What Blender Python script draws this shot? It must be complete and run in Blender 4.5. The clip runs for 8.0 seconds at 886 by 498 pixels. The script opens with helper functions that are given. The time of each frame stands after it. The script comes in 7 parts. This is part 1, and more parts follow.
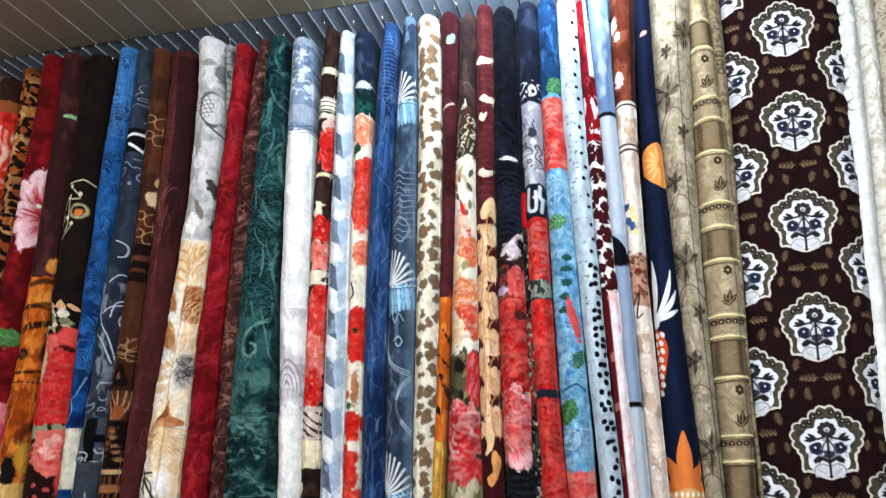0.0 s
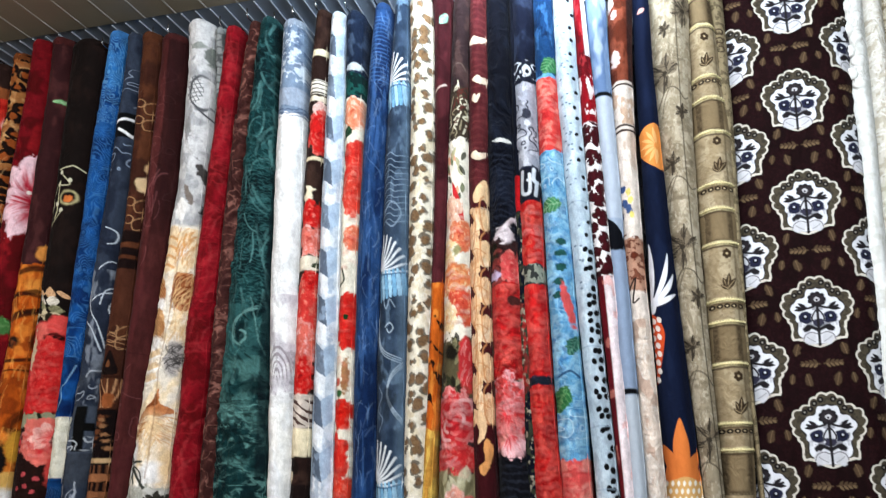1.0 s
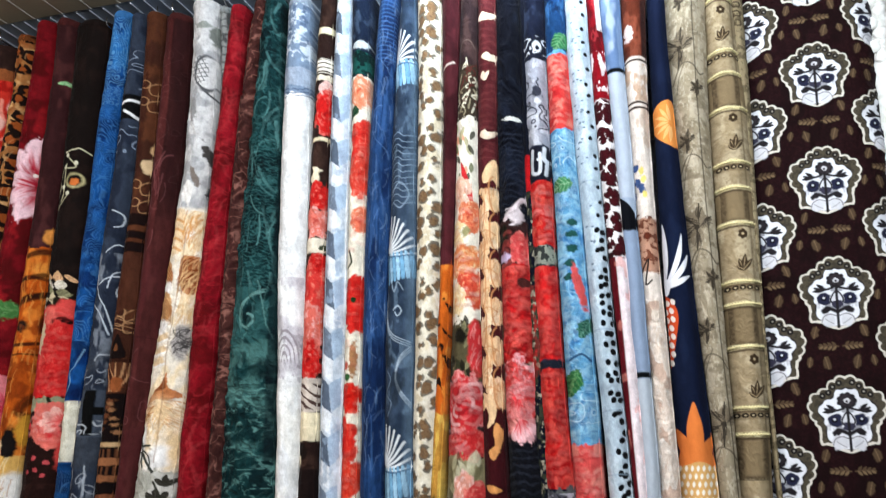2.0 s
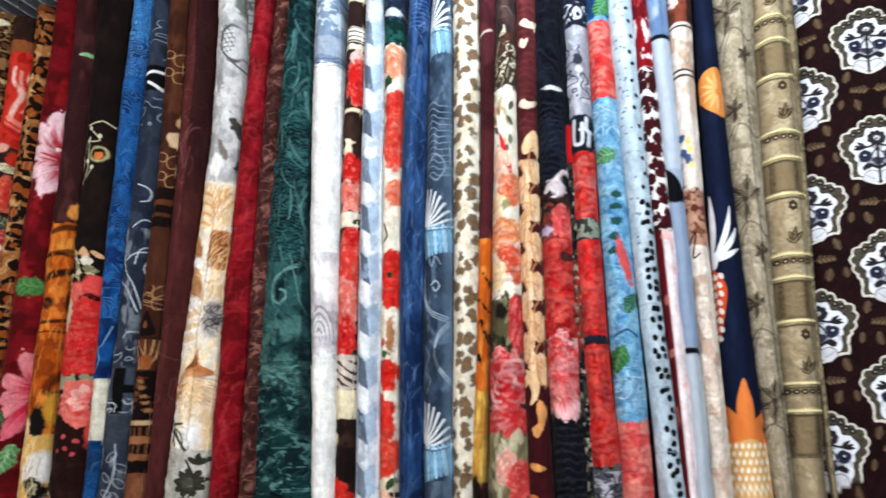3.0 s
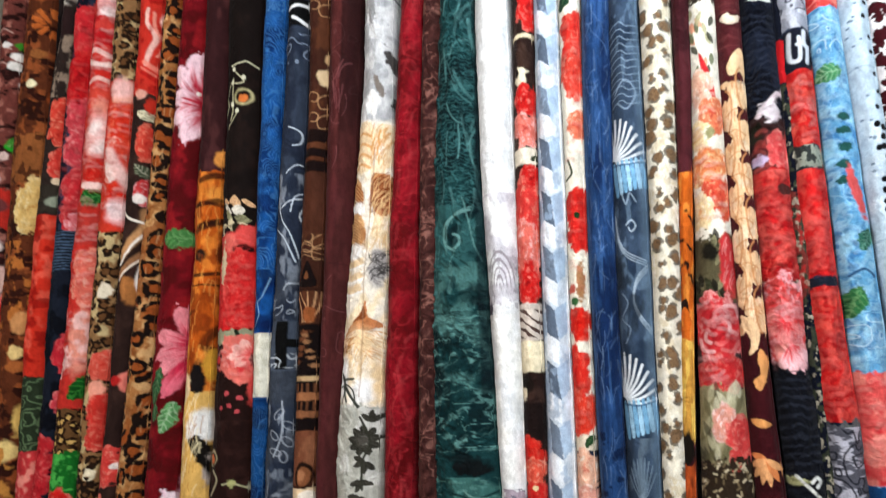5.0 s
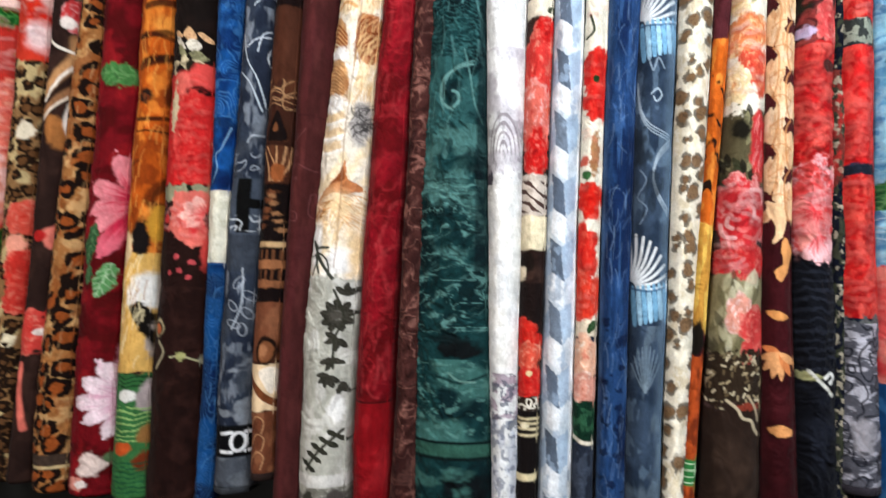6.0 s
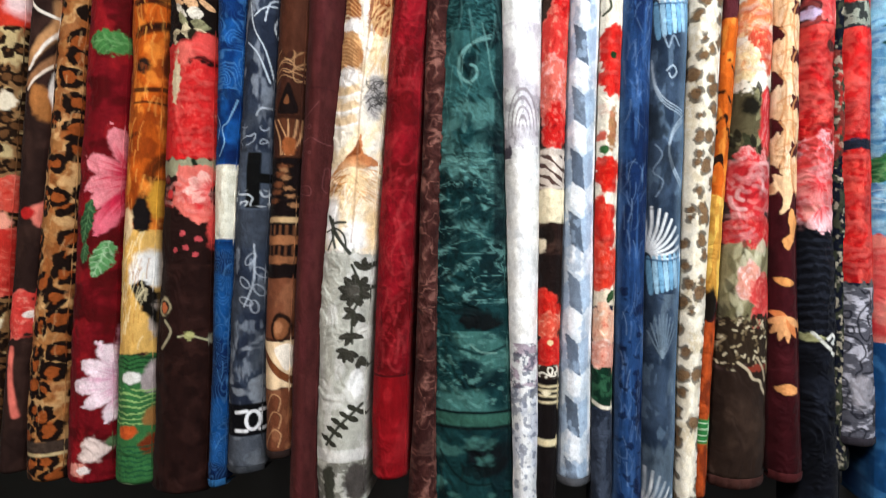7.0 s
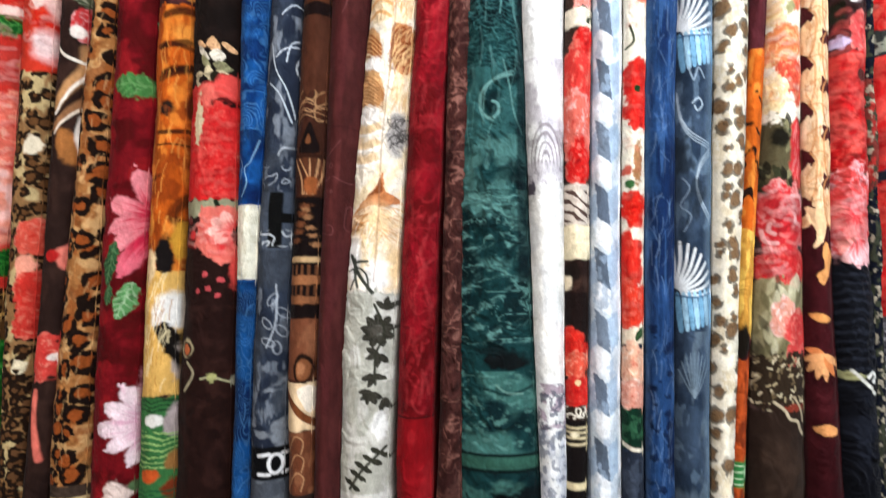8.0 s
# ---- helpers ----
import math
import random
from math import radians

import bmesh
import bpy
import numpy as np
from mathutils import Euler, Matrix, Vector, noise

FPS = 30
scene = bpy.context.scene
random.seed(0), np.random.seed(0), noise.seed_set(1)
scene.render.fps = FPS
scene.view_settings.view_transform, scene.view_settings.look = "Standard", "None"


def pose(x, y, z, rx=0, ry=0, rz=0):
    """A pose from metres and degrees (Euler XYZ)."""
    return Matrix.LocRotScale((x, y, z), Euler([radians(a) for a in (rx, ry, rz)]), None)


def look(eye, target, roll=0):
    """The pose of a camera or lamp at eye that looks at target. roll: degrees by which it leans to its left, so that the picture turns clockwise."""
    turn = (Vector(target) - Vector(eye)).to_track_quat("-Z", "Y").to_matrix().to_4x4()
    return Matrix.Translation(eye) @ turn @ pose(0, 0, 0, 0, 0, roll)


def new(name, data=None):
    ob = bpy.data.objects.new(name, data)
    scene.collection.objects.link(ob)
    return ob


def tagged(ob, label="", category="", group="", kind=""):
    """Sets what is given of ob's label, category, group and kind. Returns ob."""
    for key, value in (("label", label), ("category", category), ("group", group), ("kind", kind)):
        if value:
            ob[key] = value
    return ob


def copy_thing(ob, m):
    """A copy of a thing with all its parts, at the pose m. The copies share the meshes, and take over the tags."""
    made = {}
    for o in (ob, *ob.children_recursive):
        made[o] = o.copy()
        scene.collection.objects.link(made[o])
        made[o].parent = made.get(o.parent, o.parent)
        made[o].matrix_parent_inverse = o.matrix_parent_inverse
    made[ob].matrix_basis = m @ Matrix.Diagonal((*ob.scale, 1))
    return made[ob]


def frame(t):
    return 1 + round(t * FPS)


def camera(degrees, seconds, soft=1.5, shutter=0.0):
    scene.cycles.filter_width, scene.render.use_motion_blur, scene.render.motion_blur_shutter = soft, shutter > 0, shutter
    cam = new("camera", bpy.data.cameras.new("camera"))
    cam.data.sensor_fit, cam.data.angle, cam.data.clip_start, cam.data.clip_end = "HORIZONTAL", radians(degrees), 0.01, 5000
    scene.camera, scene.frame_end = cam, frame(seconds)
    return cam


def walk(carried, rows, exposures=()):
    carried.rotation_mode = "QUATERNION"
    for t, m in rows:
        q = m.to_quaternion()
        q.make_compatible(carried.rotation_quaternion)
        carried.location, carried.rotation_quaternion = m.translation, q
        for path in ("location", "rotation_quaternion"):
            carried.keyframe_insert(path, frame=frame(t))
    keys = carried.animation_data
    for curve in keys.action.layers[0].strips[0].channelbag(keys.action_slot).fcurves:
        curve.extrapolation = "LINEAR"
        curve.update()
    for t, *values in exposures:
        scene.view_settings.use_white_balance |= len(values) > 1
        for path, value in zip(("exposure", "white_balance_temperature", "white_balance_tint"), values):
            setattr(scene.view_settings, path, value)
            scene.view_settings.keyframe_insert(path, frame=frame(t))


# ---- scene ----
cam = camera(58.3, 8.0, soft=1.25, shutter=0.5)
PATH = [
    (0.0, -0.0018, 0.0010, 1.4980, 106.563, 1.054, 13.134),
    (0.5, 0.0211, 0.0244, 1.4976, 106.186, 1.021, 13.545),
    (1.0, 0.0469, 0.0759, 1.4947, 105.876, 1.066, 13.990),
    (1.5, 0.0584, 0.1219, 1.4889, 105.882, 0.882, 14.876),
    (1.7, 0.0602, 0.1205, 1.5057, 105.401, 0.951, 15.192),
    (2.8, -0.0176, 0.1568, 1.5152, 103.052, 1.203, 15.070),
    (3.0, -0.0693, 0.1632, 1.5133, 102.967, 1.170, 15.410),
    (3.5, -0.2322, 0.1807, 1.5347, 102.567, 1.382, 17.845),
    (4.0, -0.3743, 0.2018, 1.5394, 101.313, 2.873, 20.625),
    (4.2, -0.4008, 0.1964, 1.5376, 100.994, 3.172, 21.413),
    (5.3, -0.6017, 0.3298, 1.5225, 98.178, 0.888, 18.381),
    (5.5, -0.6866, 0.3920, 1.5118, 95.063, 1.219, 16.778),
    (6.0, -0.8318, 0.4413, 1.4990, 91.581, -1.236, 12.325),
    (6.5, -0.9880, 0.4208, 1.5171, 89.505, -1.074, 6.457),
    (7.0, -1.1397, 0.3736, 1.5059, 89.471, -0.421, 5.427),
    (7.5, -1.1429, 0.3886, 1.5035, 89.678, 0.123, 5.965),
    (8.0, -1.1295, 0.4087, 1.5191, 91.881, 0.224, 7.481),
]
walk(cam, [(t, pose(x, y, z, rx, ry, rz)) for t, x, y, z, rx, ry, rz in PATH],
     exposures=[(0.0, 0.08), (1.5, 0.1), (3.5, 0.22), (4.0, 0.28), (5.5, 0.38), (7.0, 0.56), (7.5, 0.58), (8.0, 0.64)])

# ---- light: unseen lamps added for the shop's ceiling light, a dim cool room ----
world = bpy.data.worlds.new("world")
scene.world = world
world.use_nodes = True
world.node_tree.nodes["Background"].inputs[0].default_value = (0.75, 0.85, 1.0, 1)
world.node_tree.nodes["Background"].inputs[1].default_value = 0.06


def area_lamp(place, target, size_x, size_y, watts, colour):
    data = bpy.data.lights.new("unseen_lamp", "AREA")
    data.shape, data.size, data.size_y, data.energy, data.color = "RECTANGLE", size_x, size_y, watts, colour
    ob = new("unseen_lamp", data)
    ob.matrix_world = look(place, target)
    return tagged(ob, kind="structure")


# two broad lamps without fixtures, added above and behind the viewer
area_lamp((0.4, 0.6, 3.24), (0.05, 2.3, 1.9), 1.5, 0.5, 112, (0.77, 0.90, 1.0))
area_lamp((-1.10, -0.8, 3.15), (-1.10, 2.5, 1.65), 3.9, 0.9, 224, (1.0, 0.94, 0.92))
# added cool strip lamp, brightens the soffit and the cloth tops
area_lamp((-0.25, 2.24, 3.22), (-0.35, 2.75, 3.24), 1.0, 0.06, 17.0, (0.72, 0.86, 1.0))


# ---- materials ----
def lin(c):
    """Everyday 0-255 colour to the reflectance of dyed cloth."""
    v = np.asarray(c, dtype=float) / 255.0
    v = np.where(v <= 0.04045, v / 12.92, ((v + 0.055) / 1.055) ** 2.4)
    v = v * (0.05 + 0.95 * v @ np.array([0.3, 0.55, 0.15])) ** 0.3
    return np.clip(v * (0.99 - 0.31 * v), 0.0015, 0.9)


def shader(name):
    mat = bpy.data.materials.new(name)
    mat.use_nodes = True
    nt = mat.node_tree
    return mat, nt, nt.nodes["Principled BSDF"]


def node(nt, kind, **values):
    n = nt.nodes.new(kind)
    for key, value in values.items():
        n.inputs[key].default_value = value
    return n


def cloth_material(name, rough, sheen, pile, relief, spread):
    """Dyed cloth: the dye is carried by the mesh, the pile and nap by noise at two scales."""
    mat, nt, bsdf = shader(name)
    dye = nt.nodes.new("ShaderNodeVertexColor")
    dye.layer_name = "dye"
    where = nt.nodes.new("ShaderNodeTexCoord")
    stretch = node(nt, "ShaderNodeMapping", Scale=(1.0, 1.0, 0.55))
    nt.links.new(where.outputs["Object"], stretch.inputs[0])
    fine = node(nt, "ShaderNodeTexNoise", Scale=pile, Detail=4.0, Roughness=0.65)
    broad = node(nt, "ShaderNodeTexNoise", Scale=pile * 0.11, Detail=3.0, Roughness=0.6)
    for n in (fine, broad):
        nt.links.new(stretch.outputs[0], n.inputs["Vector"])
    total = nt.nodes.new("ShaderNodeMath")
    total.operation = "ADD"
    nt.links.new(fine.outputs[0], total.inputs[0])
    nt.links.new(broad.outputs[0], total.inputs[1])
    nap = node(nt, "ShaderNodeMapRange")
    nap.inputs[1].default_value, nap.inputs[2].default_value = 0.65, 1.35
    nap.inputs[3].default_value, nap.inputs[4].default_value = 1.0 - spread, 1.0 + spread * 0.6
    nt.links.new(total.outputs[0], nap.inputs[0])
    hsv = node(nt, "ShaderNodeHueSaturation")
    nt.links.new(nap.outputs[0], hsv.inputs["Value"])
    nt.links.new(dye.outputs[0], hsv.inputs["Color"])
    nt.links.new(hsv.outputs[0], bsdf.inputs["Base Color"])
    # printed figures stand a little proud of the ground
    grey = nt.nodes.new("ShaderNodeRGBToBW")
    nt.links.new(dye.outputs[0], grey.inputs[0])
    proud = nt.nodes.new("ShaderNodeMath")
    proud.operation = "MULTIPLY_ADD"
    proud.inputs[1].default_value = 0.9
    nt.links.new(grey.outputs[0], proud.inputs[0])
    nt.links.new(total.outputs[0], proud.inputs[2])
    bump = node(nt, "ShaderNodeBump", Strength=relief, Distance=0.004)
    nt.links.new(proud.outputs[0], bump.inputs["Height"])
    nt.links.new(bump.outputs[0], bsdf.inputs["Normal"])
    bsdf.inputs["Roughness"].default_value = rough
    bsdf.inputs["Sheen Weight"].default_value = sheen
    bsdf.inputs["Sheen Roughness"].default_value = 0.35
    bsdf.inputs["Specular IOR Level"].default_value = 0.05
    return mat


def plain_material(name, colour, rough=0.6, metal=0.0, grain=18.0, spread=0.15, relief=0.1, stretch=(1, 1, 1)):
    mat, nt, bsdf = shader(name)
    where = nt.nodes.new("ShaderNodeTexCoord")
    mapping = node(nt, "ShaderNodeMapping", Scale=stretch)
    nt.links.new(where.outputs["Object"], mapping.inputs[0])
    fine = node(nt, "ShaderNodeTexNoise", Scale=grain, Detail=6.0, Roughness=0.65)
    broad = node(nt, "ShaderNodeTexNoise", Scale=grain * 0.1, Detail=3.0)
    for n in (fine, broad):
        nt.links.new(mapping.outputs[0], n.inputs["Vector"])
    total = nt.nodes.new("ShaderNodeMath")
    total.operation = "ADD"
    nt.links.new(fine.outputs[0], total.inputs[0])
    nt.links.new(broad.outputs[0], total.inputs[1])
    ramp = node(nt, "ShaderNodeMapRange")
    ramp.inputs[1].default_value, ramp.inputs[2].default_value = 0.6, 1.4
    ramp.inputs[3].default_value, ramp.inputs[4].default_value = 1 - spread, 1 + spread
    nt.links.new(total.outputs[0], ramp.inputs[0])
    hsv = node(nt, "ShaderNodeHueSaturation", Color=(*lin(colour), 1))
    nt.links.new(ramp.outputs[0], hsv.inputs["Value"])
    nt.links.new(hsv.outputs[0], bsdf.inputs["Base Color"])
    bump = node(nt, "ShaderNodeBump", Strength=relief, Distance=0.003)
    nt.links.new(fine.outputs[0], bump.inputs["Height"])
    nt.links.new(bump.outputs[0], bsdf.inputs["Normal"])
    bsdf.inputs["Roughness"].default_value, bsdf.inputs["Metallic"].default_value = rough, metal
    return mat


PLUSH = cloth_material("plush_pile", 0.85, 0.02, 420.0, 0.55, 0.34)
SMOOTH = cloth_material("smooth_woven_cloth", 0.85, 0.01, 700.0, 0.2, 0.14)
CHROME = plain_material("chrome", (200, 204, 210), 0.25, 1.0, 30.0, 0.08, 0.02)
CEILING = plain_material("beige_ceiling_panel", (176, 164, 140), 0.45, 0.0, 14.0, 0.06, 0.03, (1, 0.2, 1))
GROOVE = plain_material("pale_joint_strip", (225, 222, 210), 0.4, 0.0, 30.0, 0.08)
SOFFIT = plain_material("blue_grey_panel", (168, 186, 210), 0.4, 0.0, 12.0, 0.08, 0.03)
BATTEN = plain_material("pale_metal_strip", (205, 214, 226), 0.35, 0.4, 30.0, 0.08)
WALL = plain_material("grey_green_plaster", (150, 148, 130), 0.85, 0.0, 20.0, 0.12, 0.15)
SLAT = plain_material("dull_grey_slat_board", (84, 84, 86), 0.6, 0.0, 20.0, 0.12, 0.1, (0.2, 1, 1))
FLOOR = plain_material("grey_floor_tile", (74, 68, 64), 0.4, 0.0, 9.0, 0.2, 0.05)
CORD = plain_material('twisted_cord', (232, 212, 150), 0.8, 0.0, 240.0, 0.35, 0.5)
RUFFLE = plain_material('white_padded_cloth', (232, 232, 226), 0.8, 0.0, 160.0, 0.12, 0.4)
DARKMETAL = plain_material("dark_painted_steel", (40, 40, 42), 0.4, 0.3, 30.0, 0.1)


# ---- mesh helpers ----
def mesh_object(name, bm, material, parent=None, label=""):
    me = bpy.data.meshes.new(name)
    bm.to_mesh(me)
    bm.free()
    me.materials.append(material)
    ob = new(name, me)
    if parent is not None:
        ob.parent = parent
    if label:
        tagged(ob, label)
    return ob


def part(name, bm, material, parent, label=""):
    return mesh_object(name, bm, material, parent, label)


def box(bm, x0, x1, y0, y1, z0, z1, bevel=0.0):
    made = bmesh.ops.create_cube(bm, size=1.0)["verts"]
    for v in made:
        v.co = Vector(((x0 + x1) / 2 + v.co.x * (x1 - x0), (y0 + y1) / 2 + v.co.y * (y1 - y0), (z0 + z1) / 2 + v.co.z * (z1 - z0)))
    if bevel:
        edges = list({e for v in made for e in v.link_edges})
        bmesh.ops.bevel(bm, geom=edges, offset=bevel, segments=2, affect="EDGES", profile=0.5)
    return bm


def tube(bm, points, radius, sides=8):
    """A bent rod through the points."""
    rings = []
    points = [Vector(p) for p in points]
    for i, p in enumerate(points):
        way = (points[min(i + 1, len(points) - 1)] - points[max(i - 1, 0)]).normalized()
        side = way.cross(Vector((0.31, 0.2, 0.93))).normalized()
        up = side.cross(way)
        rings.append([bm.verts.new(p + radius * (math.cos(a) * side + math.sin(a) * up)) for a in (k * math.tau / sides for k in range(sides))])
    for a, b in zip(rings, rings[1:]):
        for k in range(sides):
            f = bm.faces.new((a[k], a[(k + 1) % sides], b[(k + 1) % sides], b[k]))
            f.smooth = True
    bm.faces.new(rings[0][::-1])
    bm.faces.new(rings[-1])
    return bm


# ---- the room ----
CEIL_Z, EDGE_Y, BACK_Y = 3.32, 2.58, 3.06
bm = bmesh.new()
box(bm, -3.36, 3.2, -2.6, 3.2, -0.12, 0.0)
tagged(mesh_object("floor", bm, FLOOR), "grey shop floor in large tiles", kind="structure")
bm = bmesh.new()
box(bm, -3.36, 3.2, BACK_Y, BACK_Y + 0.14, 0.0, 3.5)
wall_back = tagged(mesh_object("wall_north", bm, SLAT), "shop wall behind the hanging blankets", kind="structure")
for k in range(26):
    bm = bmesh.new()
    box(bm, -3.2, 3.0, BACK_Y - 0.018, BACK_Y - 0.002, 0.75 + k * 0.1, 0.75 + k * 0.1 + 0.088, 0.003)
    part("slat", bm, SLAT, wall_back)
bm = bmesh.new()
box(bm, -3.36, -3.22, -2.6, BACK_Y, 0.0, 3.5)
tagged(mesh_object("wall_west", bm, WALL), "grey-green plastered side wall", kind="structure")
bm = bmesh.new()
box(bm, 3.06, 3.2, -2.6, BACK_Y, 0.0, 3.5)
tagged(mesh_object("wall_east", bm, WALL), "plain plastered wall", kind="structure")
bm = bmesh.new()
box(bm, -3.36, 3.2, -2.74, -2.6, 0.0, 3.5)
tagged(mesh_object("wall_south", bm, WALL), "plain plastered wall", kind="structure")

# ceiling: long beige panels with pale joints, then a blue-grey strip over the rail
bm = bmesh.new()
x = -3.192
while x < 3.05:
    box(bm, x + 0.0035, x + 0.1355, -2.6, EDGE_Y, CEIL_Z, CEIL_Z + 0.012, 0.0015)
    x += 0.139
box(bm, -3.3, 3.1, -2.7, 3.18, CEIL_Z + 0.014, CEIL_Z + 0.05)
ceiling = tagged(mesh_object("ceiling", bm, CEILING), "beige panelled ceiling with narrow pale joints", kind="structure")
bm = bmesh.new()
x = -3.192
while x < 3.05:
    box(bm, x - 0.0032, x + 0.0032, -2.6, EDGE_Y, CEIL_Z - 0.001, CEIL_Z + 0.006)
    x += 0.139
tagged(mesh_object("trim", bm, GROOVE), "thin pale joint strips between the ceiling panels", kind="structure")
bm = bmesh.new()
box(bm, -3.22, 3.06, EDGE_Y + 0.004, BACK_Y, CEIL_Z + 0.003, CEIL_Z + 0.013)
soffit = tagged(mesh_object("trim", bm, SOFFIT), "blue-grey ribbed strip of ceiling above the rail", kind="structure")
x = -3.19
while x < 1.5:
    bm = bmesh.new()
    box(bm, x - 0.0026, x + 0.0026, EDGE_Y + 0.01, BACK_Y - 0.02, CEIL_Z - 0.004, CEIL_Z + 0.002, 0.001)
    part("slat", bm, BATTEN, soffit)
    x += 0.0645

# the rail that carries the hooks
bm = bmesh.new()
tube(bm, [(-3.2, 2.78, 3.215), (1.6, 2.78, 3.215)], 0.012, 12)
rail = tagged(mesh_object("hanging_rail", bm, CHROME), "long chrome rail above the hanging blankets", "rail")
for k in range(5):
    bm = bmesh.new()
    box(bm, -3.0 + k * 1.1, -2.975 + k * 1.1, 2.77, BACK_Y, 3.2, 3.23, 0.003)
    part("bracket", bm, CHROME, rail)


# ---- dyeing ----
def hashed(i, j, seed):
    h = (i * 374761393 + j * 668265263 + seed * 1442695041) & 0xFFFFFFFF
    h = ((h ^ (h >> 13)) * 1274126177) & 0xFFFFFFFF
    return ((h ^ (h >> 16)) & 0xFFFF) / 65535.0


def grain(x, y, seed=0):
    """Smooth random field from 0 to 1, one bump a unit."""
    i, j = np.floor(x).astype(np.int64), np.floor(y).astype(np.int64)
    f, g = x - i, y - j
    f, g = f * f * (3 - 2 * f), g * g * (3 - 2 * g)
    a, b = hashed(i, j, seed), hashed(i + 1, j, seed)
    c, d = hashed(i, j + 1, seed), hashed(i + 1, j + 1, seed)
    return a + (b - a) * f + (c - a) * g + (a - b - c + d) * f * g


def fbm(x, y, seed=0, octaves=3):
    total, size, out = 0.0, 1.0, 0.0
    for k in range(octaves):
        out = out + size * grain(x * 2 ** k + 17.3 * k, y * 2 ** k - 9.1 * k, seed + k)
        total, size = total + size, size * 0.5
    return out / total


def step(lo, hi, v):
    t = np.clip((v - lo) / (hi - lo), 0, 1)
    return t * t * (3 - 2 * t)


class Dye:
    """Colours laid on a cloth, x metres from its middle and z metres up."""

    def __init__(self, x, z, half, seed, shape):
        self.x, self.z, self.half, self.seed, self.shape = x, z, half, seed, shape
        self.c = np.zeros((len(x), 3))

    def lay(self, mask, colour):
        self.c += np.clip(mask, 0, 1)[:, None] * (lin(colour) - self.c)

    def around(self, x, z, reach_x, reach_z):
        """The patch of cloth near a place, and where it lies in the whole."""
        at = np.nonzero((np.abs(self.z - z) < reach_z) & (np.abs(self.x - x) < reach_x))[0]
        near = Dye(self.x[at], self.z[at], self.half, self.seed, None)
        near.c = self.c[at]
        return near, at

    def next_seed(self):
        self.seed += 7
        return self.seed

    def fill(self, colour):
        self.c[:] = lin(colour)

    def span(self, z1, z0, rag=0.006, soft=0.003):
        n = (fbm(self.x * 60, self.z * 60, self.next_seed()) - 0.5) * 2 * rag
        return step(z0 - soft, z0 + soft, self.z + n) * step(-z1 - soft, -z1 + soft, -self.z - n)

    def band(self, z1, z0, colour, rag=0.006, soft=0.003, a=1.0):
        self.lay(a * self.span(z1, z0, rag, soft), colour)

    def vary(self, colour, sx, sz, lo=0.45, hi=0.65, a=1.0, z1=9.0, z0=-9.0):
        n = fbm(self.x / sx, self.z / sz, self.next_seed())
        self.lay(a * step(lo, hi, n) * (self.z < z1) * (self.z > z0), colour)

    def polar(self, x, z, rx, rz, ang=0.0):
        c, s = math.cos(math.radians(ang)), math.sin(math.radians(ang))
        dx, dz = self.x - x, self.z - z
        u, v = (c * dx + s * dz) / rx, (-s * dx + c * dz) / rz
        return np.hypot(u, v), np.arctan2(v, u)

    def blob(self, x, z, rx, rz, colour, rag=0.25, soft=0.2, ang=0.0, a=1.0):
        self.next_seed()
        reach = max(rx, rz) * 2.2 + 0.004
        whole, (self, at) = self, self.around(x, z, reach, reach)
        r, _ = self.polar(x, z, rx, rz, ang)
        m = max(min(rx, rz), 0.004)
        r = r + (fbm(self.x / m * 1.3, self.z / m * 1.3, self.next_seed(), 4) - 0.5) * 2.4 * rag
        self.lay(a * step(-1 - soft, -1 + soft, -r), colour)
        whole.c[at] = self.c

    def rect(self, x, z, hx, hz, colour, soft=0.0025):
        self.lay(step(-hx - soft, -hx + soft, -np.abs(self.x - x)) * step(-hz - soft, -hz + soft, -np.abs(self.z - z)), colour)

    def rose(self, x, z, rx, rz, dark=(144, 10, 16), mid=(216, 30, 28), light=(246, 126, 112), rag=0.35):
        """A full bloom: petals laid one over the other from the rim inwards, each dark at its foot and pale at its lip."""
        seed = self.next_seed()
        pick = random.Random(seed)
        tall = max(1, round(rz / rx / 1.5))
        whole, (self, at) = self, self.around(x, z, 1.6 * rx, 1.5 * rz)
        near = 1.0
        wob = fbm(self.x * 70, self.z * 70, seed, 3) - 0.5
        fine = fbm(self.x * 260, self.z * 160, seed + 3, 2) - 0.5
        r, t = self.polar(x, z, rx, rz)
        self.lay(near * step(-1.05, -0.85, -(r + wob * 2 * rag + 0.05 * np.sin(7 * t + seed))), mid)
        for heart in range(tall):
            hz = z + rz * (2 * heart + 1 - tall) / tall
            hr = rz / tall
            for ring, count, size in ((0.72, 7, 0.52), (0.42, 5, 0.42), (0.14, 3, 0.30)):
                for k in range(count):
                    a = math.tau * (k + pick.random() * 0.7) / count + ring * 3
                    px, pz = x + ring * rx * math.cos(a), hz + ring * hr * math.sin(a)
                    dx, dz = (self.x - px) / (rx * size), (self.z - pz) / (hr * size)
                    d = np.hypot(dx, dz) + wob * 0.9
                    inside = near * step(-1.05, -0.8, -d)
                    out = dx * math.cos(a) + dz * math.sin(a) + fine * 0.9 + wob
                    self.lay(inside, mid)
                    self.lay(inside * step(0.1, 0.9, -out) * 0.8, dark)
                    self.lay(inside * step(0.25, 0.95, out) * (0.35 + 0.5 * pick.random()), light)
        whole.c[at] = self.c

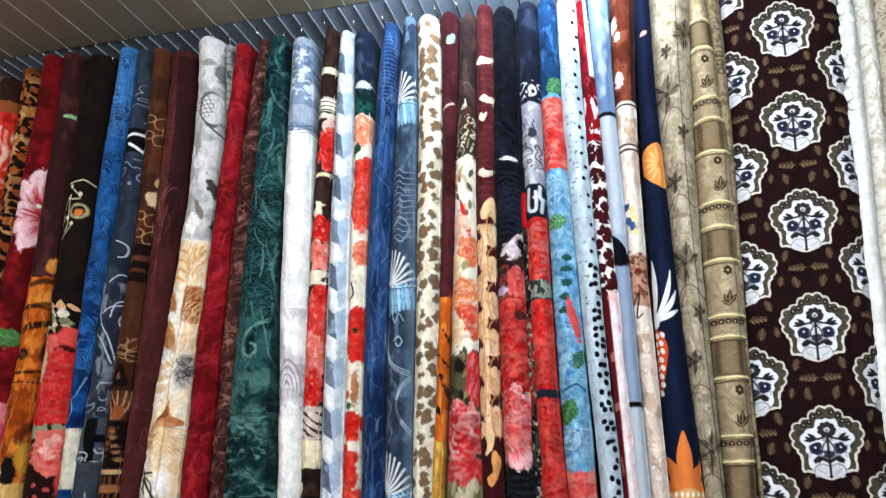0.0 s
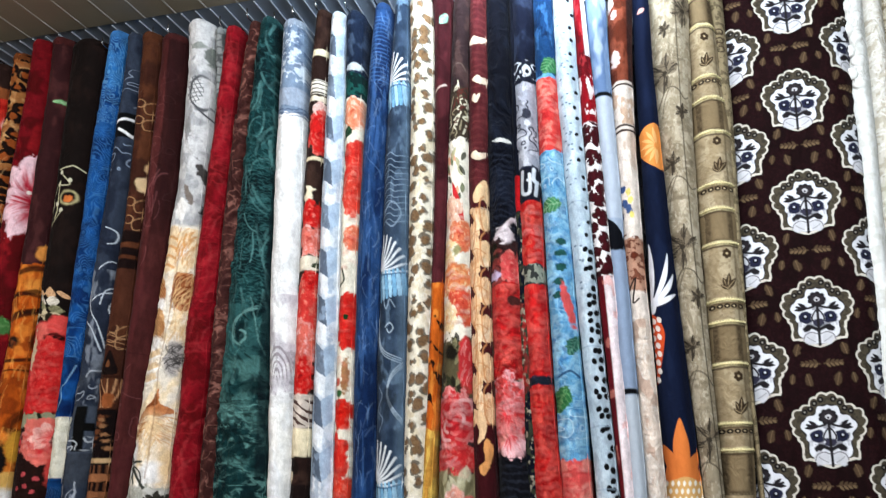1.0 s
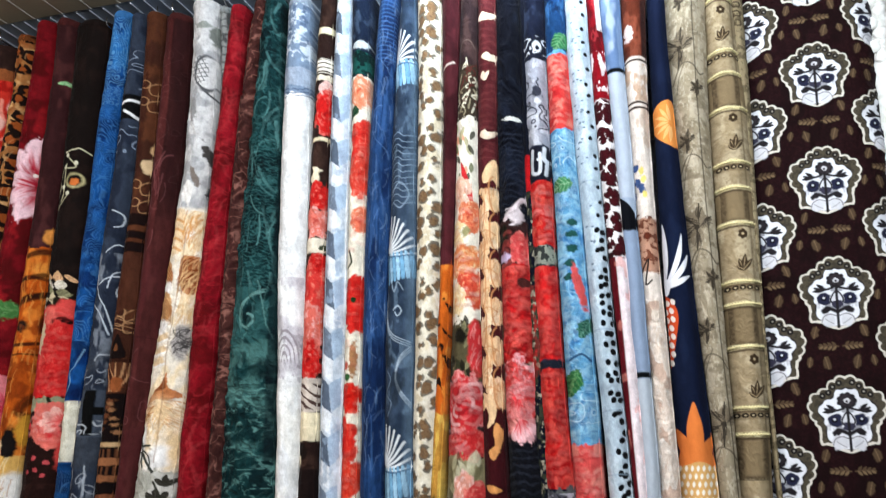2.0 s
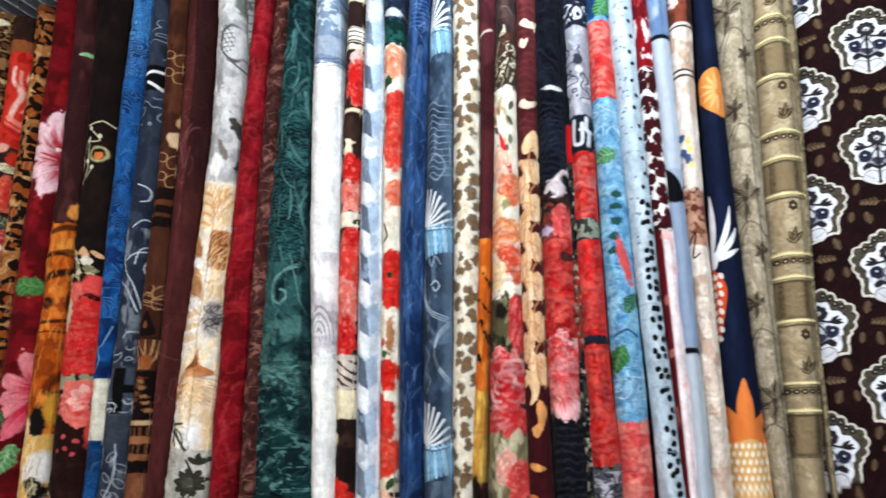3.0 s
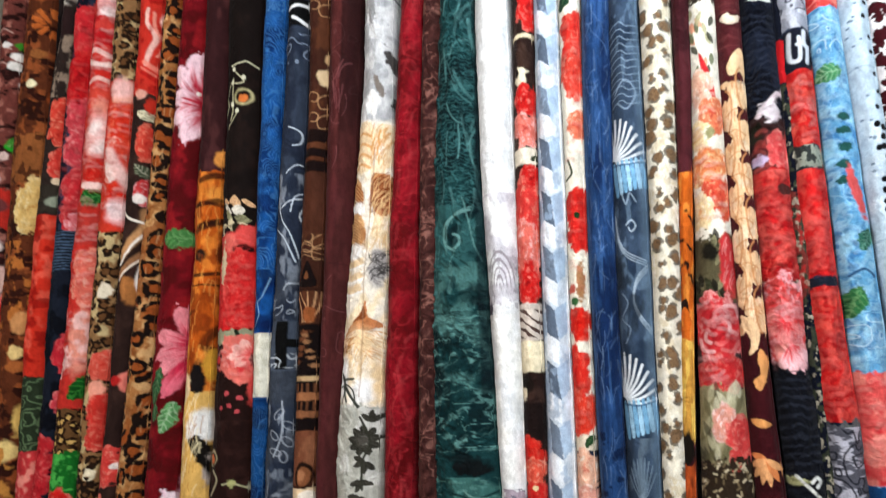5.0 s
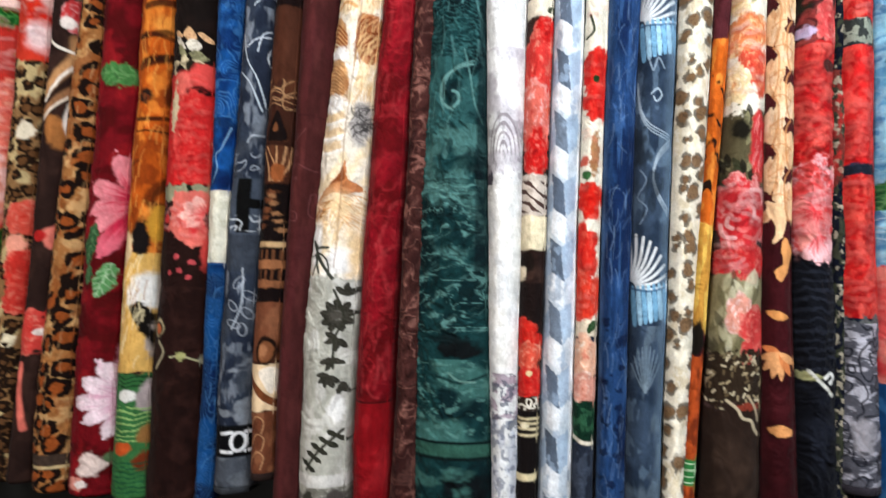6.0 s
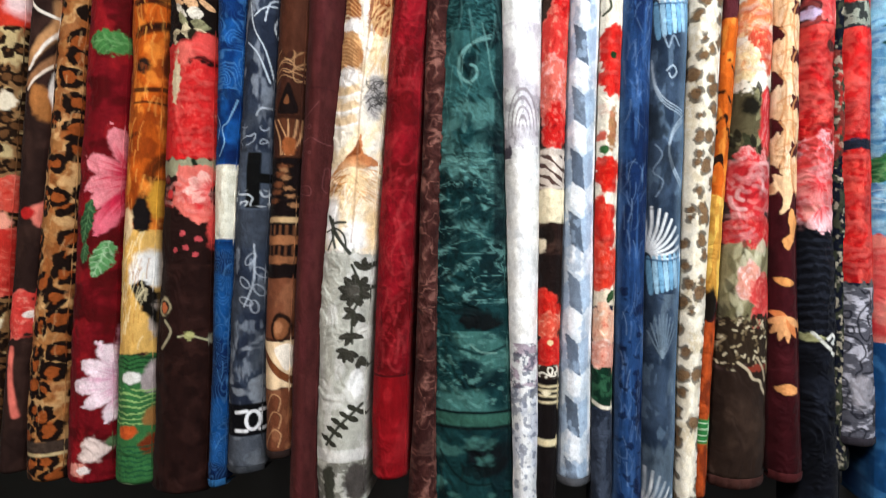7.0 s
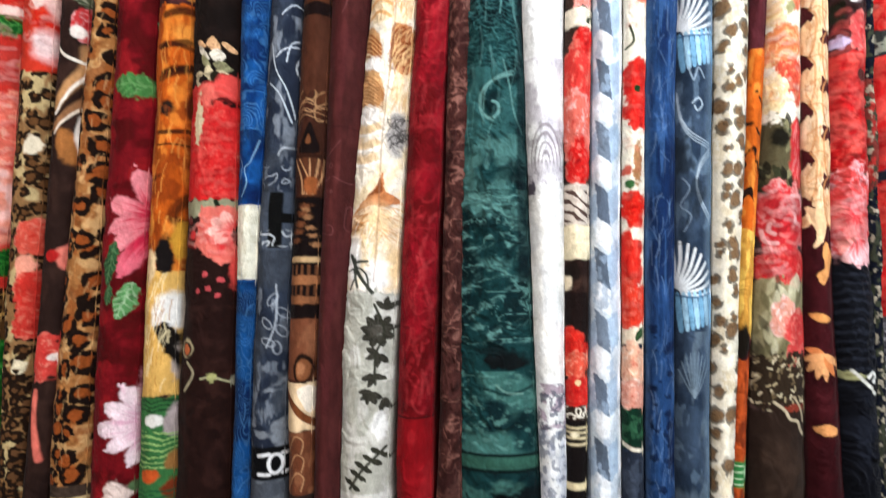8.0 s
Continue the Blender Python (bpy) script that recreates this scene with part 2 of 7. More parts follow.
    def leaf(self, x, z, length, width, ang, colour=(40, 110, 50), vein=(150, 190, 130)):
        c, s = math.cos(math.radians(ang)), math.sin(math.radians(ang))
        self.next_seed()
        whole, (self, at) = self, self.around(x, z, length * 0.6, length * 0.6)
        dx, dz = self.x - x, self.z - z
        u, v = (c * dx + s * dz) / (length / 2), (-s * dx + c * dz) / (width / 2)
        edge = np.clip(1 - u * u, 0, 1) ** 0.75 + (fbm(self.x * 120, self.z * 120, self.next_seed()) - 0.5) * 0.7
        inside = step(-0.12, 0.12, edge - np.abs(v)) * (np.abs(u) < 1.02)
        self.lay(inside, colour)
        fur = fbm(self.x * 90, self.z * 90, self.seed + 5)
        ribs = np.sin((u * 3 + np.abs(v) * 1.2) * 6.0 + fur * 5.0)
        self.lay(inside * step(0.5, 0.7, fur) * 0.5, tuple(0.6 * k for k in colour))
        self.lay(inside * step(0.2, 1.0, ribs) * fur * 0.7, vein)
        self.lay(inside * step(-0.16, -0.04, -np.abs(v + (fur - 0.5) * 0.6)) * 0.4, vein)
        whole.c[at] = self.c

    def petal(self, x, z, length, width, ang, foot, tip):
        """One petal growing from its foot: broad wavy lip, fine streaks along it."""
        c, s = math.cos(math.radians(ang)), math.sin(math.radians(ang))
        self.next_seed()
        whole, (self, at) = self, self.around(x, z, length * 1.3, length * 1.3)
        dx, dz = self.x - x, self.z - z
        u, v = (c * dx + s * dz) / length, (-s * dx + c * dz) / (width / 2)
        wob = fbm(self.x * 110, self.z * 110, self.seed, 3) - 0.5
        edge = np.clip(u, 0, 1) ** 0.6 * np.sqrt(np.clip(1.02 - np.clip(u, 0, 1) ** 3, 0, 1)) + wob * 0.28
        inside = step(-0.14, 0.14, edge - np.abs(v)) * (u > 0) * (u < 1.04 + wob * 0.3)
        streak = fbm(v * 6 + self.seed, u * 2.0, self.seed + 2, 2) - 0.5
        self.lay(inside, tip)
        self.lay(inside * step(-0.75, -0.15, -(u + streak * 0.8)), foot)
        self.lay(inside * step(0.12, 0.4, streak) * 0.4, foot)
        whole.c[at] = self.c

    def patch(self, points, colour, a=1.0, soft=0.0012, rag=0.0, smooth=True):
        """A filled outline, its corners rounded into one closed curve."""
        if smooth:
            fine, m = [], len(points)
            for k in range(m):
                a0, a1, a2, a3 = (points[(k + j - 1) % m] for j in range(4))
                for t in (0.0, 0.25, 0.5, 0.75):
                    fine.append(tuple(0.5 * (2 * a1[i] + (a2[i] - a0[i]) * t + (2 * a0[i] - 5 * a1[i] + 4 * a2[i] - a3[i]) * t * t
                                             + (3 * a1[i] - a0[i] - 3 * a2[i] + a3[i]) * t ** 3) for i in (0, 1)))
            points = fine
        xs, zs = [q[0] for q in points], [q[1] for q in points]
        self.next_seed()
        whole, (self, at) = self, self.around((min(xs) + max(xs)) / 2, (min(zs) + max(zs)) / 2, (max(xs) - min(xs)) / 2 + 0.006, (max(zs) - min(zs)) / 2 + 0.006)
        d, within = np.full(len(self.x), 9.0), np.zeros(len(self.x), dtype=bool)
        for (x0, z0), (x1, z1) in zip(points, points[1:] + points[:1]):
            ex, ez = x1 - x0, z1 - z0
            t = np.clip(((self.x - x0) * ex + (self.z - z0) * ez) / (ex * ex + ez * ez + 1e-12), 0, 1)
            d = np.minimum(d, np.hypot(self.x - x0 - t * ex, self.z - z0 - t * ez))
            if ez:
                within ^= ((z0 > self.z) != (z1 > self.z)) & (self.x < x0 + (self.z - z0) * ex / ez)
        d = np.where(within, d, -d)
        if rag:
            d = d + (fbm(self.x * 160, self.z * 160, self.seed, 2) - 0.5) * 2 * rag
        self.lay(a * step(-soft, soft, d), colour)
        whole.c[at] = self.c

    def blade(self, x0, z0, x1, z1, width, colour, a=1.0, bend=0.0, soft=0.0012):
        """A crisp pointed leaf from foot to tip."""
        ex, ez = x1 - x0, z1 - z0
        r = math.hypot(ex, ez)
        nx, nz = -ez / r, ex / r
        pts = []
        for t, w in ((0.0, 0.12), (0.3, 0.42), (0.6, 0.46), (0.85, 0.24), (1.0, 0.0), (0.85, -0.24), (0.6, -0.46), (0.3, -0.42), (0.0, -0.12)):
            off = w * width + bend * r * 4 * t * (1 - t)
            pts.append((x0 + ex * t + nx * off, z0 + ez * t + nz * off))
        self.patch(pts, colour, a, soft)

    def fur(self, x, z, wide, high, ang, count, colour, length=0.03, width=0.0022, a=0.7, bow=0.15):
        """Fine hairs combed one way over a patch."""
        pick = random.Random(self.next_seed())
        for _ in range(count):
            px, pz = x + pick.uniform(-1, 1) * wide, z + pick.uniform(-1, 1) * high
            t, l, b = math.radians(ang + pick.uniform(-14, 14)), length * pick.uniform(0.6, 1.2), bow * pick.uniform(0.3, 1.2)
            c, q = math.cos(t) * l / 2, math.sin(t) * l / 2
            self.line([(px - c, pz - q), (px - q * b, pz + c * b), (px + c, pz + q)], width * pick.uniform(0.7, 1.3), colour, a * pick.uniform(0.5, 1.0))

    def ruffles(self, z1, z0, count, light, dark, size=0.016, a=0.7):
        """Curled petal lips: short pale arcs, each with a dark fold under it."""
        pick = random.Random(self.next_seed())
        for _ in range(count):
            x, z = pick.uniform(-1, 1) * self.half, pick.uniform(z0 + 0.008, z1 - 0.008)
            l, b, t = size * pick.uniform(0.5, 1.3), size * pick.uniform(-0.5, 0.7), size * pick.uniform(-0.4, 0.4)
            arc = [(x - l, z - t), (x - 0.4 * l, z + b - 0.3 * t), (x + 0.4 * l, z + 0.9 * b + 0.3 * t), (x + l, z + t)]
            self.line([(px, pz - 0.0055) for px, pz in arc], 0.0100, dark, 0.5 * a * pick.uniform(0.3, 1.0))
            self.line(arc, 0.0080, light, 0.4 * a * pick.uniform(0.2, 1.0))

    def line(self, points, width, colour, a=1.0):
        d = np.full(len(self.x), 9.0)
        if len(points) > 2:
            q = [points[0], *points, points[-1]]
            fine = []
            for a0, a1, a2, a3 in zip(q, q[1:], q[2:], q[3:]):
                for t in (0.0, 0.25, 0.5, 0.75):
                    fine.append(tuple(0.5 * (2 * a1[k] + (a2[k] - a0[k]) * t + (2 * a0[k] - 5 * a1[k] + 4 * a2[k] - a3[k]) * t * t
                                             + (3 * a1[k] - a0[k] - 3 * a2[k] + a3[k]) * t ** 3) for k in (0, 1)))
            points = [*fine, points[-1]]
        zs, xs = [q[1] for q in points], [q[0] for q in points]
        whole, (self, at) = self, self.around((min(xs) + max(xs)) / 2, (min(zs) + max(zs)) / 2, (max(xs) - min(xs)) / 2 + 2 * width, (max(zs) - min(zs)) / 2 + 2 * width)
        d = d[at]
        for (x0, z0), (x1, z1) in zip(points, points[1:]):
            ex, ez = x1 - x0, z1 - z0
            t = np.clip(((self.x - x0) * ex + (self.z - z0) * ez) / (ex * ex + ez * ez + 1e-12), 0, 1)
            d = np.minimum(d, np.hypot(self.x - x0 - t * ex, self.z - z0 - t * ez))
        self.lay(a * step(-width, -width * 0.35, -d), colour)
        whole.c[at] = self.c

    def cells(self, sx, sz, seed):
        """Nearest jittered point: offsets to it and its own random number."""
        gx, gz = self.x / sx, self.z / sz
        best = np.full(len(gx), 99.0)
        ox, oz, own = np.zeros_like(gx), np.zeros_like(gx), np.zeros_like(gx)
        for a in (-1, 0, 1):
            for b in (-1, 0, 1):
                i, j = np.floor(gx).astype(np.int64) + a, np.floor(gz).astype(np.int64) + b
                px = i + 0.5 + (hashed(i, j, seed) - 0.5) * 0.75
                pz = j + 0.5 + (hashed(i, j, seed + 1) - 0.5) * 0.7
                d = np.hypot(gx - px, gz - pz)
                near = d < best
                best = np.where(near, d, best)
                ox, oz, own = np.where(near, gx - px, ox), np.where(near, gz - pz, oz), np.where(near, hashed(i, j, seed + 2), own)
        return best, ox, oz, own

    def leopard(self, z1, z0, cell, ring, core, size=0.40, rag=0.0):
        """Broken rings round darker cores."""
        seed = self.next_seed()
        d, ox, oz, own = self.cells(cell, cell * 1.15, seed)
        d = d + (fbm(self.x / cell * 3, self.z / cell * 3, seed + 9) - 0.5) * 0.35
        t = np.arctan2(oz, ox)
        r = size * (0.65 + 0.5 * own)
        where = self.span(z1, z0, 0.008) if rag == 0.0 else self.span(z1, z0, rag)
        self.lay(where * step(-r, -r + 0.08, -d), core)
        gap = np.sin(2 * t + own * 20) + 0.6 * np.sin(3 * t + own * 9)
        self.lay(where * step(-0.17, -0.11, -np.abs(d - r)) * step(-1.3, -0.9, gap), ring)

    def rosettes(self, z1, z0, cell, ring, core, size=0.26):
        """Brown spots inside thick, broken, uneven dark rims."""
        seed = self.next_seed()
        d, ox, oz, own = self.cells(cell, cell * 1.1, seed)
        d = np.hypot(ox, oz * 0.85) + (fbm(self.x / cell * 2.8, self.z / cell * 2.8, seed + 9) - 0.5) * 0.30
        t = np.arctan2(oz, ox)
        r = size * (0.6 + 0.75 * own)
        where = self.span(z1, z0, 0.008)
        soft_core = where * step(-r - 0.02, -r + 0.08, -d)
        self.lay(soft_core * 0.95, core)
        gap = step(-0.75, -0.25, np.sin(2 * t + own * 30) + 0.5 * np.sin(3 * t + own * 17))
        self.lay(where * step(-0.11, -0.04, -np.abs(d - r - 0.02)) * gap * 0.8, ring)
        self.lay(soft_core * step(0.5, 0.75, fbm(self.x * 220, self.z * 220, seed + 5)) * 0.4, ring)

    def spots(self, z1, z0, cell, size, colour, x1=9.0, x0=-9.0, tall=1.0):
        seed = self.next_seed()
        d, ox, oz, own = self.cells(cell, cell, seed)
        d = np.hypot(ox, oz / tall) + (fbm(self.x / cell * 3, self.z / cell * 3, seed + 9) - 0.5) * 0.2
        r = size * (0.55 + 0.7 * own)
        self.lay((self.z < z1) * (self.z > z0) * (self.x < x1) * (self.x > x0) * step(-r - 0.05, -r + 0.05, -d), colour)

    def tiger(self, z1, z0, colour=(30, 18, 12), pitch=0.05, lo=0.55):
        seed = self.next_seed()
        v = self.z / pitch + 1.3 * fbm(self.x * 22, self.z * 14, seed) + 0.35 * np.sin(self.x * 60 + seed) + 0.8 * self.x / 0.05
        s = np.sin(v * math.tau) + (fbm(self.x * 45, self.z * 30, seed + 2) - 0.5) * 1.6
        self.lay(self.span(z1, z0) * step(lo, lo + 0.25, s), colour)

    def scroll(self, z1, z0, scale, width, colour, a=1.0, seed=None):
        """Thin curling lines."""
        seed = self.next_seed() if seed is None else seed
        n = 3.2 * fbm(self.x / scale + 0.8 * grain(self.x / scale, self.z / scale, seed + 4), self.z / scale, seed, 2)
        m = np.abs((n % 1.0) - 0.5).reshape(self.shape)
        n = n.reshape(self.shape)
        x, z = self.x.reshape(self.shape), self.z.reshape(self.shape)
        gz = np.gradient(n, axis=0) / (np.gradient(z, axis=0) - 1e-9)
        gx = np.gradient(n, axis=1) / (np.gradient(x, axis=1) + 1e-6)
        d = (m / (np.hypot(gx, gz) + 2.0)).ravel()
        w = 0.0008 + 0.03 * min(width, 0.1)
        self.lay(a * self.span(z1, z0) * step(-w, -w * 0.3, -d), colour)

    def veins(self, count, z1, z0, width, colour, a=0.5, steep=0.6, reach=0.16):
        """Fine curved lines wandering over the pile."""
        pick = random.Random(self.next_seed())
        for _ in range(count):
            x, z = pick.uniform(-1, 1) * self.half, pick.uniform(z0, z1)
            turn = pick.choice((-1, 1)) * math.radians(90 - 70 * (1 - steep) * pick.random())
            way, bend, points = turn, pick.uniform(-0.35, 0.35), []
            for _ in range(5):
                points.append((x, z))
                x, z, way = x + reach / 5 * math.cos(way) * 0.6, z + reach / 5 * math.sin(way), way + bend
            self.line(points, width * pick.uniform(0.8, 1.6), colour, a * pick.uniform(0.3, 1.0))

    def crush(self, light, dark, sx=0.012, sz=0.006, a=0.6, z1=9.0, z0=-9.0):
        """Embossed velvet: the lights and darks of its creases, painted into the colour."""
        seed = self.next_seed()
        where = (self.z < z1) * (self.z > z0)
        w = fbm(self.x / 0.05, self.z / 0.05, seed + 8)
        n = fbm(self.x / sx + 4 * w, self.z / sz + 6 * w, seed)
        self.lay(where * a * step(0.52, 0.75, n), light)
        self.lay(where * a * step(0.52, 0.75, 1 - n), dark)
        ridge = 1 - np.abs(fbm(self.x / (sx * 2.2) + 3 * w, self.z / (sz * 2.2), seed + 3, 2) - 0.5) * 2
        self.lay(where * a * step(0.93, 1.0, ridge), light)

    def rows(self, z1, z0, pitch, colour, a=0.5, wob=0.004, duty=0.3):
        """Fine ribs across the cloth."""
        n = (fbm(self.x * 40, self.z * 25, self.next_seed()) - 0.5) * wob * 2
        s = np.sin((self.z + n) / pitch * math.tau)
        self.lay(a * (self.z < z1) * (self.z > z0) * step(duty, duty + 0.4, s), colour)

    def fan(self, x, z, radius, colour, tip, spread=75, ang=90, ribs=9, z0=-9.0, a=1.0):
        """A shell: ribs spreading from one point."""
        dx, dz = self.x - x, self.z - z
        r = np.hypot(dx, dz) / radius
        t = np.degrees(np.arctan2(dz, dx)) - ang
        t = (t + 180) % 360 - 180
        s = np.cos(t / spread * math.pi * ribs)
        inside = a * (np.abs(t) < spread) * step(-1.05, -0.95, -r) * (r > 0.3) * (self.z > z0)
        self.lay(inside * step(-0.2, 0.35, s), colour)
        self.lay(inside * step(-0.2, 0.35, s) * step(0.5, 0.95, 1 - r), tip)




# ---- hanging cloth ----
def strip(name, rings, tint, parent, label=""):
    """A narrow band of plush lofted through rows of points, dyed one colour."""
    bm = bmesh.new()
    layer = bm.verts.layers.float_color.new("dye")
    rows = [[bm.verts.new(q) for q in ring] for ring in rings]
    for row in rows:
        for v in row:
            f = 0.85 + 0.3 * noise.noise(v.co * 60)
            v[layer] = (*(np.asarray(tint) * f), 1.0)
    for a, c in zip(rows, rows[1:]):
        for k in range(len(a) - 1):
            bm.faces.new((a[k], a[k + 1], c[k + 1], c[k])).smooth = True
    bmesh.ops.recalc_face_normals(bm, faces=bm.faces)
    return part(name, bm, PLUSH, parent, label)


def spline4(values, s):
    """A smooth curve through four values at 0, 1/3, 2/3 and 1."""
    a, b, c, d = values
    return (a * (s - 1 / 3) * (s - 2 / 3) * (s - 1) * -4.5 + b * s * (s - 2 / 3) * (s - 1) * 13.5
            + c * s * (s - 1 / 3) * (s - 1) * -13.5 + d * s * (s - 1 / 3) * (s - 2 / 3) * 4.5)


def row_y(x):
    return 2.53 + 0.28 * max(0.0, x + 0.05)


COUNT = [0]


def hang(name, label, top, bottom, middles, widths, dye, back=0.0, round_=2.2, material=None, crease=0.0022, columns=0,
         cords=(), depth=0.22, category="blanket", group="blankets on the rail", pitch=0.0030, hem=None):
    """One folded cloth hung on its hook: a rounded front fold, two sides running back, closed top and bottom."""
    COUNT[0] += 1
    seed = COUNT[0] * 101
    if middles[3] > 0.04:
        # the lower half of these cloths stays plain and coarse
        z = np.concatenate((np.arange(top, 1.36, -pitch), np.linspace(1.36, bottom, 40)))
    else:
        z = np.linspace(top, bottom, int((top - bottom) / pitch))
    n = len(z)
    s = (top - z) / (top - bottom)
    cx, w = spline4(middles, s), spline4(widths, s)
    cx = cx + 0.004 * (fbm(z * 5, z * 0, seed) - 0.5)
    w = np.maximum(w, 0.012) * (1 + 0.06 * (fbm(z * 9, z * 0 + 3, seed + 1) - 0.5) + 0.05 * (fbm(z * 34, z * 0 + 8, seed + 4) - 0.5))
    columns = columns or int(min(60, max(16, float(w.max()) / (0.0022 if middles[0] > 0.09 else 0.0026))))
    u = np.concatenate(([-1.0, -1.0], np.linspace(-1, 1, columns), [1.0, 1.0]))
    side = np.concatenate(([1.0, 0.5], np.zeros(columns), [0.5, 1.0]))
    U, S = np.meshgrid(u, s)
    D = np.broadcast_to(side, U.shape)
    W, Z, CX = w[:, None], np.broadcast_to(z[:, None], U.shape), cx[:, None]
    # round the upper and lower ends
    end = np.clip((top - Z) / 0.025, 0, 1)
    foot = np.clip((Z - bottom) / 0.018, 0, 1)
    round_top, round_foot = np.sqrt(1 - (1 - end) ** 2), np.sqrt(1 - (1 - foot) ** 2)
    shrink = (0.72 + 0.28 * round_top) * (0.86 + 0.14 * round_foot)
    X = CX + U * W / 2 * shrink
    bulge = np.minimum(0.55 * W, 0.055)
    Y = bulge * np.abs(U) ** round_ + D * depth + (1 - round_top) * 0.05 + (1 - round_foot) * 0.03
    # folds and creases
    fold = fbm(X * 16 + seed, Z * 7, seed + 2) - 0.5
    wrinkle = fbm(X * 22 + 3 * fold, Z * 34 + 9 * fold + X * 25, seed + 3) - 0.5
    crimp = 1 - 2 * np.abs(fbm(X * 14 + seed + 3 * fold, Z * 36 + 4 * wrinkle, seed + 5, 3) - 0.5)
    where = step(0.42, 0.62, fbm(X * 5 + seed, Z * 4, seed + 6, 2))
    Y = Y + (fold * 0.018 + wrinkle * crease * 3 - crimp ** 5 * where * crease * 1.5) * (1 - D)
    X = X + D * 0.0 - U * D * 0.006
    base_x, base_y = float(cx[0]), row_y(float(cx.mean())) + back
    verts = np.stack([X - base_x, Y, Z - top], 2).reshape(-1, 3)
    m = len(u)
    idx = np.arange(n * m).reshape(n, m)
    faces = np.stack([idx[:-1, :-1], idx[1:, :-1], idx[1:, 1:], idx[:-1, 1:]], 2).reshape(-1, 4)
    me = bpy.data.meshes.new(name)
    me.vertices.add(len(verts))
    me.vertices.foreach_set("co", verts.ravel())
    me.loops.add(faces.size + 2 * m)
    me.polygons.add(len(faces) + 2)
    me.loops.foreach_set("vertex_index", np.concatenate((faces.ravel(), idx[0], idx[-1][::-1])))
    starts = np.concatenate((np.arange(len(faces)) * 4, [faces.size, faces.size + m]))
    me.polygons.foreach_set("loop_start", starts)
    me.polygons.foreach_set("use_smooth", np.ones(len(faces) + 2, dtype=bool))
    me.update(calc_edges=True)
    p = Dye((X - CX).ravel() + (U * D * depth).ravel(), Z.ravel(), float(w.mean()) / 2, seed, X.shape)
    dye(p)
    if material is None:
        lie = 0.24 * (fbm(p.x * 150, p.z * 110, seed + 11, 2) - 0.5) + 0.30 * (fbm(p.x * 26, p.z * 13, seed + 13, 3) - 0.5)
        p.c = np.clip(p.c * (1 + lie)[:, None], 0.002, 0.9)
    layer = me.color_attributes.new("dye", "FLOAT_COLOR", "POINT")
    layer.data.foreach_set("color", np.concatenate((p.c, np.ones((len(p.c), 1))), 1).ravel())
    me.materials.append(material or PLUSH)
    ob = new(name, me)
    ob.matrix_world = pose(base_x, base_y, top)
    tagged(ob, label, category, group)
    for zc in cords:
        k = int(np.argmin(np.abs(z - zc)))
        ring = [(float(X[k, i]) - base_x, float(Y[k, i]) - 0.001, zc - top) for i in range(2, m - 2)]
        bm = bmesh.new()
        tube(bm, ring, 0.0036, 6)
        for v in bm.verts:
            v.co.y += 0.0014 * math.sin(v.co.x * 900)
            v.co.z += 0.0030 * math.sin(v.co.x * 760 + seed)
        part("cord", bm, CORD, ob)
    if category == "blanket":
        # the overlocked edge down one side
        cols = p.c.reshape(*X.shape, 3)
        at = range(16, n - 10, 7)
        bm = bmesh.new()
        layer = bm.verts.layers.float_color.new("dye")
        j = m - 5
        tube(bm, [(float(X[i, j]) - base_x, float(Y[i, j]) - 0.0006 + 0.0009 * math.sin(i * 0.9), float(Z[i, j]) - top) for i in at], 0.0021, 6)
        for k, v in enumerate(bm.verts):
            v[layer] = (*(cols[at[min(k // 6, len(at) - 1)], j] * (0.72 + 0.5 * hashed(k // 6, seed, 3))), 1.0)
        part("edge_binding", bm, material or PLUSH, ob)
        # the flap folded over the hook
        tint = p.c.reshape(*X.shape, 3)[4:16, 4:-4].reshape(-1, 3).mean(0) * 1.12
        k = 14
        rings = []
        for dz, dy, sx in ((-0.038, -0.0016, 1.0), (-0.034, -0.0034, 1.01), (-0.020, -0.0030, 0.98), (-0.006, 0.004, 0.88), (0.0015, 0.022, 0.76), (0.003, 0.060, 0.72), (0.001, 0.16, 0.70)):
            rings.append([((float(X[k, i]) - float(cx[k])) * sx + float(cx[0]) - base_x, float(Y[k, i]) + dy, dz + 0.003 * math.sin(i * 1.3 + seed) * (dz < -0.03)) for i in range(2, m - 2)])
        strip("top_fold", rings, tint, ob)
    if hem:
        k = n - 8
        rings = []
        for dz, dy, sx in ((0.012, -0.0012, 1.0), (0.009, -0.0036, 1.01), (-0.4 * hem[0], -0.0030, 0.99), (-0.9 * hem[0], 0.004, 0.95), (-hem[0], 0.02, 0.92), (-0.8 * hem[0], 0.09, 0.90)):
            rings.append([((float(X[k, i]) - float(cx[k])) * sx + float(cx[-1]) - base_x, float(Y[k, i]) + dy, bottom - top + dz) for i in range(2, m - 2)])
        strip("hem", rings, lin(hem[1]), ob, hem[2])
    return ob


HOOK = []


def hook(x, y, z):
    """A wire hook: arm out from the rail with an upturned end."""
    if not HOOK:
        bm = bmesh.new()
        tube(bm, [(0, 0.25, 0.02), (0, 0.24, 0.03), (0, 0.2, 0.022), (0, 0.05, 0.012), (0, 0.012, 0.012), (0, 0.002, 0.018), (0, 0.0, 0.045)], 0.003, 8)
        ob = mesh_object("display_hook", bm, CHROME)
        tagged(ob, "thin chrome wire display hook with upturned end", "hook", "hooks on the rail")
        ob.matrix_world = pose(x, y, z)
        HOOK.append(ob)
        return ob
    return copy_thing(HOOK[0], pose(x, y, z))


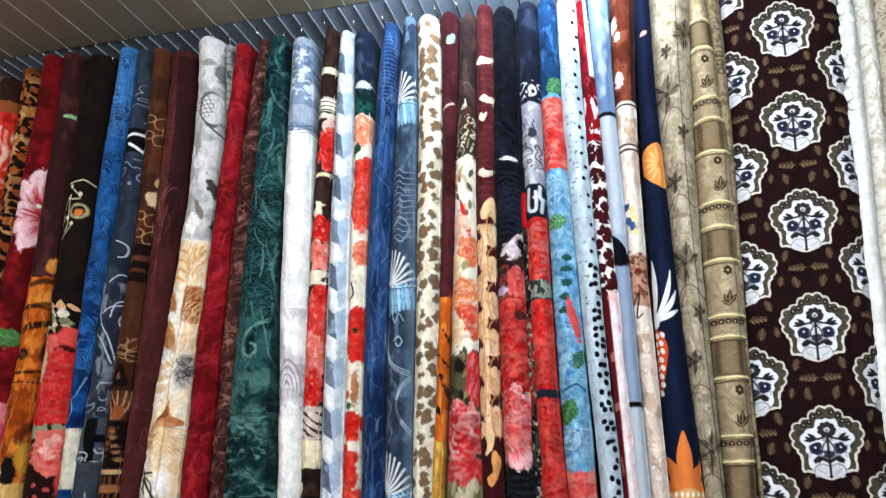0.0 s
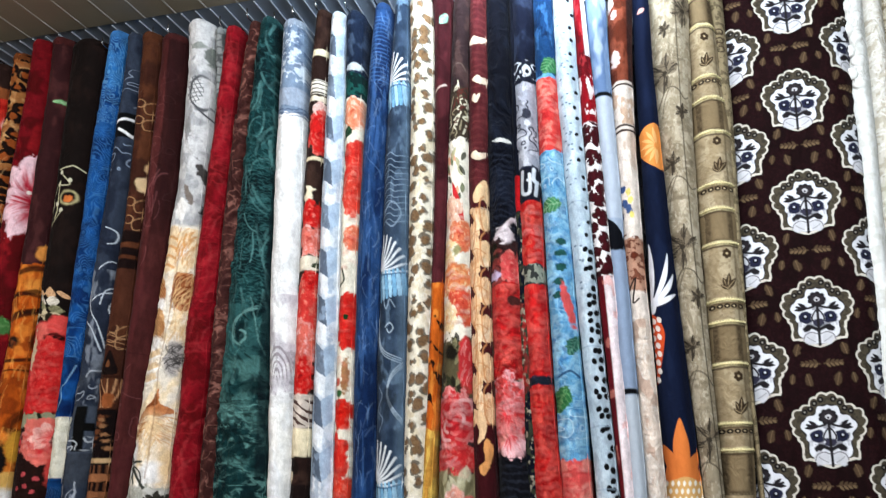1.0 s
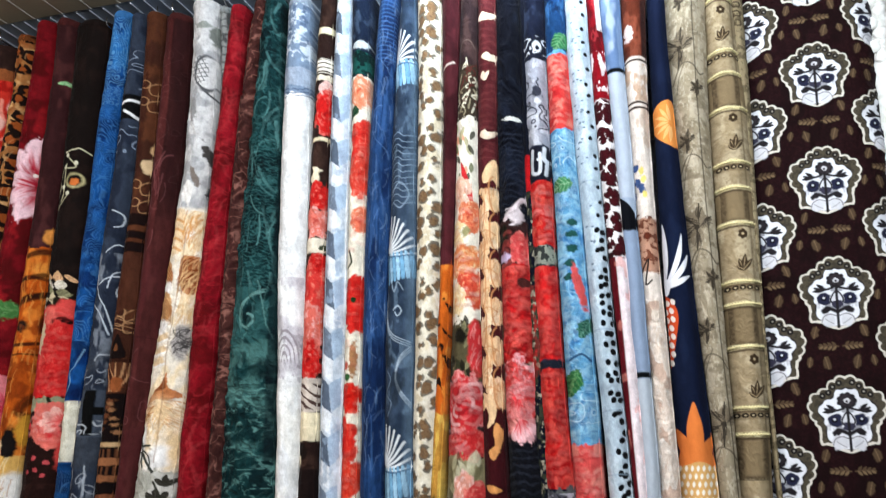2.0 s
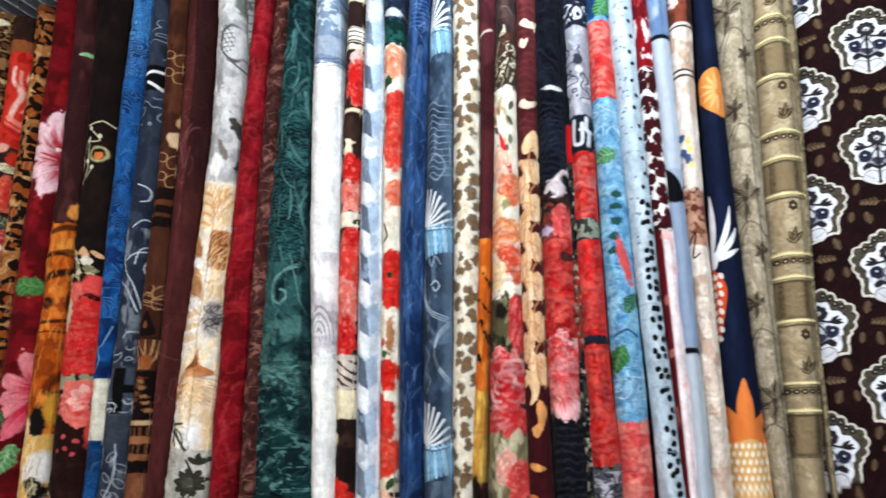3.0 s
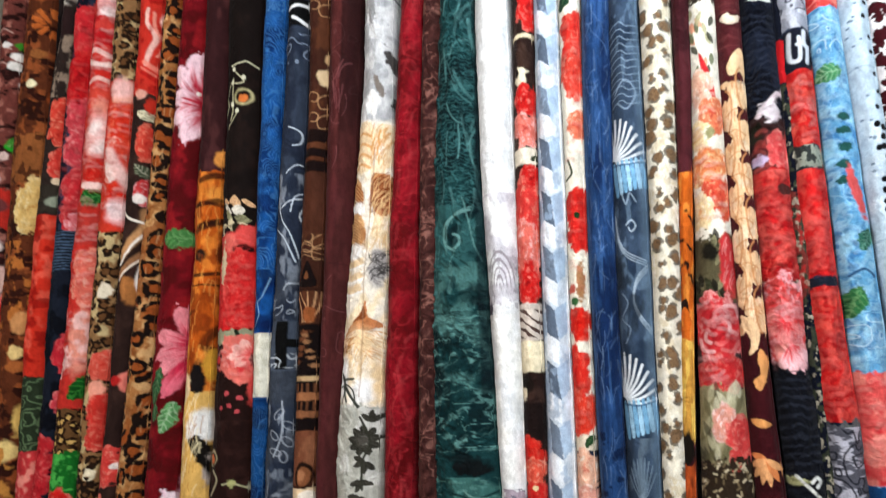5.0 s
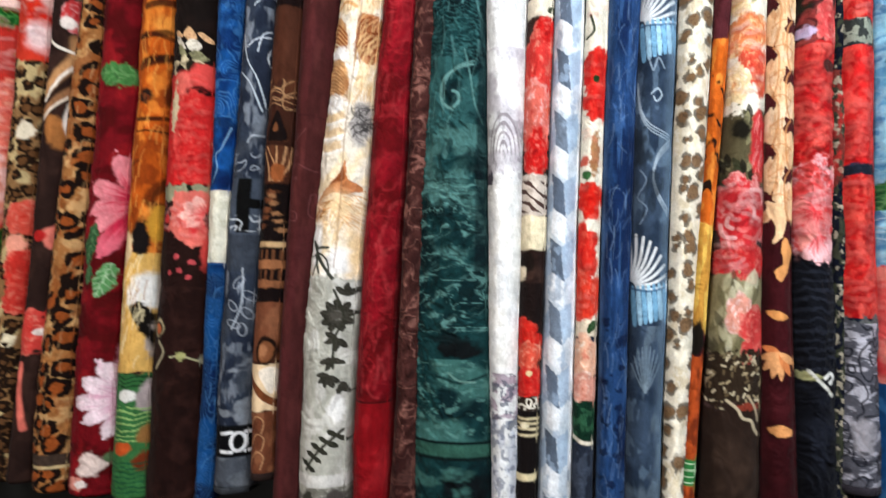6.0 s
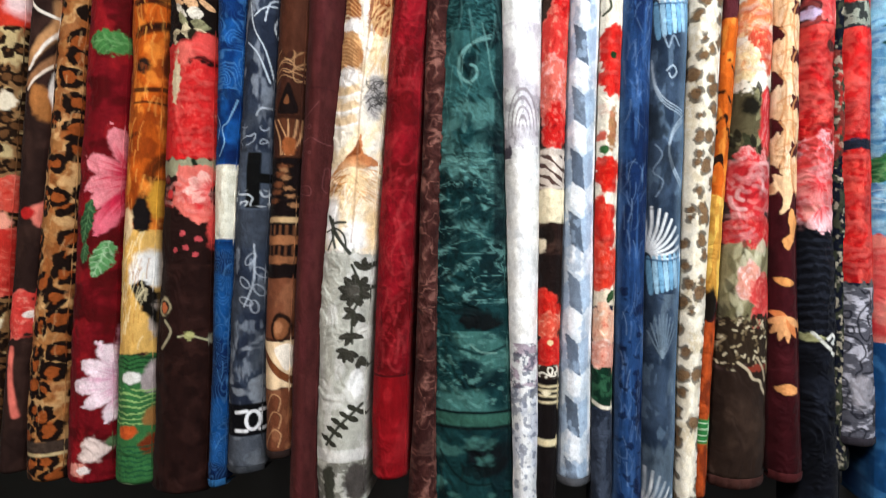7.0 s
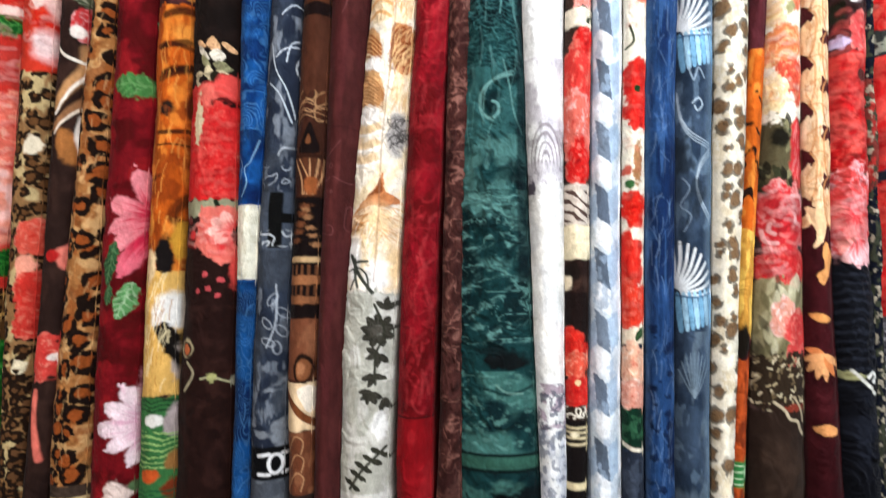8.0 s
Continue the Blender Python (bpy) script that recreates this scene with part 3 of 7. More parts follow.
CREST = ((90, .112), (76, .110), (64, .103), (54, .096), (44, .101), (33, .110), (20, .112), (8, .107), (-8, .098), (-24, .093),
         (-36, .101), (-44, .116), (-49, .121), (-54, .112), (-64, .106), (-78, .112), (-90, .116))
FIELD = ((90, .074), (70, .072), (56, .062), (44, .060), (32, .070), (18, .079), (4, .075), (-12, .066), (-30, .067), (-44, .084), (-58, .092), (-74, .096), (-90, .099))


def medallion(p, x, z):
    """A crest: scalloped lace rim, olive band with pearls, white field with a small bouquet."""
    whole, (p, at) = p, p.around(x, z, 0.14, 0.14)
    if not len(at):
        return
    dx, dz = p.x - x, p.z - z
    r, up = np.hypot(dx, dz), np.degrees(np.arctan2(dz, np.abs(dx)))
    rim = np.interp(up, [q[0] for q in CREST[::-1]], [q[1] for q in CREST[::-1]])
    field = np.interp(up, [q[0] for q in FIELD[::-1]], [q[1] for q in FIELD[::-1]])
    teeth = np.abs(np.sin(np.radians(up - 90) * 10.5)) * step(-30, -10, up)
    rim = rim + 0.0065 * (teeth - 0.6)
    lace, olive, dark, berry, white = (216, 208, 194), (88, 80, 66), (44, 40, 44), (46, 48, 74), (226, 228, 238)
    p.lay(step(-0.001, 0.001, rim - r), lace)
    p.lay(step(-0.001, 0.001, rim - 0.0085 + 0.003 * teeth - r), olive)
    p.lay(step(-0.001, 0.001, rim - 0.012 - r) * step(0.45, 0.62, fbm(p.x * 150, p.z * 150, 7, 2)) * 0.6, (62, 56, 48))
    p.lay(step(-0.0015, 0.0015, field + 0.003 - r), (58, 54, 54))
    p.lay(step(-0.0015, 0.0015, field - r + 0.003 * np.sin(np.radians(up) * 12)), white)
    for a in range(14, 91, 13):
        for s in (-1, 1):
            q = math.radians(a)
            mid = 0.5 * (np.interp(a, [v[0] for v in CREST[::-1]], [v[1] for v in CREST[::-1]]) + np.interp(a, [v[0] for v in FIELD[::-1]], [v[1] for v in FIELD[::-1]]))
            px, pz = x + s * mid * math.cos(q), z + mid * math.sin(q)
            if a > 30:
                p.blob(px, pz, .0085, .0085, (34, 30, 32), .1, .15)
                p.blob(px, pz, .0030, .0030, (150, 144, 136), .1, .3)
    # the bouquet
    n = grain(np.abs(dx) * 95 + 3, dz * 95 + 40, 77) * 0.6 + grain(np.abs(dx) * 190, dz * 190 + 9, 78) * 0.4
    p.lay(step(-0.070, -0.045, -np.hypot(dx, dz * 0.85 + 0.012)) * step(0.55, 0.66, n) * 0.65, (96, 92, 104))
    for k in range(9):
        q = math.tau * k / 9
        p.blob(x + .019 * math.cos(q), z + .038 + .017 * math.sin(q), .0085, .0080, dark, .15, .2)
    p.blob(x, z + .038, .019, .017, (60, 54, 58), .2, .2)
    p.blob(x, z + .038, .0085, .0070, (206, 204, 210), .3, .2)
    p.blob(x, z + .036, .0035, .0035, dark, .1, .3)
    for s in (-1, 1):
        p.line([(x + s * .010, z + .016), (x + s * .032, z + .010), (x + s * .060, z + .016)], .0050, dark)
        p.blade(x + s * .030, z + .010, x + s * .068, z + .006, .013, dark)
        p.blade(x + s * .034, z + .012, x + s * .056, z + .028, .011, dark)
        p.blob(x + s * .034, z - .018, .0215, .0185, berry, .2, .12)
        p.blob(x + s * .037, z - .017, .0085, .0075, (24, 24, 34), .1, .2)
        p.blob(x + s * .037, z - .015, .0034, .0034, (206, 208, 222), .1, .3)
        p.blob(x + s * .011, z - .016, .0080, .0150, (214, 214, 224), .2, .2, ang=s * 18)
        p.line([(x + s * .003, z + .004), (x + s * .010, z - .003), (x + s * .018, z - .022), (x + s * .010, z - .034)], .0034, dark)
        p.line([(x, z - .058), (x + s * .016, z - .050), (x + s * .030, z - .046), (x + s * .041, z - .054)], .0085, dark)
        p.blade(x + s * .020, z - .050, x + s * .044, z - .062, .012, dark)
        p.blob(x + s * .026, z - .082, .020, .021, (206, 206, 214), .3, .15)
        p.line([(x + s * .006, z - .070), (x + s * .022, z - .064), (x + s * .040, z - .072), (x + s * .046, z - .088)], .0026, (120, 116, 120), .8)
        p.line([(x + s * .012, z - .094), (x + s * .026, z - .086), (x + s * .036, z - .078)], .0024, (150, 146, 150), .7)
    p.blob(x, z - .036, .017, .013, (66, 64, 84), .35, .15)
    p.line([(x, z + .022), (x, z - .040), (x, z - .104)], .0060, dark)
    whole.c[at] = p.c


def sprigs(p, x, z):
    """Small tan leaves between the crests."""
    tan, pale = (92, 72, 54), (122, 100, 74)
    for s in (-1, 1):
        p.line([(x + s * .006, z + .018), (x + s * .032, z + .021), (x + s * .060, z + .018)], .0034, tan)
        for k in range(4):
            q = x + s * (.012 + .012 * k)
            p.blade(q, z + .019, q + s * .012, z + .033 - .002 * k, .0085, tan)
            p.blade(q, z + .019, q + s * .012, z + .006 + .002 * k, .0085, pale)
        for px, pz, l, tilt in ((.041, -.030, .038, .30), (.068, .062, .036, -.35), (.088, -.026, .030, -.2)):
            p.blob(x + s * px, z + pz, l * .30, l * .5, tan, .3, .2, ang=-s * 40 * tilt)
            p.line([(x + s * (px - tilt * .012), z + pz - l * .45), (x + s * px, z + pz), (x + s * (px + tilt * .016), z + pz + l * .45)], .0026, pale, .8)


# ---- the blankets, one after the other ----
def dye_1(p):
    p.fill((124,64,56))
    p.vary((176,112,98),.02,.03,.5,.7)
    p.vary((52,24,22),.03,.02,.5,.65)
    for z in (3.0, 2.93, 2.86):
        p.line([(-.03,z),(0,z+.012),(.03,z-.004)],.004,(190,150,140))
    for x,z,r in ((0.053, 2.894,.019),(0.045, 2.856,.02),(0.101, 2.806,.016),(0.073, 2.782,.017),(0.084, 2.741,.02),(0.090, 2.659,.02),(0.016, 2.942,.014)):
        p.blob(x,z,r,r*.9,(240,235,225),.3)
    p.blob(0.060, 2.943,.022,.018,(60,150,40),.4)
    p.blob(0.072, 2.527,.03,.03,(40,170,40),.3)
    p.leaf(0.065, 2.535,.05,.04,40,(60,150,45),(140,200,110))
    p.blob(0.039, 2.479,.014,.02,(225,190,180))
    p.blob(0.100, 2.434,.02,.03,(215,200,190))
    p.blob(0.024, 2.386,.016,.02,(220,180,170))
    p.band(2.342,2.189,(200,47,37),.02)
    p.blob(0.029, 2.279,.03,.03,(120,60,60))
    p.blob(0.102, 2.165,.014,.02,(240,225,215))
    p.blob(0.044, 1.977,.045,.06,(222,180,170),.4)
    p.blob(0.030, 2.116,.03,.03,(240,215,205))
    p.rose(0.063, 1.773,.06,.12)
    p.band(1.601,1.449,(120,62,58),.02)
    p.vary((200,150,140),.02,.03,.5,.65,1,1.601,.6)
    p.rose(0,1.2,.05,.1)
    p.rose(0.01,1.0,.05,.1,(120,14,24),(190,37,42),(235,141,117))


hang('blanket', 'dark brown plush blanket with small white flowers and red roses', 3.308, 0.820, (-3.157, -3.192, -3.219, -3.226), (0.109, 0.126, 0.162, 0.188), dye_1, crease=0.003)


def dye_2(p):
    p.fill((104,52,30))
    p.vary((160,84,44),.03,.04,.5,.65)
    p.vary((58,26,18),.03,.03,.54,.65)
    p.fan(0.065, 3.021,.06,(206,104,46),(110,46,24),170,90,9)
    p.fan(0.066, 3.006,.05,(200,98,42),(110,46,24),170,270,9)
    p.blob(0.036, 2.882,.025,.018,(160,96,50))
    p.blob(0.025, 2.756,.018,.017,(238,226,176),.15)
    p.blob(0.095, 2.734,.018,.017,(238,222,176),.15)
    p.blob(0.082, 2.702,.014,.03,(170,80,40))
    p.band(2.548,2.358,(150,88,46),.02)
    p.vary((90,48,26),.02,.03,.5,.6,1,2.548,2.358)
    p.rose(0.057, 2.257,.05,.10,(190,130,60),(222,178,104),(246,220,160))
    p.vary((190,110,50),.02,.04,.5,.62,1,2.126,1.790)
    p.blob(0.052, 1.808,.03,.04,(206,140,86))
    p.blob(0.040, 1.700,.02,.025,(228,190,120),.3)
    p.blob(0.044, 1.645,.03,.02,(180,100,50))
    p.blob(0.073, 1.442,.03,.06,(226,180,96),.3)
    p.blob(0.028, 1.339,.03,.04,(232,196,120),.3)
    p.vary((196,130,60),.02,.05,.48,.6,1,1.35,.7)


hang('blanket', 'brown plush blanket with orange daisies and golden roses', 3.302, 0.820, (-3.024, -3.053, -3.070, -3.079), (0.111, 0.149, 0.144, 0.087), dye_2)


# black cloth added to stand for the dark gap between two blankets
def dye_3(p):
    p.fill((24,18,18))
    p.vary((44,34,32),.02,.05)


hang('blanket', 'black plush cloth set back to fill the dark gap between its neighbours', 3.269, 0.900, (-2.915, -2.938, -2.947, -2.952), (0.070, 0.038, 0.035, 0.028), dye_3, back=0.035)


def dye_4(p):
    p.fill((54,42,38))
    p.band(3.237,3.055,(128,116,106),.01)
    p.vary((214,208,194),.02,.03,.42,.58,1,3.237,3.055)
    p.line([(-0.003, 3.106),(0.037, 3.088),(0.078, 3.091)],.014,(226,220,206),.8)
    p.line([(-0.013, 3.162),(0.027, 3.141),(0.069, 3.140)],.01,(40,32,30),.9)
    p.line([(0.004, 3.071),(0.043, 3.053),(0.084, 3.059)],.012,(44,34,32),.9)
    p.vary((150,130,112),.02,.04,.45,.6,1,3.024,2.679)
    p.band(3.037,2.928,(52,34,34),.01)
    p.rose(0.037, 2.578,.035,.09,(190,28,25),(226,62,48),(245,141,113))
    p.rose(0.048, 2.414,.03,.06,(170,24,25),(222,56,47),(244,141,117))
    p.blob(0.044, 2.345,.02,.014,(224,196,160))
    p.band(2.328,2.225,(58,52,44),.01)
    p.blob(0.043, 2.265,.025,.02,(140,150,130))
    p.band(2.213,1.605,(216,48,32),.008)
    p.vary((240,90,70),.03,.05,.5,.65,.8,2.213,1.605)
    p.vary((160,20,16),.04,.04,.55,.65,.8,2.213,1.605)
    p.band(1.605,1.337,(46,58,40),.01)
    p.scroll(1.605,1.337,.03,.12,(96,120,84))
    p.band(1.337,.7,(200,52,55),.01)
    p.vary((236,131,117),.02,.04,.5,.65,1,1.337,.7)
    p.blob(0,1.05,.03,.03,(70,90,50))


hang('blanket', 'plush blanket with striped feathers, red roses and dark leaves', 3.256, 0.820, (-2.828, -2.915, -2.950, -2.950), (0.068, 0.095, 0.103, 0.092), dye_4)


def dye_5(p):
    p.fill((24,28,44))
    p.vary((50,62,86),.02,.03,.5,.7)
    p.rose(0.030, 2.944,.055,.09,(176,20,30),(214,41,48),(236,103,96),.5)
    p.rose(0.023, 2.742,.05,.10,(150,13,20),(200,24,30),(226,65,58))
    p.rose(0.051, 2.526,.05,.13,(190,37,55),(216,62,73),(240,141,138))
    p.rose(0.044, 2.253,.04,.12,(170,24,33),(204,43,50),(236,112,109))
    p.rose(0.056, 2.173,.035,.04,(210,75,92),(230,112,117),(246,190,196))
    p.ruffles(3.0,2.16,60,(236,100,98),(120,8,18),.018,.55)
    p.band(2.146,.7,(30,36,50),.006)
    p.rows(2.146,1.991,.012,(84,110,140),.7,.006,.1)
    p.vary((14,18,28),.03,.06,.5,.6,1,1.991,.7)
    p.rose(0.046, 1.686,.03,.06,(150,18,33),(200,37,50),(230,94,92))
    p.rose(0.048, 1.509,.025,.035,(180,37,50),(216,65,75),(240,141,134))
    p.rose(-.005,1.27,.04,.12,(150,13,25),(200,37,45),(236,103,100))
    p.blob(.01,.98,.03,.06,(190,37,42))


hang('blanket', 'navy plush blanket with deep red and pink roses', 3.228, 0.820, (-2.765, -2.825, -2.854, -2.921), (0.086, 0.100, 0.098, 0.084), dye_5)


def dye_6(p):
    p.fill((206,48,40))
    p.blob(0.039, 3.209,.02,.018,(232,222,190))
    p.blob(0.036, 3.153,.034,.045,(228,62,44),.3)
    p.blob(0.036, 3.039,.04,.085,(240,158,156),.25,.3)
    p.blob(0.046, 3.072,.02,.025,(248,206,202),.4,.6)
    p.blob(0.033, 2.996,.022,.02,(250,222,220),.4,.6)
    p.band(2.978,2.839,(204,28,34),.012)
    p.vary((232,70,60),.03,.03,.5,.65,.8,2.978,2.839)
    p.band(2.844,2.696,(216,44,36),.01)
    p.line([(-0.025, 2.829),(0.009, 2.837),(0.051, 2.815),(0.096, 2.816)],.014,(248,200,190),.8)
    p.line([(-0.022, 2.795),(0.019, 2.778),(0.059, 2.785),(0.100, 2.768)],.016,(250,218,208),.85)
    p.line([(-0.020, 2.766),(0.032, 2.766),(0.096, 2.740)],.007,(180,20,24),.8)
    p.line([(-0.021, 2.710),(0.018, 2.726),(0.059, 2.710),(0.098, 2.721)],.012,(248,196,184),.8)
    p.blob(0.044, 2.626,.045,.07,(232,74,58),.3,.4)
    p.blob(0.028, 2.613,.022,.03,(244,140,120),.4,.6)
    p.blob(0.039, 2.501,.05,.085,(242,164,156),.3,.4)
    p.blob(0.025, 2.526,.02,.03,(252,226,220),.4,.7)
    p.blob(0.044, 2.454,.022,.028,(252,228,222),.4,.7)
    p.line([(-0.003, 2.416),(0.043, 2.405),(0.091, 2.430)],.008,(196,30,34),.8)
    p.blob(0.039, 2.360,.04,.035,(224,52,42),.3,.4)
    p.rose(0.022, 2.355,.04,.05,(186,22,18),(214,39,30),(236,110,90))
    p.leaf(0.025, 2.260,.08,.07,20,(20,100,36),(90,170,80))
    p.blob(0.021, 2.305,.04,.014,(246,200,190))
    p.band(2.200,2.080,(196,56,48),.01)
    p.blob(0.069, 2.149,.02,.02,(212,160,90))
    p.rose(0.047, 1.956,.05,.10,(210,65,55),(236,103,87),(248,165,139))
    p.blob(0.038, 1.723,.038,.12,(244,141,120),.2)
    p.ruffles(3.10,1.60,120,(252,196,188),(176,20,26),.018,.55)
    p.vary((250,190,184),.03,.05,.5,.65,.8,1.874,1.590)
    p.leaf(0.060, 1.566,.12,.07,50,(20,90,30),(70,160,60))
    p.band(1.487,1.294,(110,76,44),.01)
    p.leopard(1.487,1.294,.03,(44,26,16),(206,160,90))
    p.band(1.330,.7,(24,110,36),.02)
    p.vary((70,170,70),.02,.02,.5,.65,1,1.330,1.2)
    p.rose(.01,1.12,.04,.08)
    p.blob(0,.95,.04,.05,(190,56,42))
    p.blob(-.01,.88,.03,.03,(220,200,170))


hang('blanket', 'plush blanket with large coral red roses and green leaves', 3.260, 0.820, (-2.694, -2.716, -2.769, -2.808), (0.085, 0.112, 0.113, 0.125), dye_6)


def dye_7(p):
    p.fill((150,110,70))
    p.vary((196,170,120),.03,.04,.48,.62)
    p.leopard(4,.7,.036,(44,28,18),(110,72,42),.36)
    p.blob(0.023, 3.183,.018,.015,(236,228,190))
    p.blob(0.069, 2.753,.016,.018,(80,120,50))
    p.blob(0.072, 2.976,.012,.02,(226,214,180))
    p.band(2.702,2.123,(216,56,38),.012)
    p.blob(0.034, 2.650,.04,.045,(240,150,126),.3)
    p.rose(0.044, 2.516,.045,.08,(200,28,16),(222,50,32),(240,110,80))
    p.rose(0.032, 2.383,.045,.08,(200,31,21),(226,66,48),(246,176,160))
    p.blob(0.010, 2.341,.014,.05,(246,206,196),.3,ang=20)
    p.rose(0.030, 2.272,.03,.035,(190,18,13),(216,37,23),(236,90,60))
    p.blob(0.026, 2.665,.035,.04,(246,180,172),.3,.4)
    p.line([(0.003, 2.423),(0.032, 2.352),(0.065, 2.292),(0.102, 2.244)],.024,(250,206,198),.75)
    p.blob(0.037, 2.197,.03,.04,(248,206,206),.3,.5)
    p.blob(0.021, 1.906,.02,.025,(240,222,190),.4)
    p.ruffles(2.70,2.13,50,(252,196,184),(180,24,22),.018,.55)
    p.rose(0.037, 1.634,.035,.05,(206,41,30),(228,80,64),(244,140,120))
    p.blob(0.024, 1.543,.02,.05,(244,150,126),.3)
    p.rose(0.048, 1.431,.04,.09,(180,24,25),(214,56,47),(238,122,100))
    p.rose(0.050, 1.481,.04,.05,(190,28,25),(216,52,43),(238,112,92))
    p.blob(0.021, 1.257,.016,.02,(236,220,180),.4)
    p.leopard(1.25,.7,.03,(40,26,18),(110,74,46),.4)


hang('blanket', 'leopard print plush blanket with pale lilies and orange roses', 3.244, 0.820, (-2.590, -2.612, -2.659, -2.683), (0.094, 0.112, 0.104, 0.102), dye_7)


def dye_8(p):
    p.fill((52,34,30))
    p.vary((66,44,38),.04,.06)
    p.band(3.082,3.033,(150,84,46),.006)
    p.band(3.033,2.628,(214,50,38),.008)
    p.line([(0.017, 2.963),(0.015, 2.911),(0.041, 2.854),(0.028, 2.799),(0.021, 2.742)],.010,(248,190,176),.85)
    p.line([(0.067, 2.962),(0.053, 2.917),(0.073, 2.859),(0.081, 2.811),(0.062, 2.776)],.010,(250,200,186),.85)
    p.line([(0.035, 2.949),(0.038, 2.890),(0.061, 2.827),(0.045, 2.779)],.006,(246,150,130),.8)
    p.line([(0.015, 2.752),(0.049, 2.723),(0.084, 2.694)],.012,(244,130,112),.8)
    p.line([(0.007, 2.712),(0.041, 2.688),(0.076, 2.650)],.010,(190,24,24),.8)
    p.line([(0.005, 2.731),(0.040, 2.706),(0.080, 2.672)],.006,(244,120,104),.8)
    p.vary((176,22,20),.03,.04,.55,.65,.8,3.033,2.628)
    p.blob(0.009, 2.627,.02,.02,(236,160,140))
    p.leaf(0.031, 2.544,.06,.035,-30,(234,222,180),(60,60,36))
    p.blob(0.039, 2.584,.015,.03,(200,47,33))
    p.rose(0.038, 2.443,.03,.06,(190,28,25),(222,65,50),(244,141,114))
    p.leaf(0.030, 2.334,.07,.035,-50,(80,90,66),(200,196,170))
    p.rose(0.044, 2.255,.025,.045,(180,22,28),(214,56,58),(246,190,190))
    p.blob(0.027, 2.231,.016,.018,(244,226,216),.3)
    p.line([(0.049, 2.183),(0.047, 2.126),(0.017, 2.071),(-0.013, 2.015)],.022,(196,140,92))
    p.line([(0.053, 2.175),(0.051, 2.118),(0.023, 2.063),(-0.012, 1.991)],.006,(246,232,214))
    p.line([(-0.030, 2.193),(0.003, 2.160),(0.055, 2.139)],.006,(240,228,210))
    p.line([(0.053, 2.038),(0.022, 1.998),(-0.014, 1.950)],.014,(160,110,74))
    p.line([(0.062, 2.030),(0.028, 1.990),(-0.013, 1.934)],.005,(236,214,190))
    p.blob(0.024, 1.894,.026,.05,(176,110,58),.2,ang=15)
    p.line([(0.045, 1.982),(0.040, 1.918),(0.059, 1.837)],.008,(246,236,224))
    p.blob(0.042, 1.575,.026,.035,(240,122,107),.2)
    p.blob(0.008, 1.578,.018,.018,(200,37,36),.3)
    p.rose(0.018, 1.286,.05,.06,(190,37,36),(222,65,58),(244,141,122))
    p.blob(0.035, 1.287,.018,.012,(244,226,216))
    p.line([(-0.005, 1.188),(-0.000, 1.090),(0.018, 0.993)],.012,(236,112,97))


hang('blanket', 'dark brown plush blanket with streaked red blooms and tan ribbons', 3.199, 0.820, (-2.471, -2.499, -2.553, -2.618), (0.107, 0.102, 0.084, 0.085), dye_8)


def dye_9(p):
    p.fill((172,112,62))
    p.vary((208,158,104),.025,.03,.48,.66,.9)
    p.vary((150,80,36),.03,.03,.5,.66,.8)
    p.leopard(4,.7,.056,(34,20,14),(158,78,34),.40)
    p.fur(0,2.0,.05,1.2,85,160,(206,158,108),.03,.0022,.45)
    p.band(0.922,0.888,(78,62,52),.002)
    p.band(0.888,0.879,(206,180,130),.001)


hang('blanket', 'tan leopard print plush blanket', 3.227, 0.800, (-2.358, -2.401, -2.471, -2.514), (0.096, 0.082, 0.104, 0.126), dye_9, crease=0.003)


def dye_10(p):
    p.fill((128,18,28))
    p.vary((96,8,18),.06,.05,.45,.65)
    p.vary((158,26,33),.05,.07,.55,.7,.8)
    for a, l, w in ((250,.15,.10),(215,.12,.09),(125,.17,.09),(165,.11,.10),(98,.19,.11),(60,.12,.07),(285,.13,.07),(20,.05,.07)):
        p.petal(0.071, 2.564,l,w,a,(200,41,62),(246,196,208))
    p.blob(0.064, 2.560,.016,.024,(170,22,38),.4,.5)
    for x,z in ((0.050, 2.602),(0.067, 2.572),(0.082, 2.547),(0.079, 2.524)):
        p.blob(x,z,.006,.008,(244,226,214))
    p.leaf(0.084, 2.241,.06,.03,-40,(50,110,70),(150,190,150))
    p.leaf(0.025, 2.067,.13,.07,-5,(70,130,66),(120,170,106))
    for a, l, w in ((250,.13,.08),(225,.13,.07),(200,.115,.075),(160,.12,.08),(110,.14,.07),(90,.14,.06)):
        p.petal(0.092, 1.691,l,w,a,(206,41,70),(240,131,141))
    p.petal(0.082, 1.659,.15,.075,245,(200,37,67),(236,103,122))
    p.leaf(-0.010, 1.555,.13,.04,80,(50,92,56),(110,150,100))
    p.leaf(0.030, 1.450,.11,.055,70,(90,150,90),(180,210,170))
    p.leaf(-0.018, 1.466,.06,.03,80,(56,100,60),(120,160,110))
    for a, l, w in ((120,.13,.07),(150,.13,.07),(182,.14,.07),(212,.12,.06),(245,.12,.06)):
        p.petal(0.107, 1.090,l,w,a,(226,150,180),(246,214,226))
    p.blob(0.087, 1.194,.018,.07,(200,140,160),.3)
    p.blob(0.028, 0.902,.035,.03,(236,206,196),.45,ang=40)
    p.blob(-0.013, 0.844,.03,.02,(230,141,126),.5)
    p.blob(0.004, 0.845,.018,.012,(244,226,220),.4)
    p.blob(0.070, 0.920,.016,.016,(90,120,80),.4)


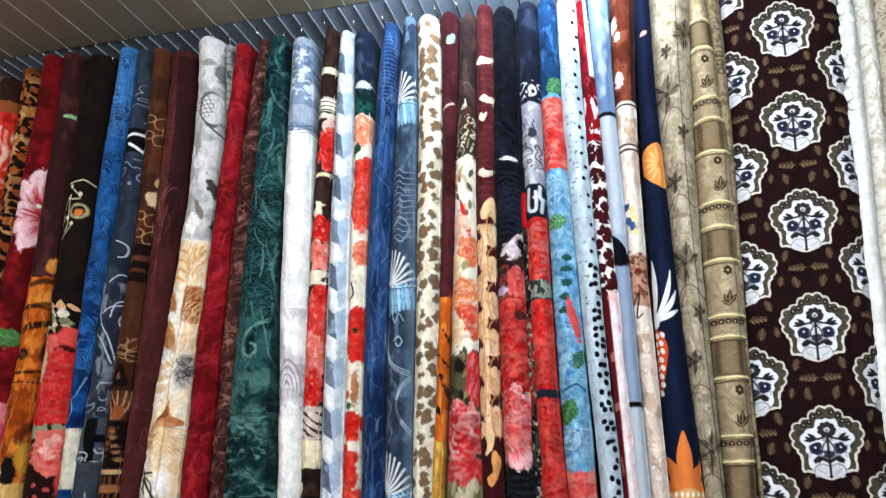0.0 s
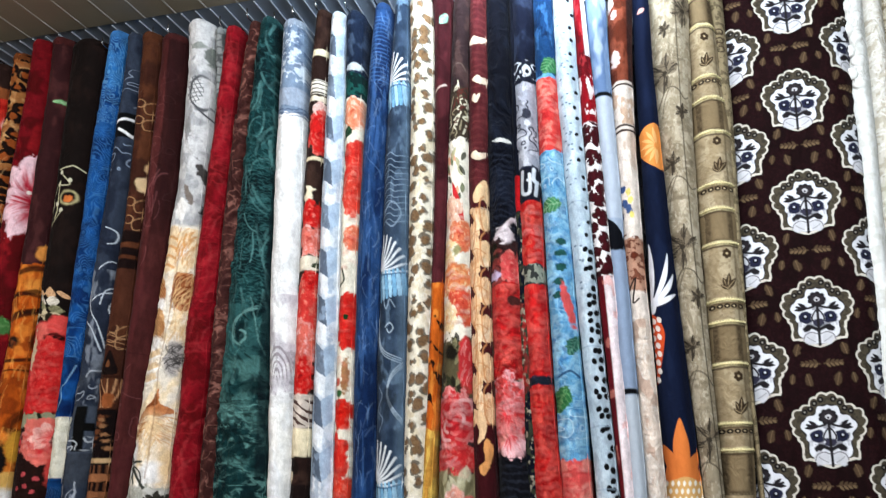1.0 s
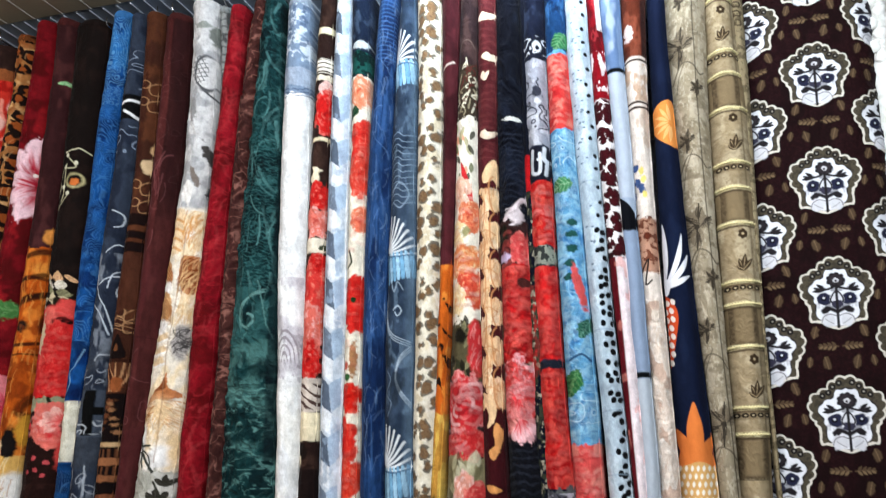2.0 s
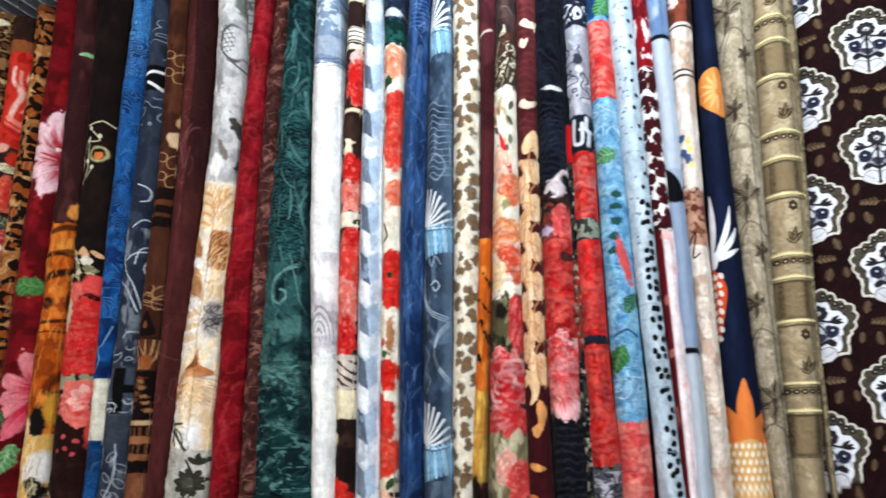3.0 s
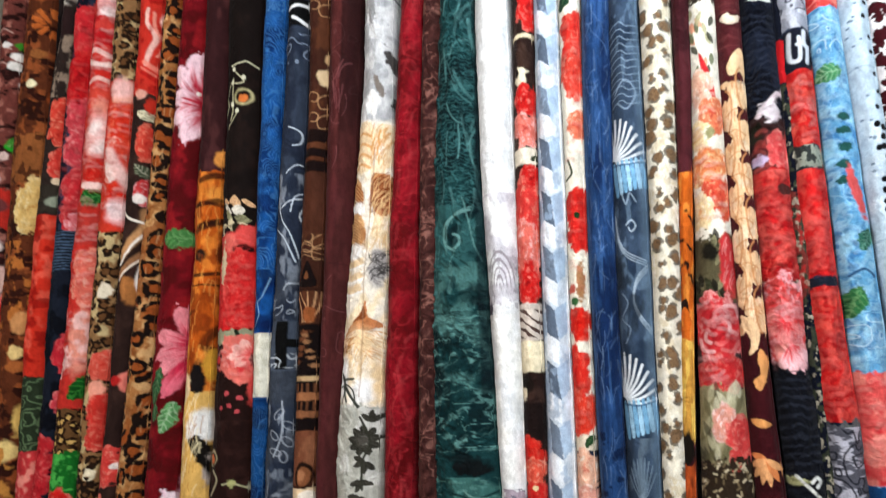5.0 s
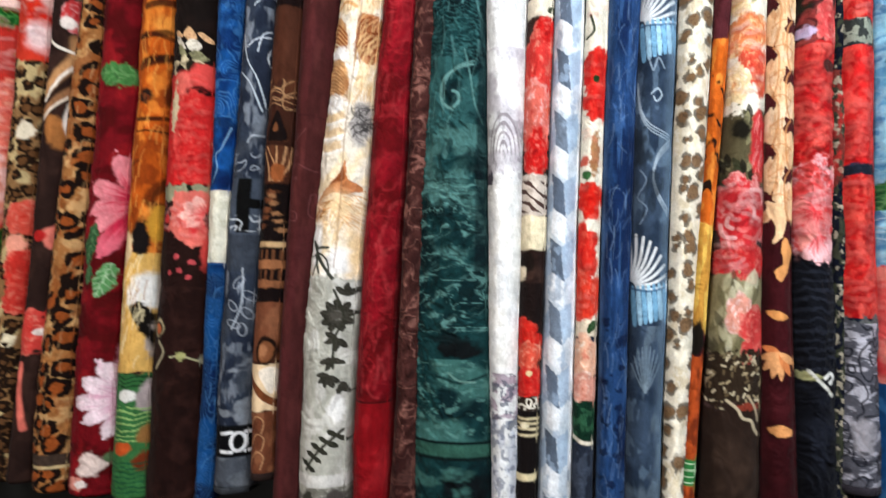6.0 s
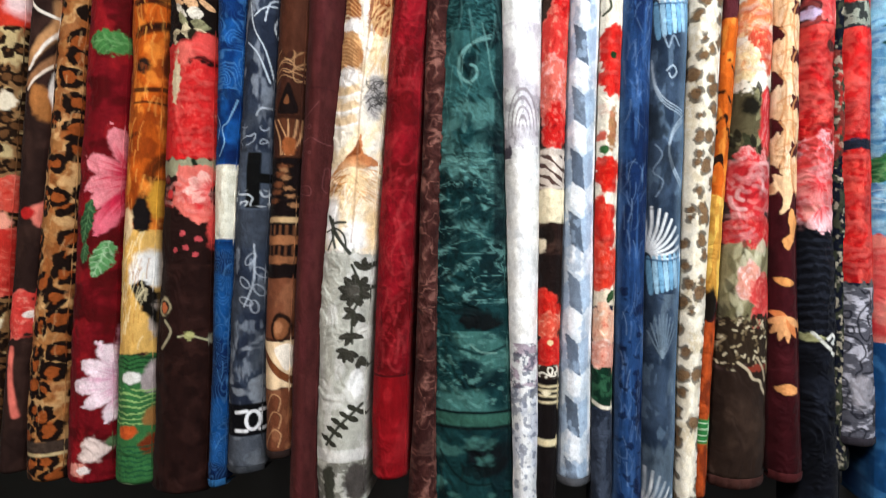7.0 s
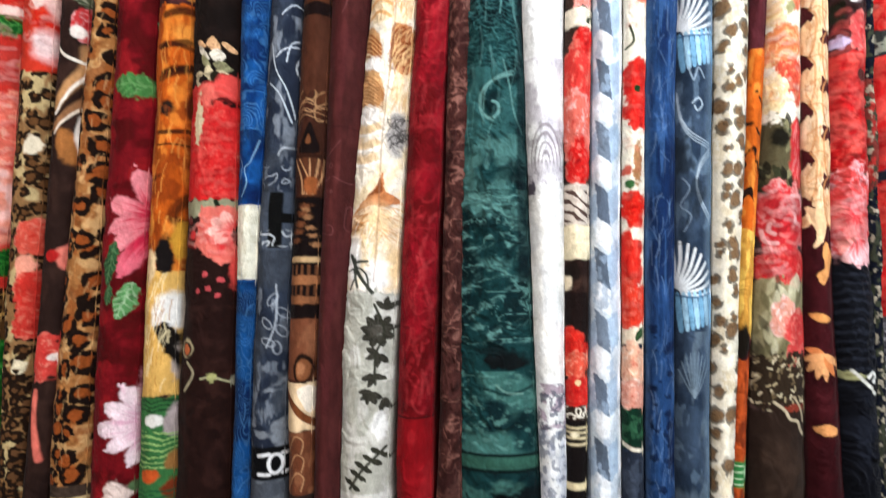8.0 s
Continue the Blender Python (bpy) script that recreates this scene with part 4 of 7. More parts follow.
hang('blanket', 'crimson plush blanket with a large pale pink hibiscus', 3.275, 0.800, (-2.267, -2.303, -2.349, -2.377), (0.102, 0.125, 0.137, 0.144), dye_10)


def dye_11(p):
    p.fill((62,30,32))
    p.vary((84,44,44),.03,.08,.5,.7)
    p.blob(0.003, 3.251,.02,.02,(110,48,44))
    p.leaf(0.042, 2.976,.06,.018,8,(120,190,120),(220,236,200))
    p.blob(0.051, 2.342,.02,.028,(226,140,64),.25,ang=10)
    p.band(2.296,1.483,(200,88,24),.02)
    p.vary((232,124,44),.03,.06,.5,.65,1,2.296,1.483)
    p.vary((150,60,18),.03,.05,.52,.66,.8,2.296,1.483)
    p.line([(-0.006, 2.265),(0.028, 2.278),(0.067, 2.285)],.016,(60,24,14),.9)
    p.blob(0.047, 2.212,.03,.03,(238,140,56),.3,.4,ang=30)
    p.line([(-0.015, 2.170),(0.021, 2.182),(0.064, 2.173)],.009,(70,28,14),.8)
    p.line([(-0.006, 2.098),(0.033, 2.114),(0.076, 2.132)],.014,(48,20,12),.9)
    p.line([(-0.012, 2.083),(0.022, 2.101),(0.058, 2.119)],.016,(52,24,14),.9)
    p.line([(-0.021, 2.176),(0.012, 2.181),(0.045, 2.193)],.014,(56,24,14),.85)
    p.line([(-0.016, 1.928),(0.022, 1.930),(0.065, 1.939)],.010,(44,20,14),.9)
    p.line([(-0.015, 1.891),(0.020, 1.895),(0.057, 1.894)],.005,(70,30,16),.8)
    p.line([(-0.034, 1.788),(-0.016, 1.797),(0.001, 1.805)],.008,(90,40,18),.8)
    p.line([(0.061, 2.046),(0.052, 2.002),(0.068, 1.954)],.012,(40,20,16),.8)
    p.line([(0.059, 1.748),(0.041, 1.717),(0.032, 1.688),(0.049, 1.669)],.016,(40,22,16),.8)
    p.line([(-0.033, 1.718),(-0.018, 1.670),(-0.023, 1.638)],.010,(236,150,60),.7)
    p.blob(0.006, 1.997,.017,.022,(46,32,26),.4,.4)
    p.blob(0.006, 1.997,.007,.009,(120,62,34),.4,.5)
    p.fur(.005,1.95,.045,.30,88,60,(160,62,16),.045,.0026,.6,.15)
    p.fur(.005,1.90,.045,.34,88,60,(246,158,74),.045,.0024,.5,.15)
    p.blob(0.019, 1.571,.022,.06,(30,24,24),.3)
    p.blob(0.047, 1.619,.016,.05,(214,150,50),.3)
    p.band(1.531,1.176,(228,172,90),.012)
    p.blob(0.033, 1.419,.04,.06,(236,232,226),.3)
    p.blob(-0.022, 1.547,.02,.05,(236,200,150),.3)
    p.blob(0.041, 1.332,.018,.06,(30,24,20),.4,ang=20)
    p.blob(0.059, 1.276,.018,.06,(176,160,150),.3)
    p.line([(0.010, 1.371),(0.049, 1.292),(0.067, 1.244)],.014,(24,20,18))
    p.fur(.0,1.36,.04,.15,85,50,(252,226,170),.05,.0028,.6,.15)
    p.fur(.0,1.36,.04,.15,85,26,(180,116,40),.05,.0024,.6,.15)
    p.band(1.176,.7,(60,120,66),.01)
    p.rows(1.176,1.131,.014,(30,70,40),.8,.01,.2)
    p.blob(0.004, 1.111,.03,.018,(230,228,222),.2)
    p.blob(0.054, 1.108,.025,.05,(176,160,160),.3)
    p.rows(1.082,0.970,.016,(150,190,110),.8,.012,.3)
    p.blob(-0.005, 0.957,.026,.02,(206,84,36),.3)
    p.blob(0.061, 0.996,.026,.03,(160,110,60),.3)
    p.blob(0.057, 0.920,.026,.03,(130,54,28),.3)
    p.rows(0.922,0.825,.014,(30,90,60),.7,.01,.2)
    p.blob(-0.004, 0.793,.03,.02,(190,226,170),.4)
    p.band(0.769,.7,(40,30,26),.01)


hang('blanket', 'brown plush blanket turning to an orange tiger coat', 3.273, 0.800, (-2.170, -2.187, -2.223, -2.242), (0.090, 0.108, 0.105, 0.122), dye_11)


def dye_12(p):
    p.fill((28,20,18))
    p.vary((38,26,23),.04,.05,.5,.7)
    p.line([(-0.020, 2.668),(0.017, 2.676),(0.037, 2.679),(0.066, 2.659)],.0036,(200,196,160))
    p.line([(-0.012, 2.620),(-0.016, 2.562),(-0.012, 2.503),(-0.022, 2.469)],.0036,(196,190,150))
    p.line([(-0.003, 2.643),(0.027, 2.609),(0.003, 2.602),(-0.029, 2.610)],.0036,(190,184,150))
    p.line([(-.030,2.60),(-.044,2.56),(-.034,2.52),(-.050,2.49)],.0032,(190,186,150))
    p.line([(.010,2.50),(-.010,2.47),(-.030,2.44)],.0030,(180,176,140))
    for x,z in ((-0.010, 2.655),(-0.018, 2.609),(0.026, 2.621),(-0.016, 2.527),(0.005, 2.501)):
        p.blob(x,z,.007,.009,(210,206,176))
    p.blob(0.023, 2.553,.03,.03,(190,180,130),.15)
    p.blob(0.023, 2.553,.024,.024,(30,22,18),.1)
    p.blob(0.024, 2.548,.017,.015,(224,116,56),.35)
    for k in range(34):
        u = (k*.618) % 1 - .5
        v = (k*.7549) % 1 - .5
        p.leaf((0.011, 2.136)[0]+.085*u, (0.011, 2.136)[1]+.11*v-.02*u, .034, .015, k*67, ((222,202,160),(236,176,128),(240,228,206),(150,148,110))[k % 4], (90,70,44))
    p.blob(0.038, 2.077,.045,.02,(40,36,24),.5)
    for k in range(8):
        p.leaf((-0.038, 2.080)[0]+.008*math.sin(k*2), (-0.038, 2.080)[1]-.022*k, .03, .014, 70+50*math.sin(k*1.7), (204,192,156), (110,96,66))
    p.band(2.058,1.735,(214,35,36),.014)
    p.vary((236,78,72),.05,.05,.5,.66,.9,2.071,1.730)
    p.vary((176,18,25),.03,.05,.56,.68,.8,2.007,1.730)
    p.blob(-0.001, 2.031,.03,.035,(240,103,92),.35)
    p.blob(0.048, 2.054,.03,.04,(236,75,70),.35)
    p.blob(0.041, 2.010,.03,.014,(44,20,20),.35)
    p.line([(-0.005, 1.881),(0.037, 1.841),(0.077, 1.864)],.005,(246,122,104))
    p.rose(0.038, 1.928,.055,.07,(180,20,26),(216,39,40),(240,90,80))
    p.rose(0.030, 1.809,.055,.06,(176,18,25),(214,37,38),(238,84,77))
    p.ruffles(2.06,1.745,44,(244,110,100),(160,12,20),.020,.6)
    p.blob(-0.029, 1.960,.014,.07,(206,186,150),.5)
    p.band(1.735,1.687,(150,150,120),.014)
    p.line([(0.027, 1.730),(0.044, 1.690)],.009,(30,44,28))
    p.band(1.687,.7,(44,23,20),.012)
    for a, l, w in ((95,.08,.09),(130,.09,.085),(165,.075,.09),(200,.085,.085),(232,.08,.09),(265,.085,.08)):
        p.petal(0.053, 1.639,l,w,a,(222,50,54),(240,112,100))
    for a, l, w in ((150,.05,.045),(190,.055,.045),(230,.05,.045),(110,.05,.04)):
        p.petal(0.063, 1.652,l,w,a,(232,66,66),(250,176,164))
    p.ruffles(1.70,1.56,22,(252,176,166),(196,30,36),.014,.7)
    p.blob(0.082, 1.532,.02,.05,(230,75,70),.3)
    p.blob(-0.040, 1.635,.01,.012,(220,56,58),.3)
    for x,z in ((0.014, 1.484),(0.039, 1.465),(-0.016, 1.476),(0.005, 1.524),(0.046, 1.508)):
        p.blob(x,z,.008,.008,(200,75,80),.4)
    p.vary((56,31,27),.04,.05,.45,.65,1,1.436,.7)
    p.vary((34,16,14),.03,.03,.6,.7,.7,1.197,.7)
    p.blob(-0.047, 1.316,.024,.026,(196,180,140),.3)
    p.blob(-0.047, 1.313,.019,.021,(44,26,22),.2)
    p.blob(-0.047, 1.311,.013,.015,(214,110,66),.3)
    p.line([(-0.043, 1.276),(-0.020, 1.245),(-0.052, 1.196)],.006,(170,160,130))
    p.line([(0.002, 1.232),(0.038, 1.235),(0.091, 1.212)],.004,(160,156,120))
    p.blob(0.030, 1.235,.014,.012,(170,170,110),.6)
    p.blob(0.084, 1.223,.008,.016,(150,150,130),.4)


hang('blanket', 'black plush blanket with red roses over a dark brown border', 3.247, 0.780, (-2.053, -2.066, -2.084, -2.109), (0.164, 0.140, 0.152, 0.171), dye_12)


def dye_13(p):
    p.fill((24,84,158))
    p.vary((12,54,116),.04,.06,.42,.62)
    p.vary((44,118,194),.05,.08,.4,.6,.8,4,2.954)
    # ripples of fine embossed lines
    n = fbm(p.x/.055,p.z/.075,31,2)
    ripple = step(.1,.8,np.sin(n*165))
    p.lay(ripple*.45*(p.z>2.85),(110,172,226))
    p.lay(ripple*.34*(p.z<=2.85)*(p.z>2.03),(78,142,208))
    p.lay(ripple*.30*(p.z<=2.03)*(p.z>1.90),(96,158,218))
    p.vary((10,44,104),.05,.06,.45,.62,.8,2.434,2.041)
    p.vary((8,34,84),.05,.07,.4,.6,.8,1.930,1.722)
    p.line([(.030,1.90),(.012,1.84),(-.006,1.82),(.004,1.78),(-.012,1.74)],.0026,(130,178,222),.7)
    p.line([(-.03,1.86),(-.014,1.83),(-.02,1.79)],.0022,(120,168,214),.6)
    p.band(1.717,1.508,(226,222,200),.002)
    p.vary((206,200,176),.03,.03,.5,.7,.6,1.717,1.508)
    p.vary((190,184,160),.006,.010,.58,.7,.4,1.717,1.508)
    p.band(1.508,.7,(20,76,140),.003)
    p.vary((10,42,92),.05,.06,.42,.60,1,1.501,.7)
    p.lay(ripple*.22*(p.z<1.48),(84,140,196))
    p.veins(16,1.501,0.850,.0022,(90,146,200),.35,.4,.06)


hang('blanket', 'bright blue plush blanket with fine embossed lines and a cream band', 3.262, 0.821, (-1.905, -1.944, -1.968, -1.986), (0.078, 0.094, 0.066, 0.050), dye_13, hem=(0.012, (50, 110, 170), 'blue bound edge'))


def dye_14(p):
    p.fill((56,66,84))
    p.vary((42,50,68),.04,.06,.45,.62)
    p.vary((150,160,174),.02,.06,.60,.72,.5,2.249,.7)
    p.scroll(3.066,2.905,.05,.05,(150,164,186),.7)
    p.band(2.878,2.777,(10,12,18),.001)
    p.line([(-0.023, 2.840),(0.015, 2.852),(0.051, 2.848),(0.069, 2.827),(0.061, 2.808)],.0075,(236,240,244))
    p.line([(0.061, 2.808),(0.075, 2.778),(0.046, 2.779),(0.018, 2.799),(-0.004, 2.811)],.0075,(236,240,244))
    p.scroll(2.748,2.631,.06,.06,(140,156,180),.8)
    p.line([(0.001, 2.414),(0.036, 2.395),(0.038, 2.355),(0.020, 2.346)],0.0030,(190,202,216))
    p.line([(0.005, 2.249),(0.035, 2.281),(0.070, 2.244),(0.060, 2.191),(0.030, 2.171),(0.020, 2.119)],0.0025,(190,202,216))
    p.line([(-0.008, 2.130),(0.019, 2.157),(0.044, 2.163)],0.0025,(196,206,218))
    p.line([(-0.022, 2.169),(-0.007, 2.098),(0.026, 2.035),(0.047, 1.956)],0.0025,(190,202,214))
    p.line([(-0.024, 2.059),(0.011, 2.020),(0.039, 1.949)],0.0030,(180,192,206))
    p.line([(0.049, 2.136),(0.041, 2.105),(0.050, 2.074)],0.0025,(196,206,216))
    p.line([(0.012, 1.855),(0.022, 1.875),(0.054, 1.878)],0.0042,(190,200,212))
    p.scroll(1.824,1.761,.04,.07,(170,180,194),.7)
    p.vary((70,77,88),.05,.08,.4,.6,.7,1.941,.7)
    p.band(1.753,1.592,(78,88,104),.004)
    p.rect(0.013, 1.674,.018,.078,(10,12,16))
    p.rect(0.049, 1.680,.03,.014,(10,12,16))
    p.scroll(1.643,1.603,.03,.12,(196,204,212),.8)
    for x, z, a in ((0.016, 1.453,60),(0.040, 1.415,-50),(0.002, 1.387,130),(0.037, 1.365,-60),(0.007, 1.335,150),(0.028, 1.319,-80)):
        c, q = math.cos(math.radians(a)), math.sin(math.radians(a))
        p.line([(x+.019*math.cos(t)*c-.009*math.sin(t)*q, z+.019*math.cos(t)*q+.009*math.sin(t)*c) for t in (0,.8,1.6,2.4,3.14,3.9,4.7,5.5,6.28)],.003,(170,178,190),.5)
    p.line([(0.023, 1.494),(0.027, 1.431),(0.022, 1.376),(0.004, 1.321)],.0035,(176,186,198),.7)
    p.vary((150,158,168),.04,.03,.55,.7,.6,1.248,1.043)
    p.band(1.046,0.955,(14,14,18),.001)
    p.blob(0.031, 0.999,.019,.03,(226,228,232),.02,.06)
    p.blob(0.031, 0.999,.011,.021,(14,14,18),.02,.08)
    p.line([(-0.013, 1.022),(0.016, 1.026)],.007,(226,228,232))
    p.line([(-0.013, 0.971),(0.017, 0.970)],.007,(226,228,232))
    p.line([(0.047, 1.026),(0.065, 1.024)],.007,(226,228,232))
    p.line([(0.047, 0.971),(0.065, 0.975)],.007,(226,228,232))
    p.band(0.955,.7,(80,86,96),.002)
    p.vary((120,126,134),.03,.03,.5,.7,.6,0.955,.7)


hang('blanket', 'slate grey plush blanket with pale scrolls and dark badge', 3.237, 0.859, (-1.822, -1.851, -1.893, -1.912), (0.069, 0.097, 0.105, 0.111), dye_14, hem=(0.01, (70, 74, 80), 'grey bound edge'))


def dye_15(p):
    p.fill((74,40,29))
    p.vary((96,54,34),.03,.08,.45,.65)
    p.vary((66,32,24),.02,.06,.55,.7,.7)
    gold = (186,138,96)
    for z in (2.90,2.83,2.50,2.43,2.02,1.985):
        p.line([(-.04,z-.01),(-.012,z+.022),(.016,z+.012),(.010,z-.012),(-.010,z-.008)],.0026,gold,.75)
        p.line([(.04,z+.018),(.016,z-.006),(.022,z-.036),(.042,z-.03)],.0026,gold,.7)
    p.blob(.038,2.572,.024,.030,(226,188,142),.25,ang=30)
    p.blob(.046,2.640,.016,.022,(214,168,120),.25)
    p.band(2.391,2.243,(32,17,13),.003)
    p.band(2.345,2.325,(104,58,36),.003)
    p.band(2.295,2.280,(96,52,32),.003)
    p.band(2.243,2.034,(90,50,35),.004)
    p.vary((80,42,28),.03,.05,.5,.7,.7,2.243,2.034)
    for z in (1.990,1.972,1.955):
        p.line([(-.042,z-.014),(-.014,z+.010),(.012,z+.004),(.042,z-.006)],.0024,(186,138,98),.6)
    # a dark drop with an open middle
    p.patch([(.006,1.945),(.020,1.91),(.030,1.862),(-.024,1.862),(-.010,1.91)],(28,16,12))
    p.patch([(.004,1.912),(.010,1.888),(-.006,1.888)],(130,78,48))
    p.band(1.857,1.846,(60,32,22),.002)
    for x0, x1, w in ((-.036,-.006,.004),(.010,-.002,.003),(.030,.006,.0035),(-.020,.016,.0028),(.040,.020,.003)):
        p.line([(x0,1.842),(x0*.5+x1*.5+.008,1.795),(x1,1.745)],w,(196,142,100),.85)
    p.blob(.014,1.770,.018,.026,(158,86,46),.3)
    p.band(1.737,1.399,(26,15,12),.003)
    for z in (1.712,1.690,1.662,1.640,1.615):
        p.blob(-.012+.3*(z-1.66),z,.016,.0075,(120,70,44),.6,.5)
        p.blob(.020-.3*(z-1.66),z-.010,.012,.006,(170,118,80),.6,.5,a=.8)
    p.band(1.572,1.556,(204,164,118),.003)
    p.band(1.520,1.494,(160,102,66),.005)
    p.band(1.462,1.440,(146,92,60),.005)
    for k in range(5):
        p.rect(-.032+.017*k,1.535,.0035,.014,(120,74,48))
        p.rect(-.030+.016*k,1.478,.0030,.014,(110,66,42))
    p.band(1.399,1.234,(128,74,50),.004)
    p.vary((152,96,66),.02,.05,.55,.7,.7,1.399,1.234)
    p.blob(.012,1.262,.027,.040,(36,20,13),.12,.1)
    p.blob(.012,1.260,.019,.030,(140,84,52),.12,.15)
    p.blob(.006,1.262,.010,.018,(170,112,76),.3,.4)
    p.band(1.222,1.089,(228,192,150),.010)
    p.patch([(-.05,1.215),(-.018,1.185),(.020,1.140),(.05,1.112),(.05,1.092),(.010,1.125),(-.026,1.165),(-.05,1.185)],(126,70,40))
    p.patch([(.0,1.205),(.036,1.215),(.046,1.170),(.030,1.140),(.012,1.170)],(242,224,202))
    p.band(1.089,.7,(118,66,44),.006)
    p.vary((146,92,62),.015,.06,.55,.7,.8,1.089,.7)
    for z in (1.06,1.01,.96):
        p.line([(-.03,z-.03),(-.006,z+.016),(.016,z+.004),(.010,z-.03)],.0026,(196,146,104),.7)


hang('blanket', 'chestnut brown plush blanket with tan leaves and dark blocks', 3.230, 0.906, (-1.750, -1.760, -1.797, -1.813), (0.081, 0.083, 0.085, 0.070), dye_15, hem=(0.012, (60, 44, 40), 'dark brown bound edge'))


def dye_16(p):
    p.fill((88,40,39))
    p.vary((112,54,52),.02,.10,.5,.7,.6)
    p.vary((96,42,44),.03,.12,.5,.7,.7)
    p.scroll(3.043,2.409,.07,.03,(136,84,84),.5)
    p.scroll(1.892,1.627,.07,.03,(150,90,92),.5)
    # fold shading painted in: right half darker, strongest towards the top
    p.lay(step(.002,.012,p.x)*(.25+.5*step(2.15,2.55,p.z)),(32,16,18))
    p.veins(14,2.60,2.30,.0030,(150,88,90),.5,.4,.10)
    p.line([(-.05,1.925),(.0,1.930),(.05,1.922)],.0024,(70,28,32),.7)


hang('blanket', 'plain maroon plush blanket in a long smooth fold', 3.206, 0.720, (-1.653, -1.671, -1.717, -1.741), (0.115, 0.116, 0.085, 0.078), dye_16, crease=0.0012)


def dye_17(p):
    p.fill((206,206,206))
    p.vary((170,172,174),.03,.05,.5,.66)
    p.blob(0.055, 3.080,.02,.04,(120,126,120),.4)
    p.blob(0.005, 3.125,.03,.015,(150,156,150),.4)
    p.blob(0.031, 2.923,.042,.075,(90,92,96),.12,.08)
    p.blob(0.034, 2.923,.036,.066,(206,206,206),.1,.08)
    p.lay(((np.abs(((p.x+p.z*.5)/.016)%1-.5)>.38)|(np.abs(((p.z-p.x*.3)/.018)%1-.5)>.38))*(np.hypot((p.x-.008)/.03,(p.z-2.932)/.06)<1)*.8,(90,92,96))
    p.line([(0.005, 2.878),(0.037, 2.838),(0.071, 2.810)],.005,(90,92,96))
    p.blob(-0.005, 2.772,.012,.05,(150,150,150),.5)
    p.blob(0.052, 2.593,.012,.05,(80,76,74),.5,ang=20)
    p.blob(0.021, 2.506,.01,.04,(130,120,112),.5,ang=20)
    p.blob(0.082, 2.434,.02,.04,(70,68,68),.6,ang=30)
    p.blob(0.005, 2.452,.02,.04,(236,232,226),.4)
    p.band(2.387,1.471,(244,230,208),.02,.012)
    brown, amber, cream, snow = (160,84,38), (216,146,78), (246,214,168), (253,250,246)
    p.vary(cream,.04,.06,.45,.65,.9,2.38,1.48)
    # the two halves of the fold carry different parts of the coat
    p.patch([(-.070,2.37),(.0,2.385),(.012,2.30),(.0,2.22),(-.070,2.25)],(236,200,156),.9,.004,.004)
    for z in (2.345,2.31,2.275,2.24):
        p.line([(-.07,z-.012),(-.03,z+.006),(.006,z-.010)],.007,amber,.8)
    p.fur(.036,2.30,.026,.06,75,40,amber,.045,.003,.7)
    p.patch([(.014,2.20),(.040,2.215),(.070,2.20),(.074,2.12),(.056,2.075),(.030,2.085),(.012,2.13)],(196,112,54),.9,.003,.005)
    p.fur(.042,2.145,.026,.05,70,60,(140,66,28),.05,.003,.8,.3)
    p.fur(.042,2.140,.026,.05,70,30,(236,186,128),.05,.0026,.7,.3)
    p.patch([(-.080,2.20),(-.052,2.212),(-.024,2.180),(-.010,2.130),(-.030,2.118),(-.060,2.140),(-.080,2.135)],(214,150,92),.9,.003,.004)
    for k in range(6):
        p.line([(-.080,2.196-.012*k),(-.050,2.186-.012*k),(-.014,2.150-.011*k)],.0042,brown,.85)
    p.blob(-.046,2.098,.034,.024,snow,.3,.3)
    p.patch([(-.084,2.085),(-.050,2.090),(-.012,2.070),(.006,2.020),(-.006,1.985),(-.040,1.992),(-.084,1.990)],(220,160,102),.95,.003,.004)
    for k in range(9):
        p.line([(-.084,2.078-.010*k),(-.048,2.070-.0098*k),(-.016,2.046-.009*k),(.004,2.016-.006*k)],.0040,(160,92,46),.6)
    p.blob(-.040,1.958,.038,.024,snow,.25,.3)
    p.fur(-.04,1.96,.03,.02,80,16,(222,206,190),.026,.0022,.6)
    for z in (1.922,1.878,1.838):
        p.patch([(-.074,z+.020),(-.040,z+.010),(-.004,z+.018),(.006,z-.004),(-.034,z-.014),(-.072,z-.006)],(232,188,136),.8,.006,.005)
        p.line([(-.072,z-.010),(-.036,z-.018),(.006,z-.008)],.0050,snow,.8)
    p.fur(.044,2.02,.022,.05,80,30,(224,176,122),.04,.003,.6)
    p.blob(.046,1.905,.024,.058,(176,170,166),.3,.3)
    p.fur(.046,1.91,.020,.048,40,26,(74,70,70),.030,.0030,.85,.5)
    p.fur(.046,1.90,.020,.044,130,18,(84,80,78),.028,.0026,.8,.5)
    # the ear and the pale face below it
    p.patch([(.018,1.800),(.008,1.770),(-.012,1.742),(-.038,1.716),(-.056,1.690),(-.030,1.700),(.0,1.712),(.022,1.706),(.050,1.712),(.070,1.718),(.050,1.738),(.028,1.752)],(196,112,58),.95,.002,.003)
    p.patch([(.014,1.786),(.004,1.760),(-.016,1.736),(.004,1.742),(.022,1.748)],(134,66,32),.9,.002,.002)
    p.blob(-.004,1.640,.058,.070,(238,196,146),.25,.5)
    p.fur(-.038,1.664,.022,.036,35,44,(190,122,66),.036,.0024,.8,.2)
    p.fur(.052,1.66,.02,.05,-35,24,(214,152,96),.036,.0026,.7,.2)
    p.fur(-.006,1.60,.044,.05,80,34,(252,236,212),.04,.0030,.6,.1)
    p.blob(-.046,1.56,.026,.060,snow,.3,.4)
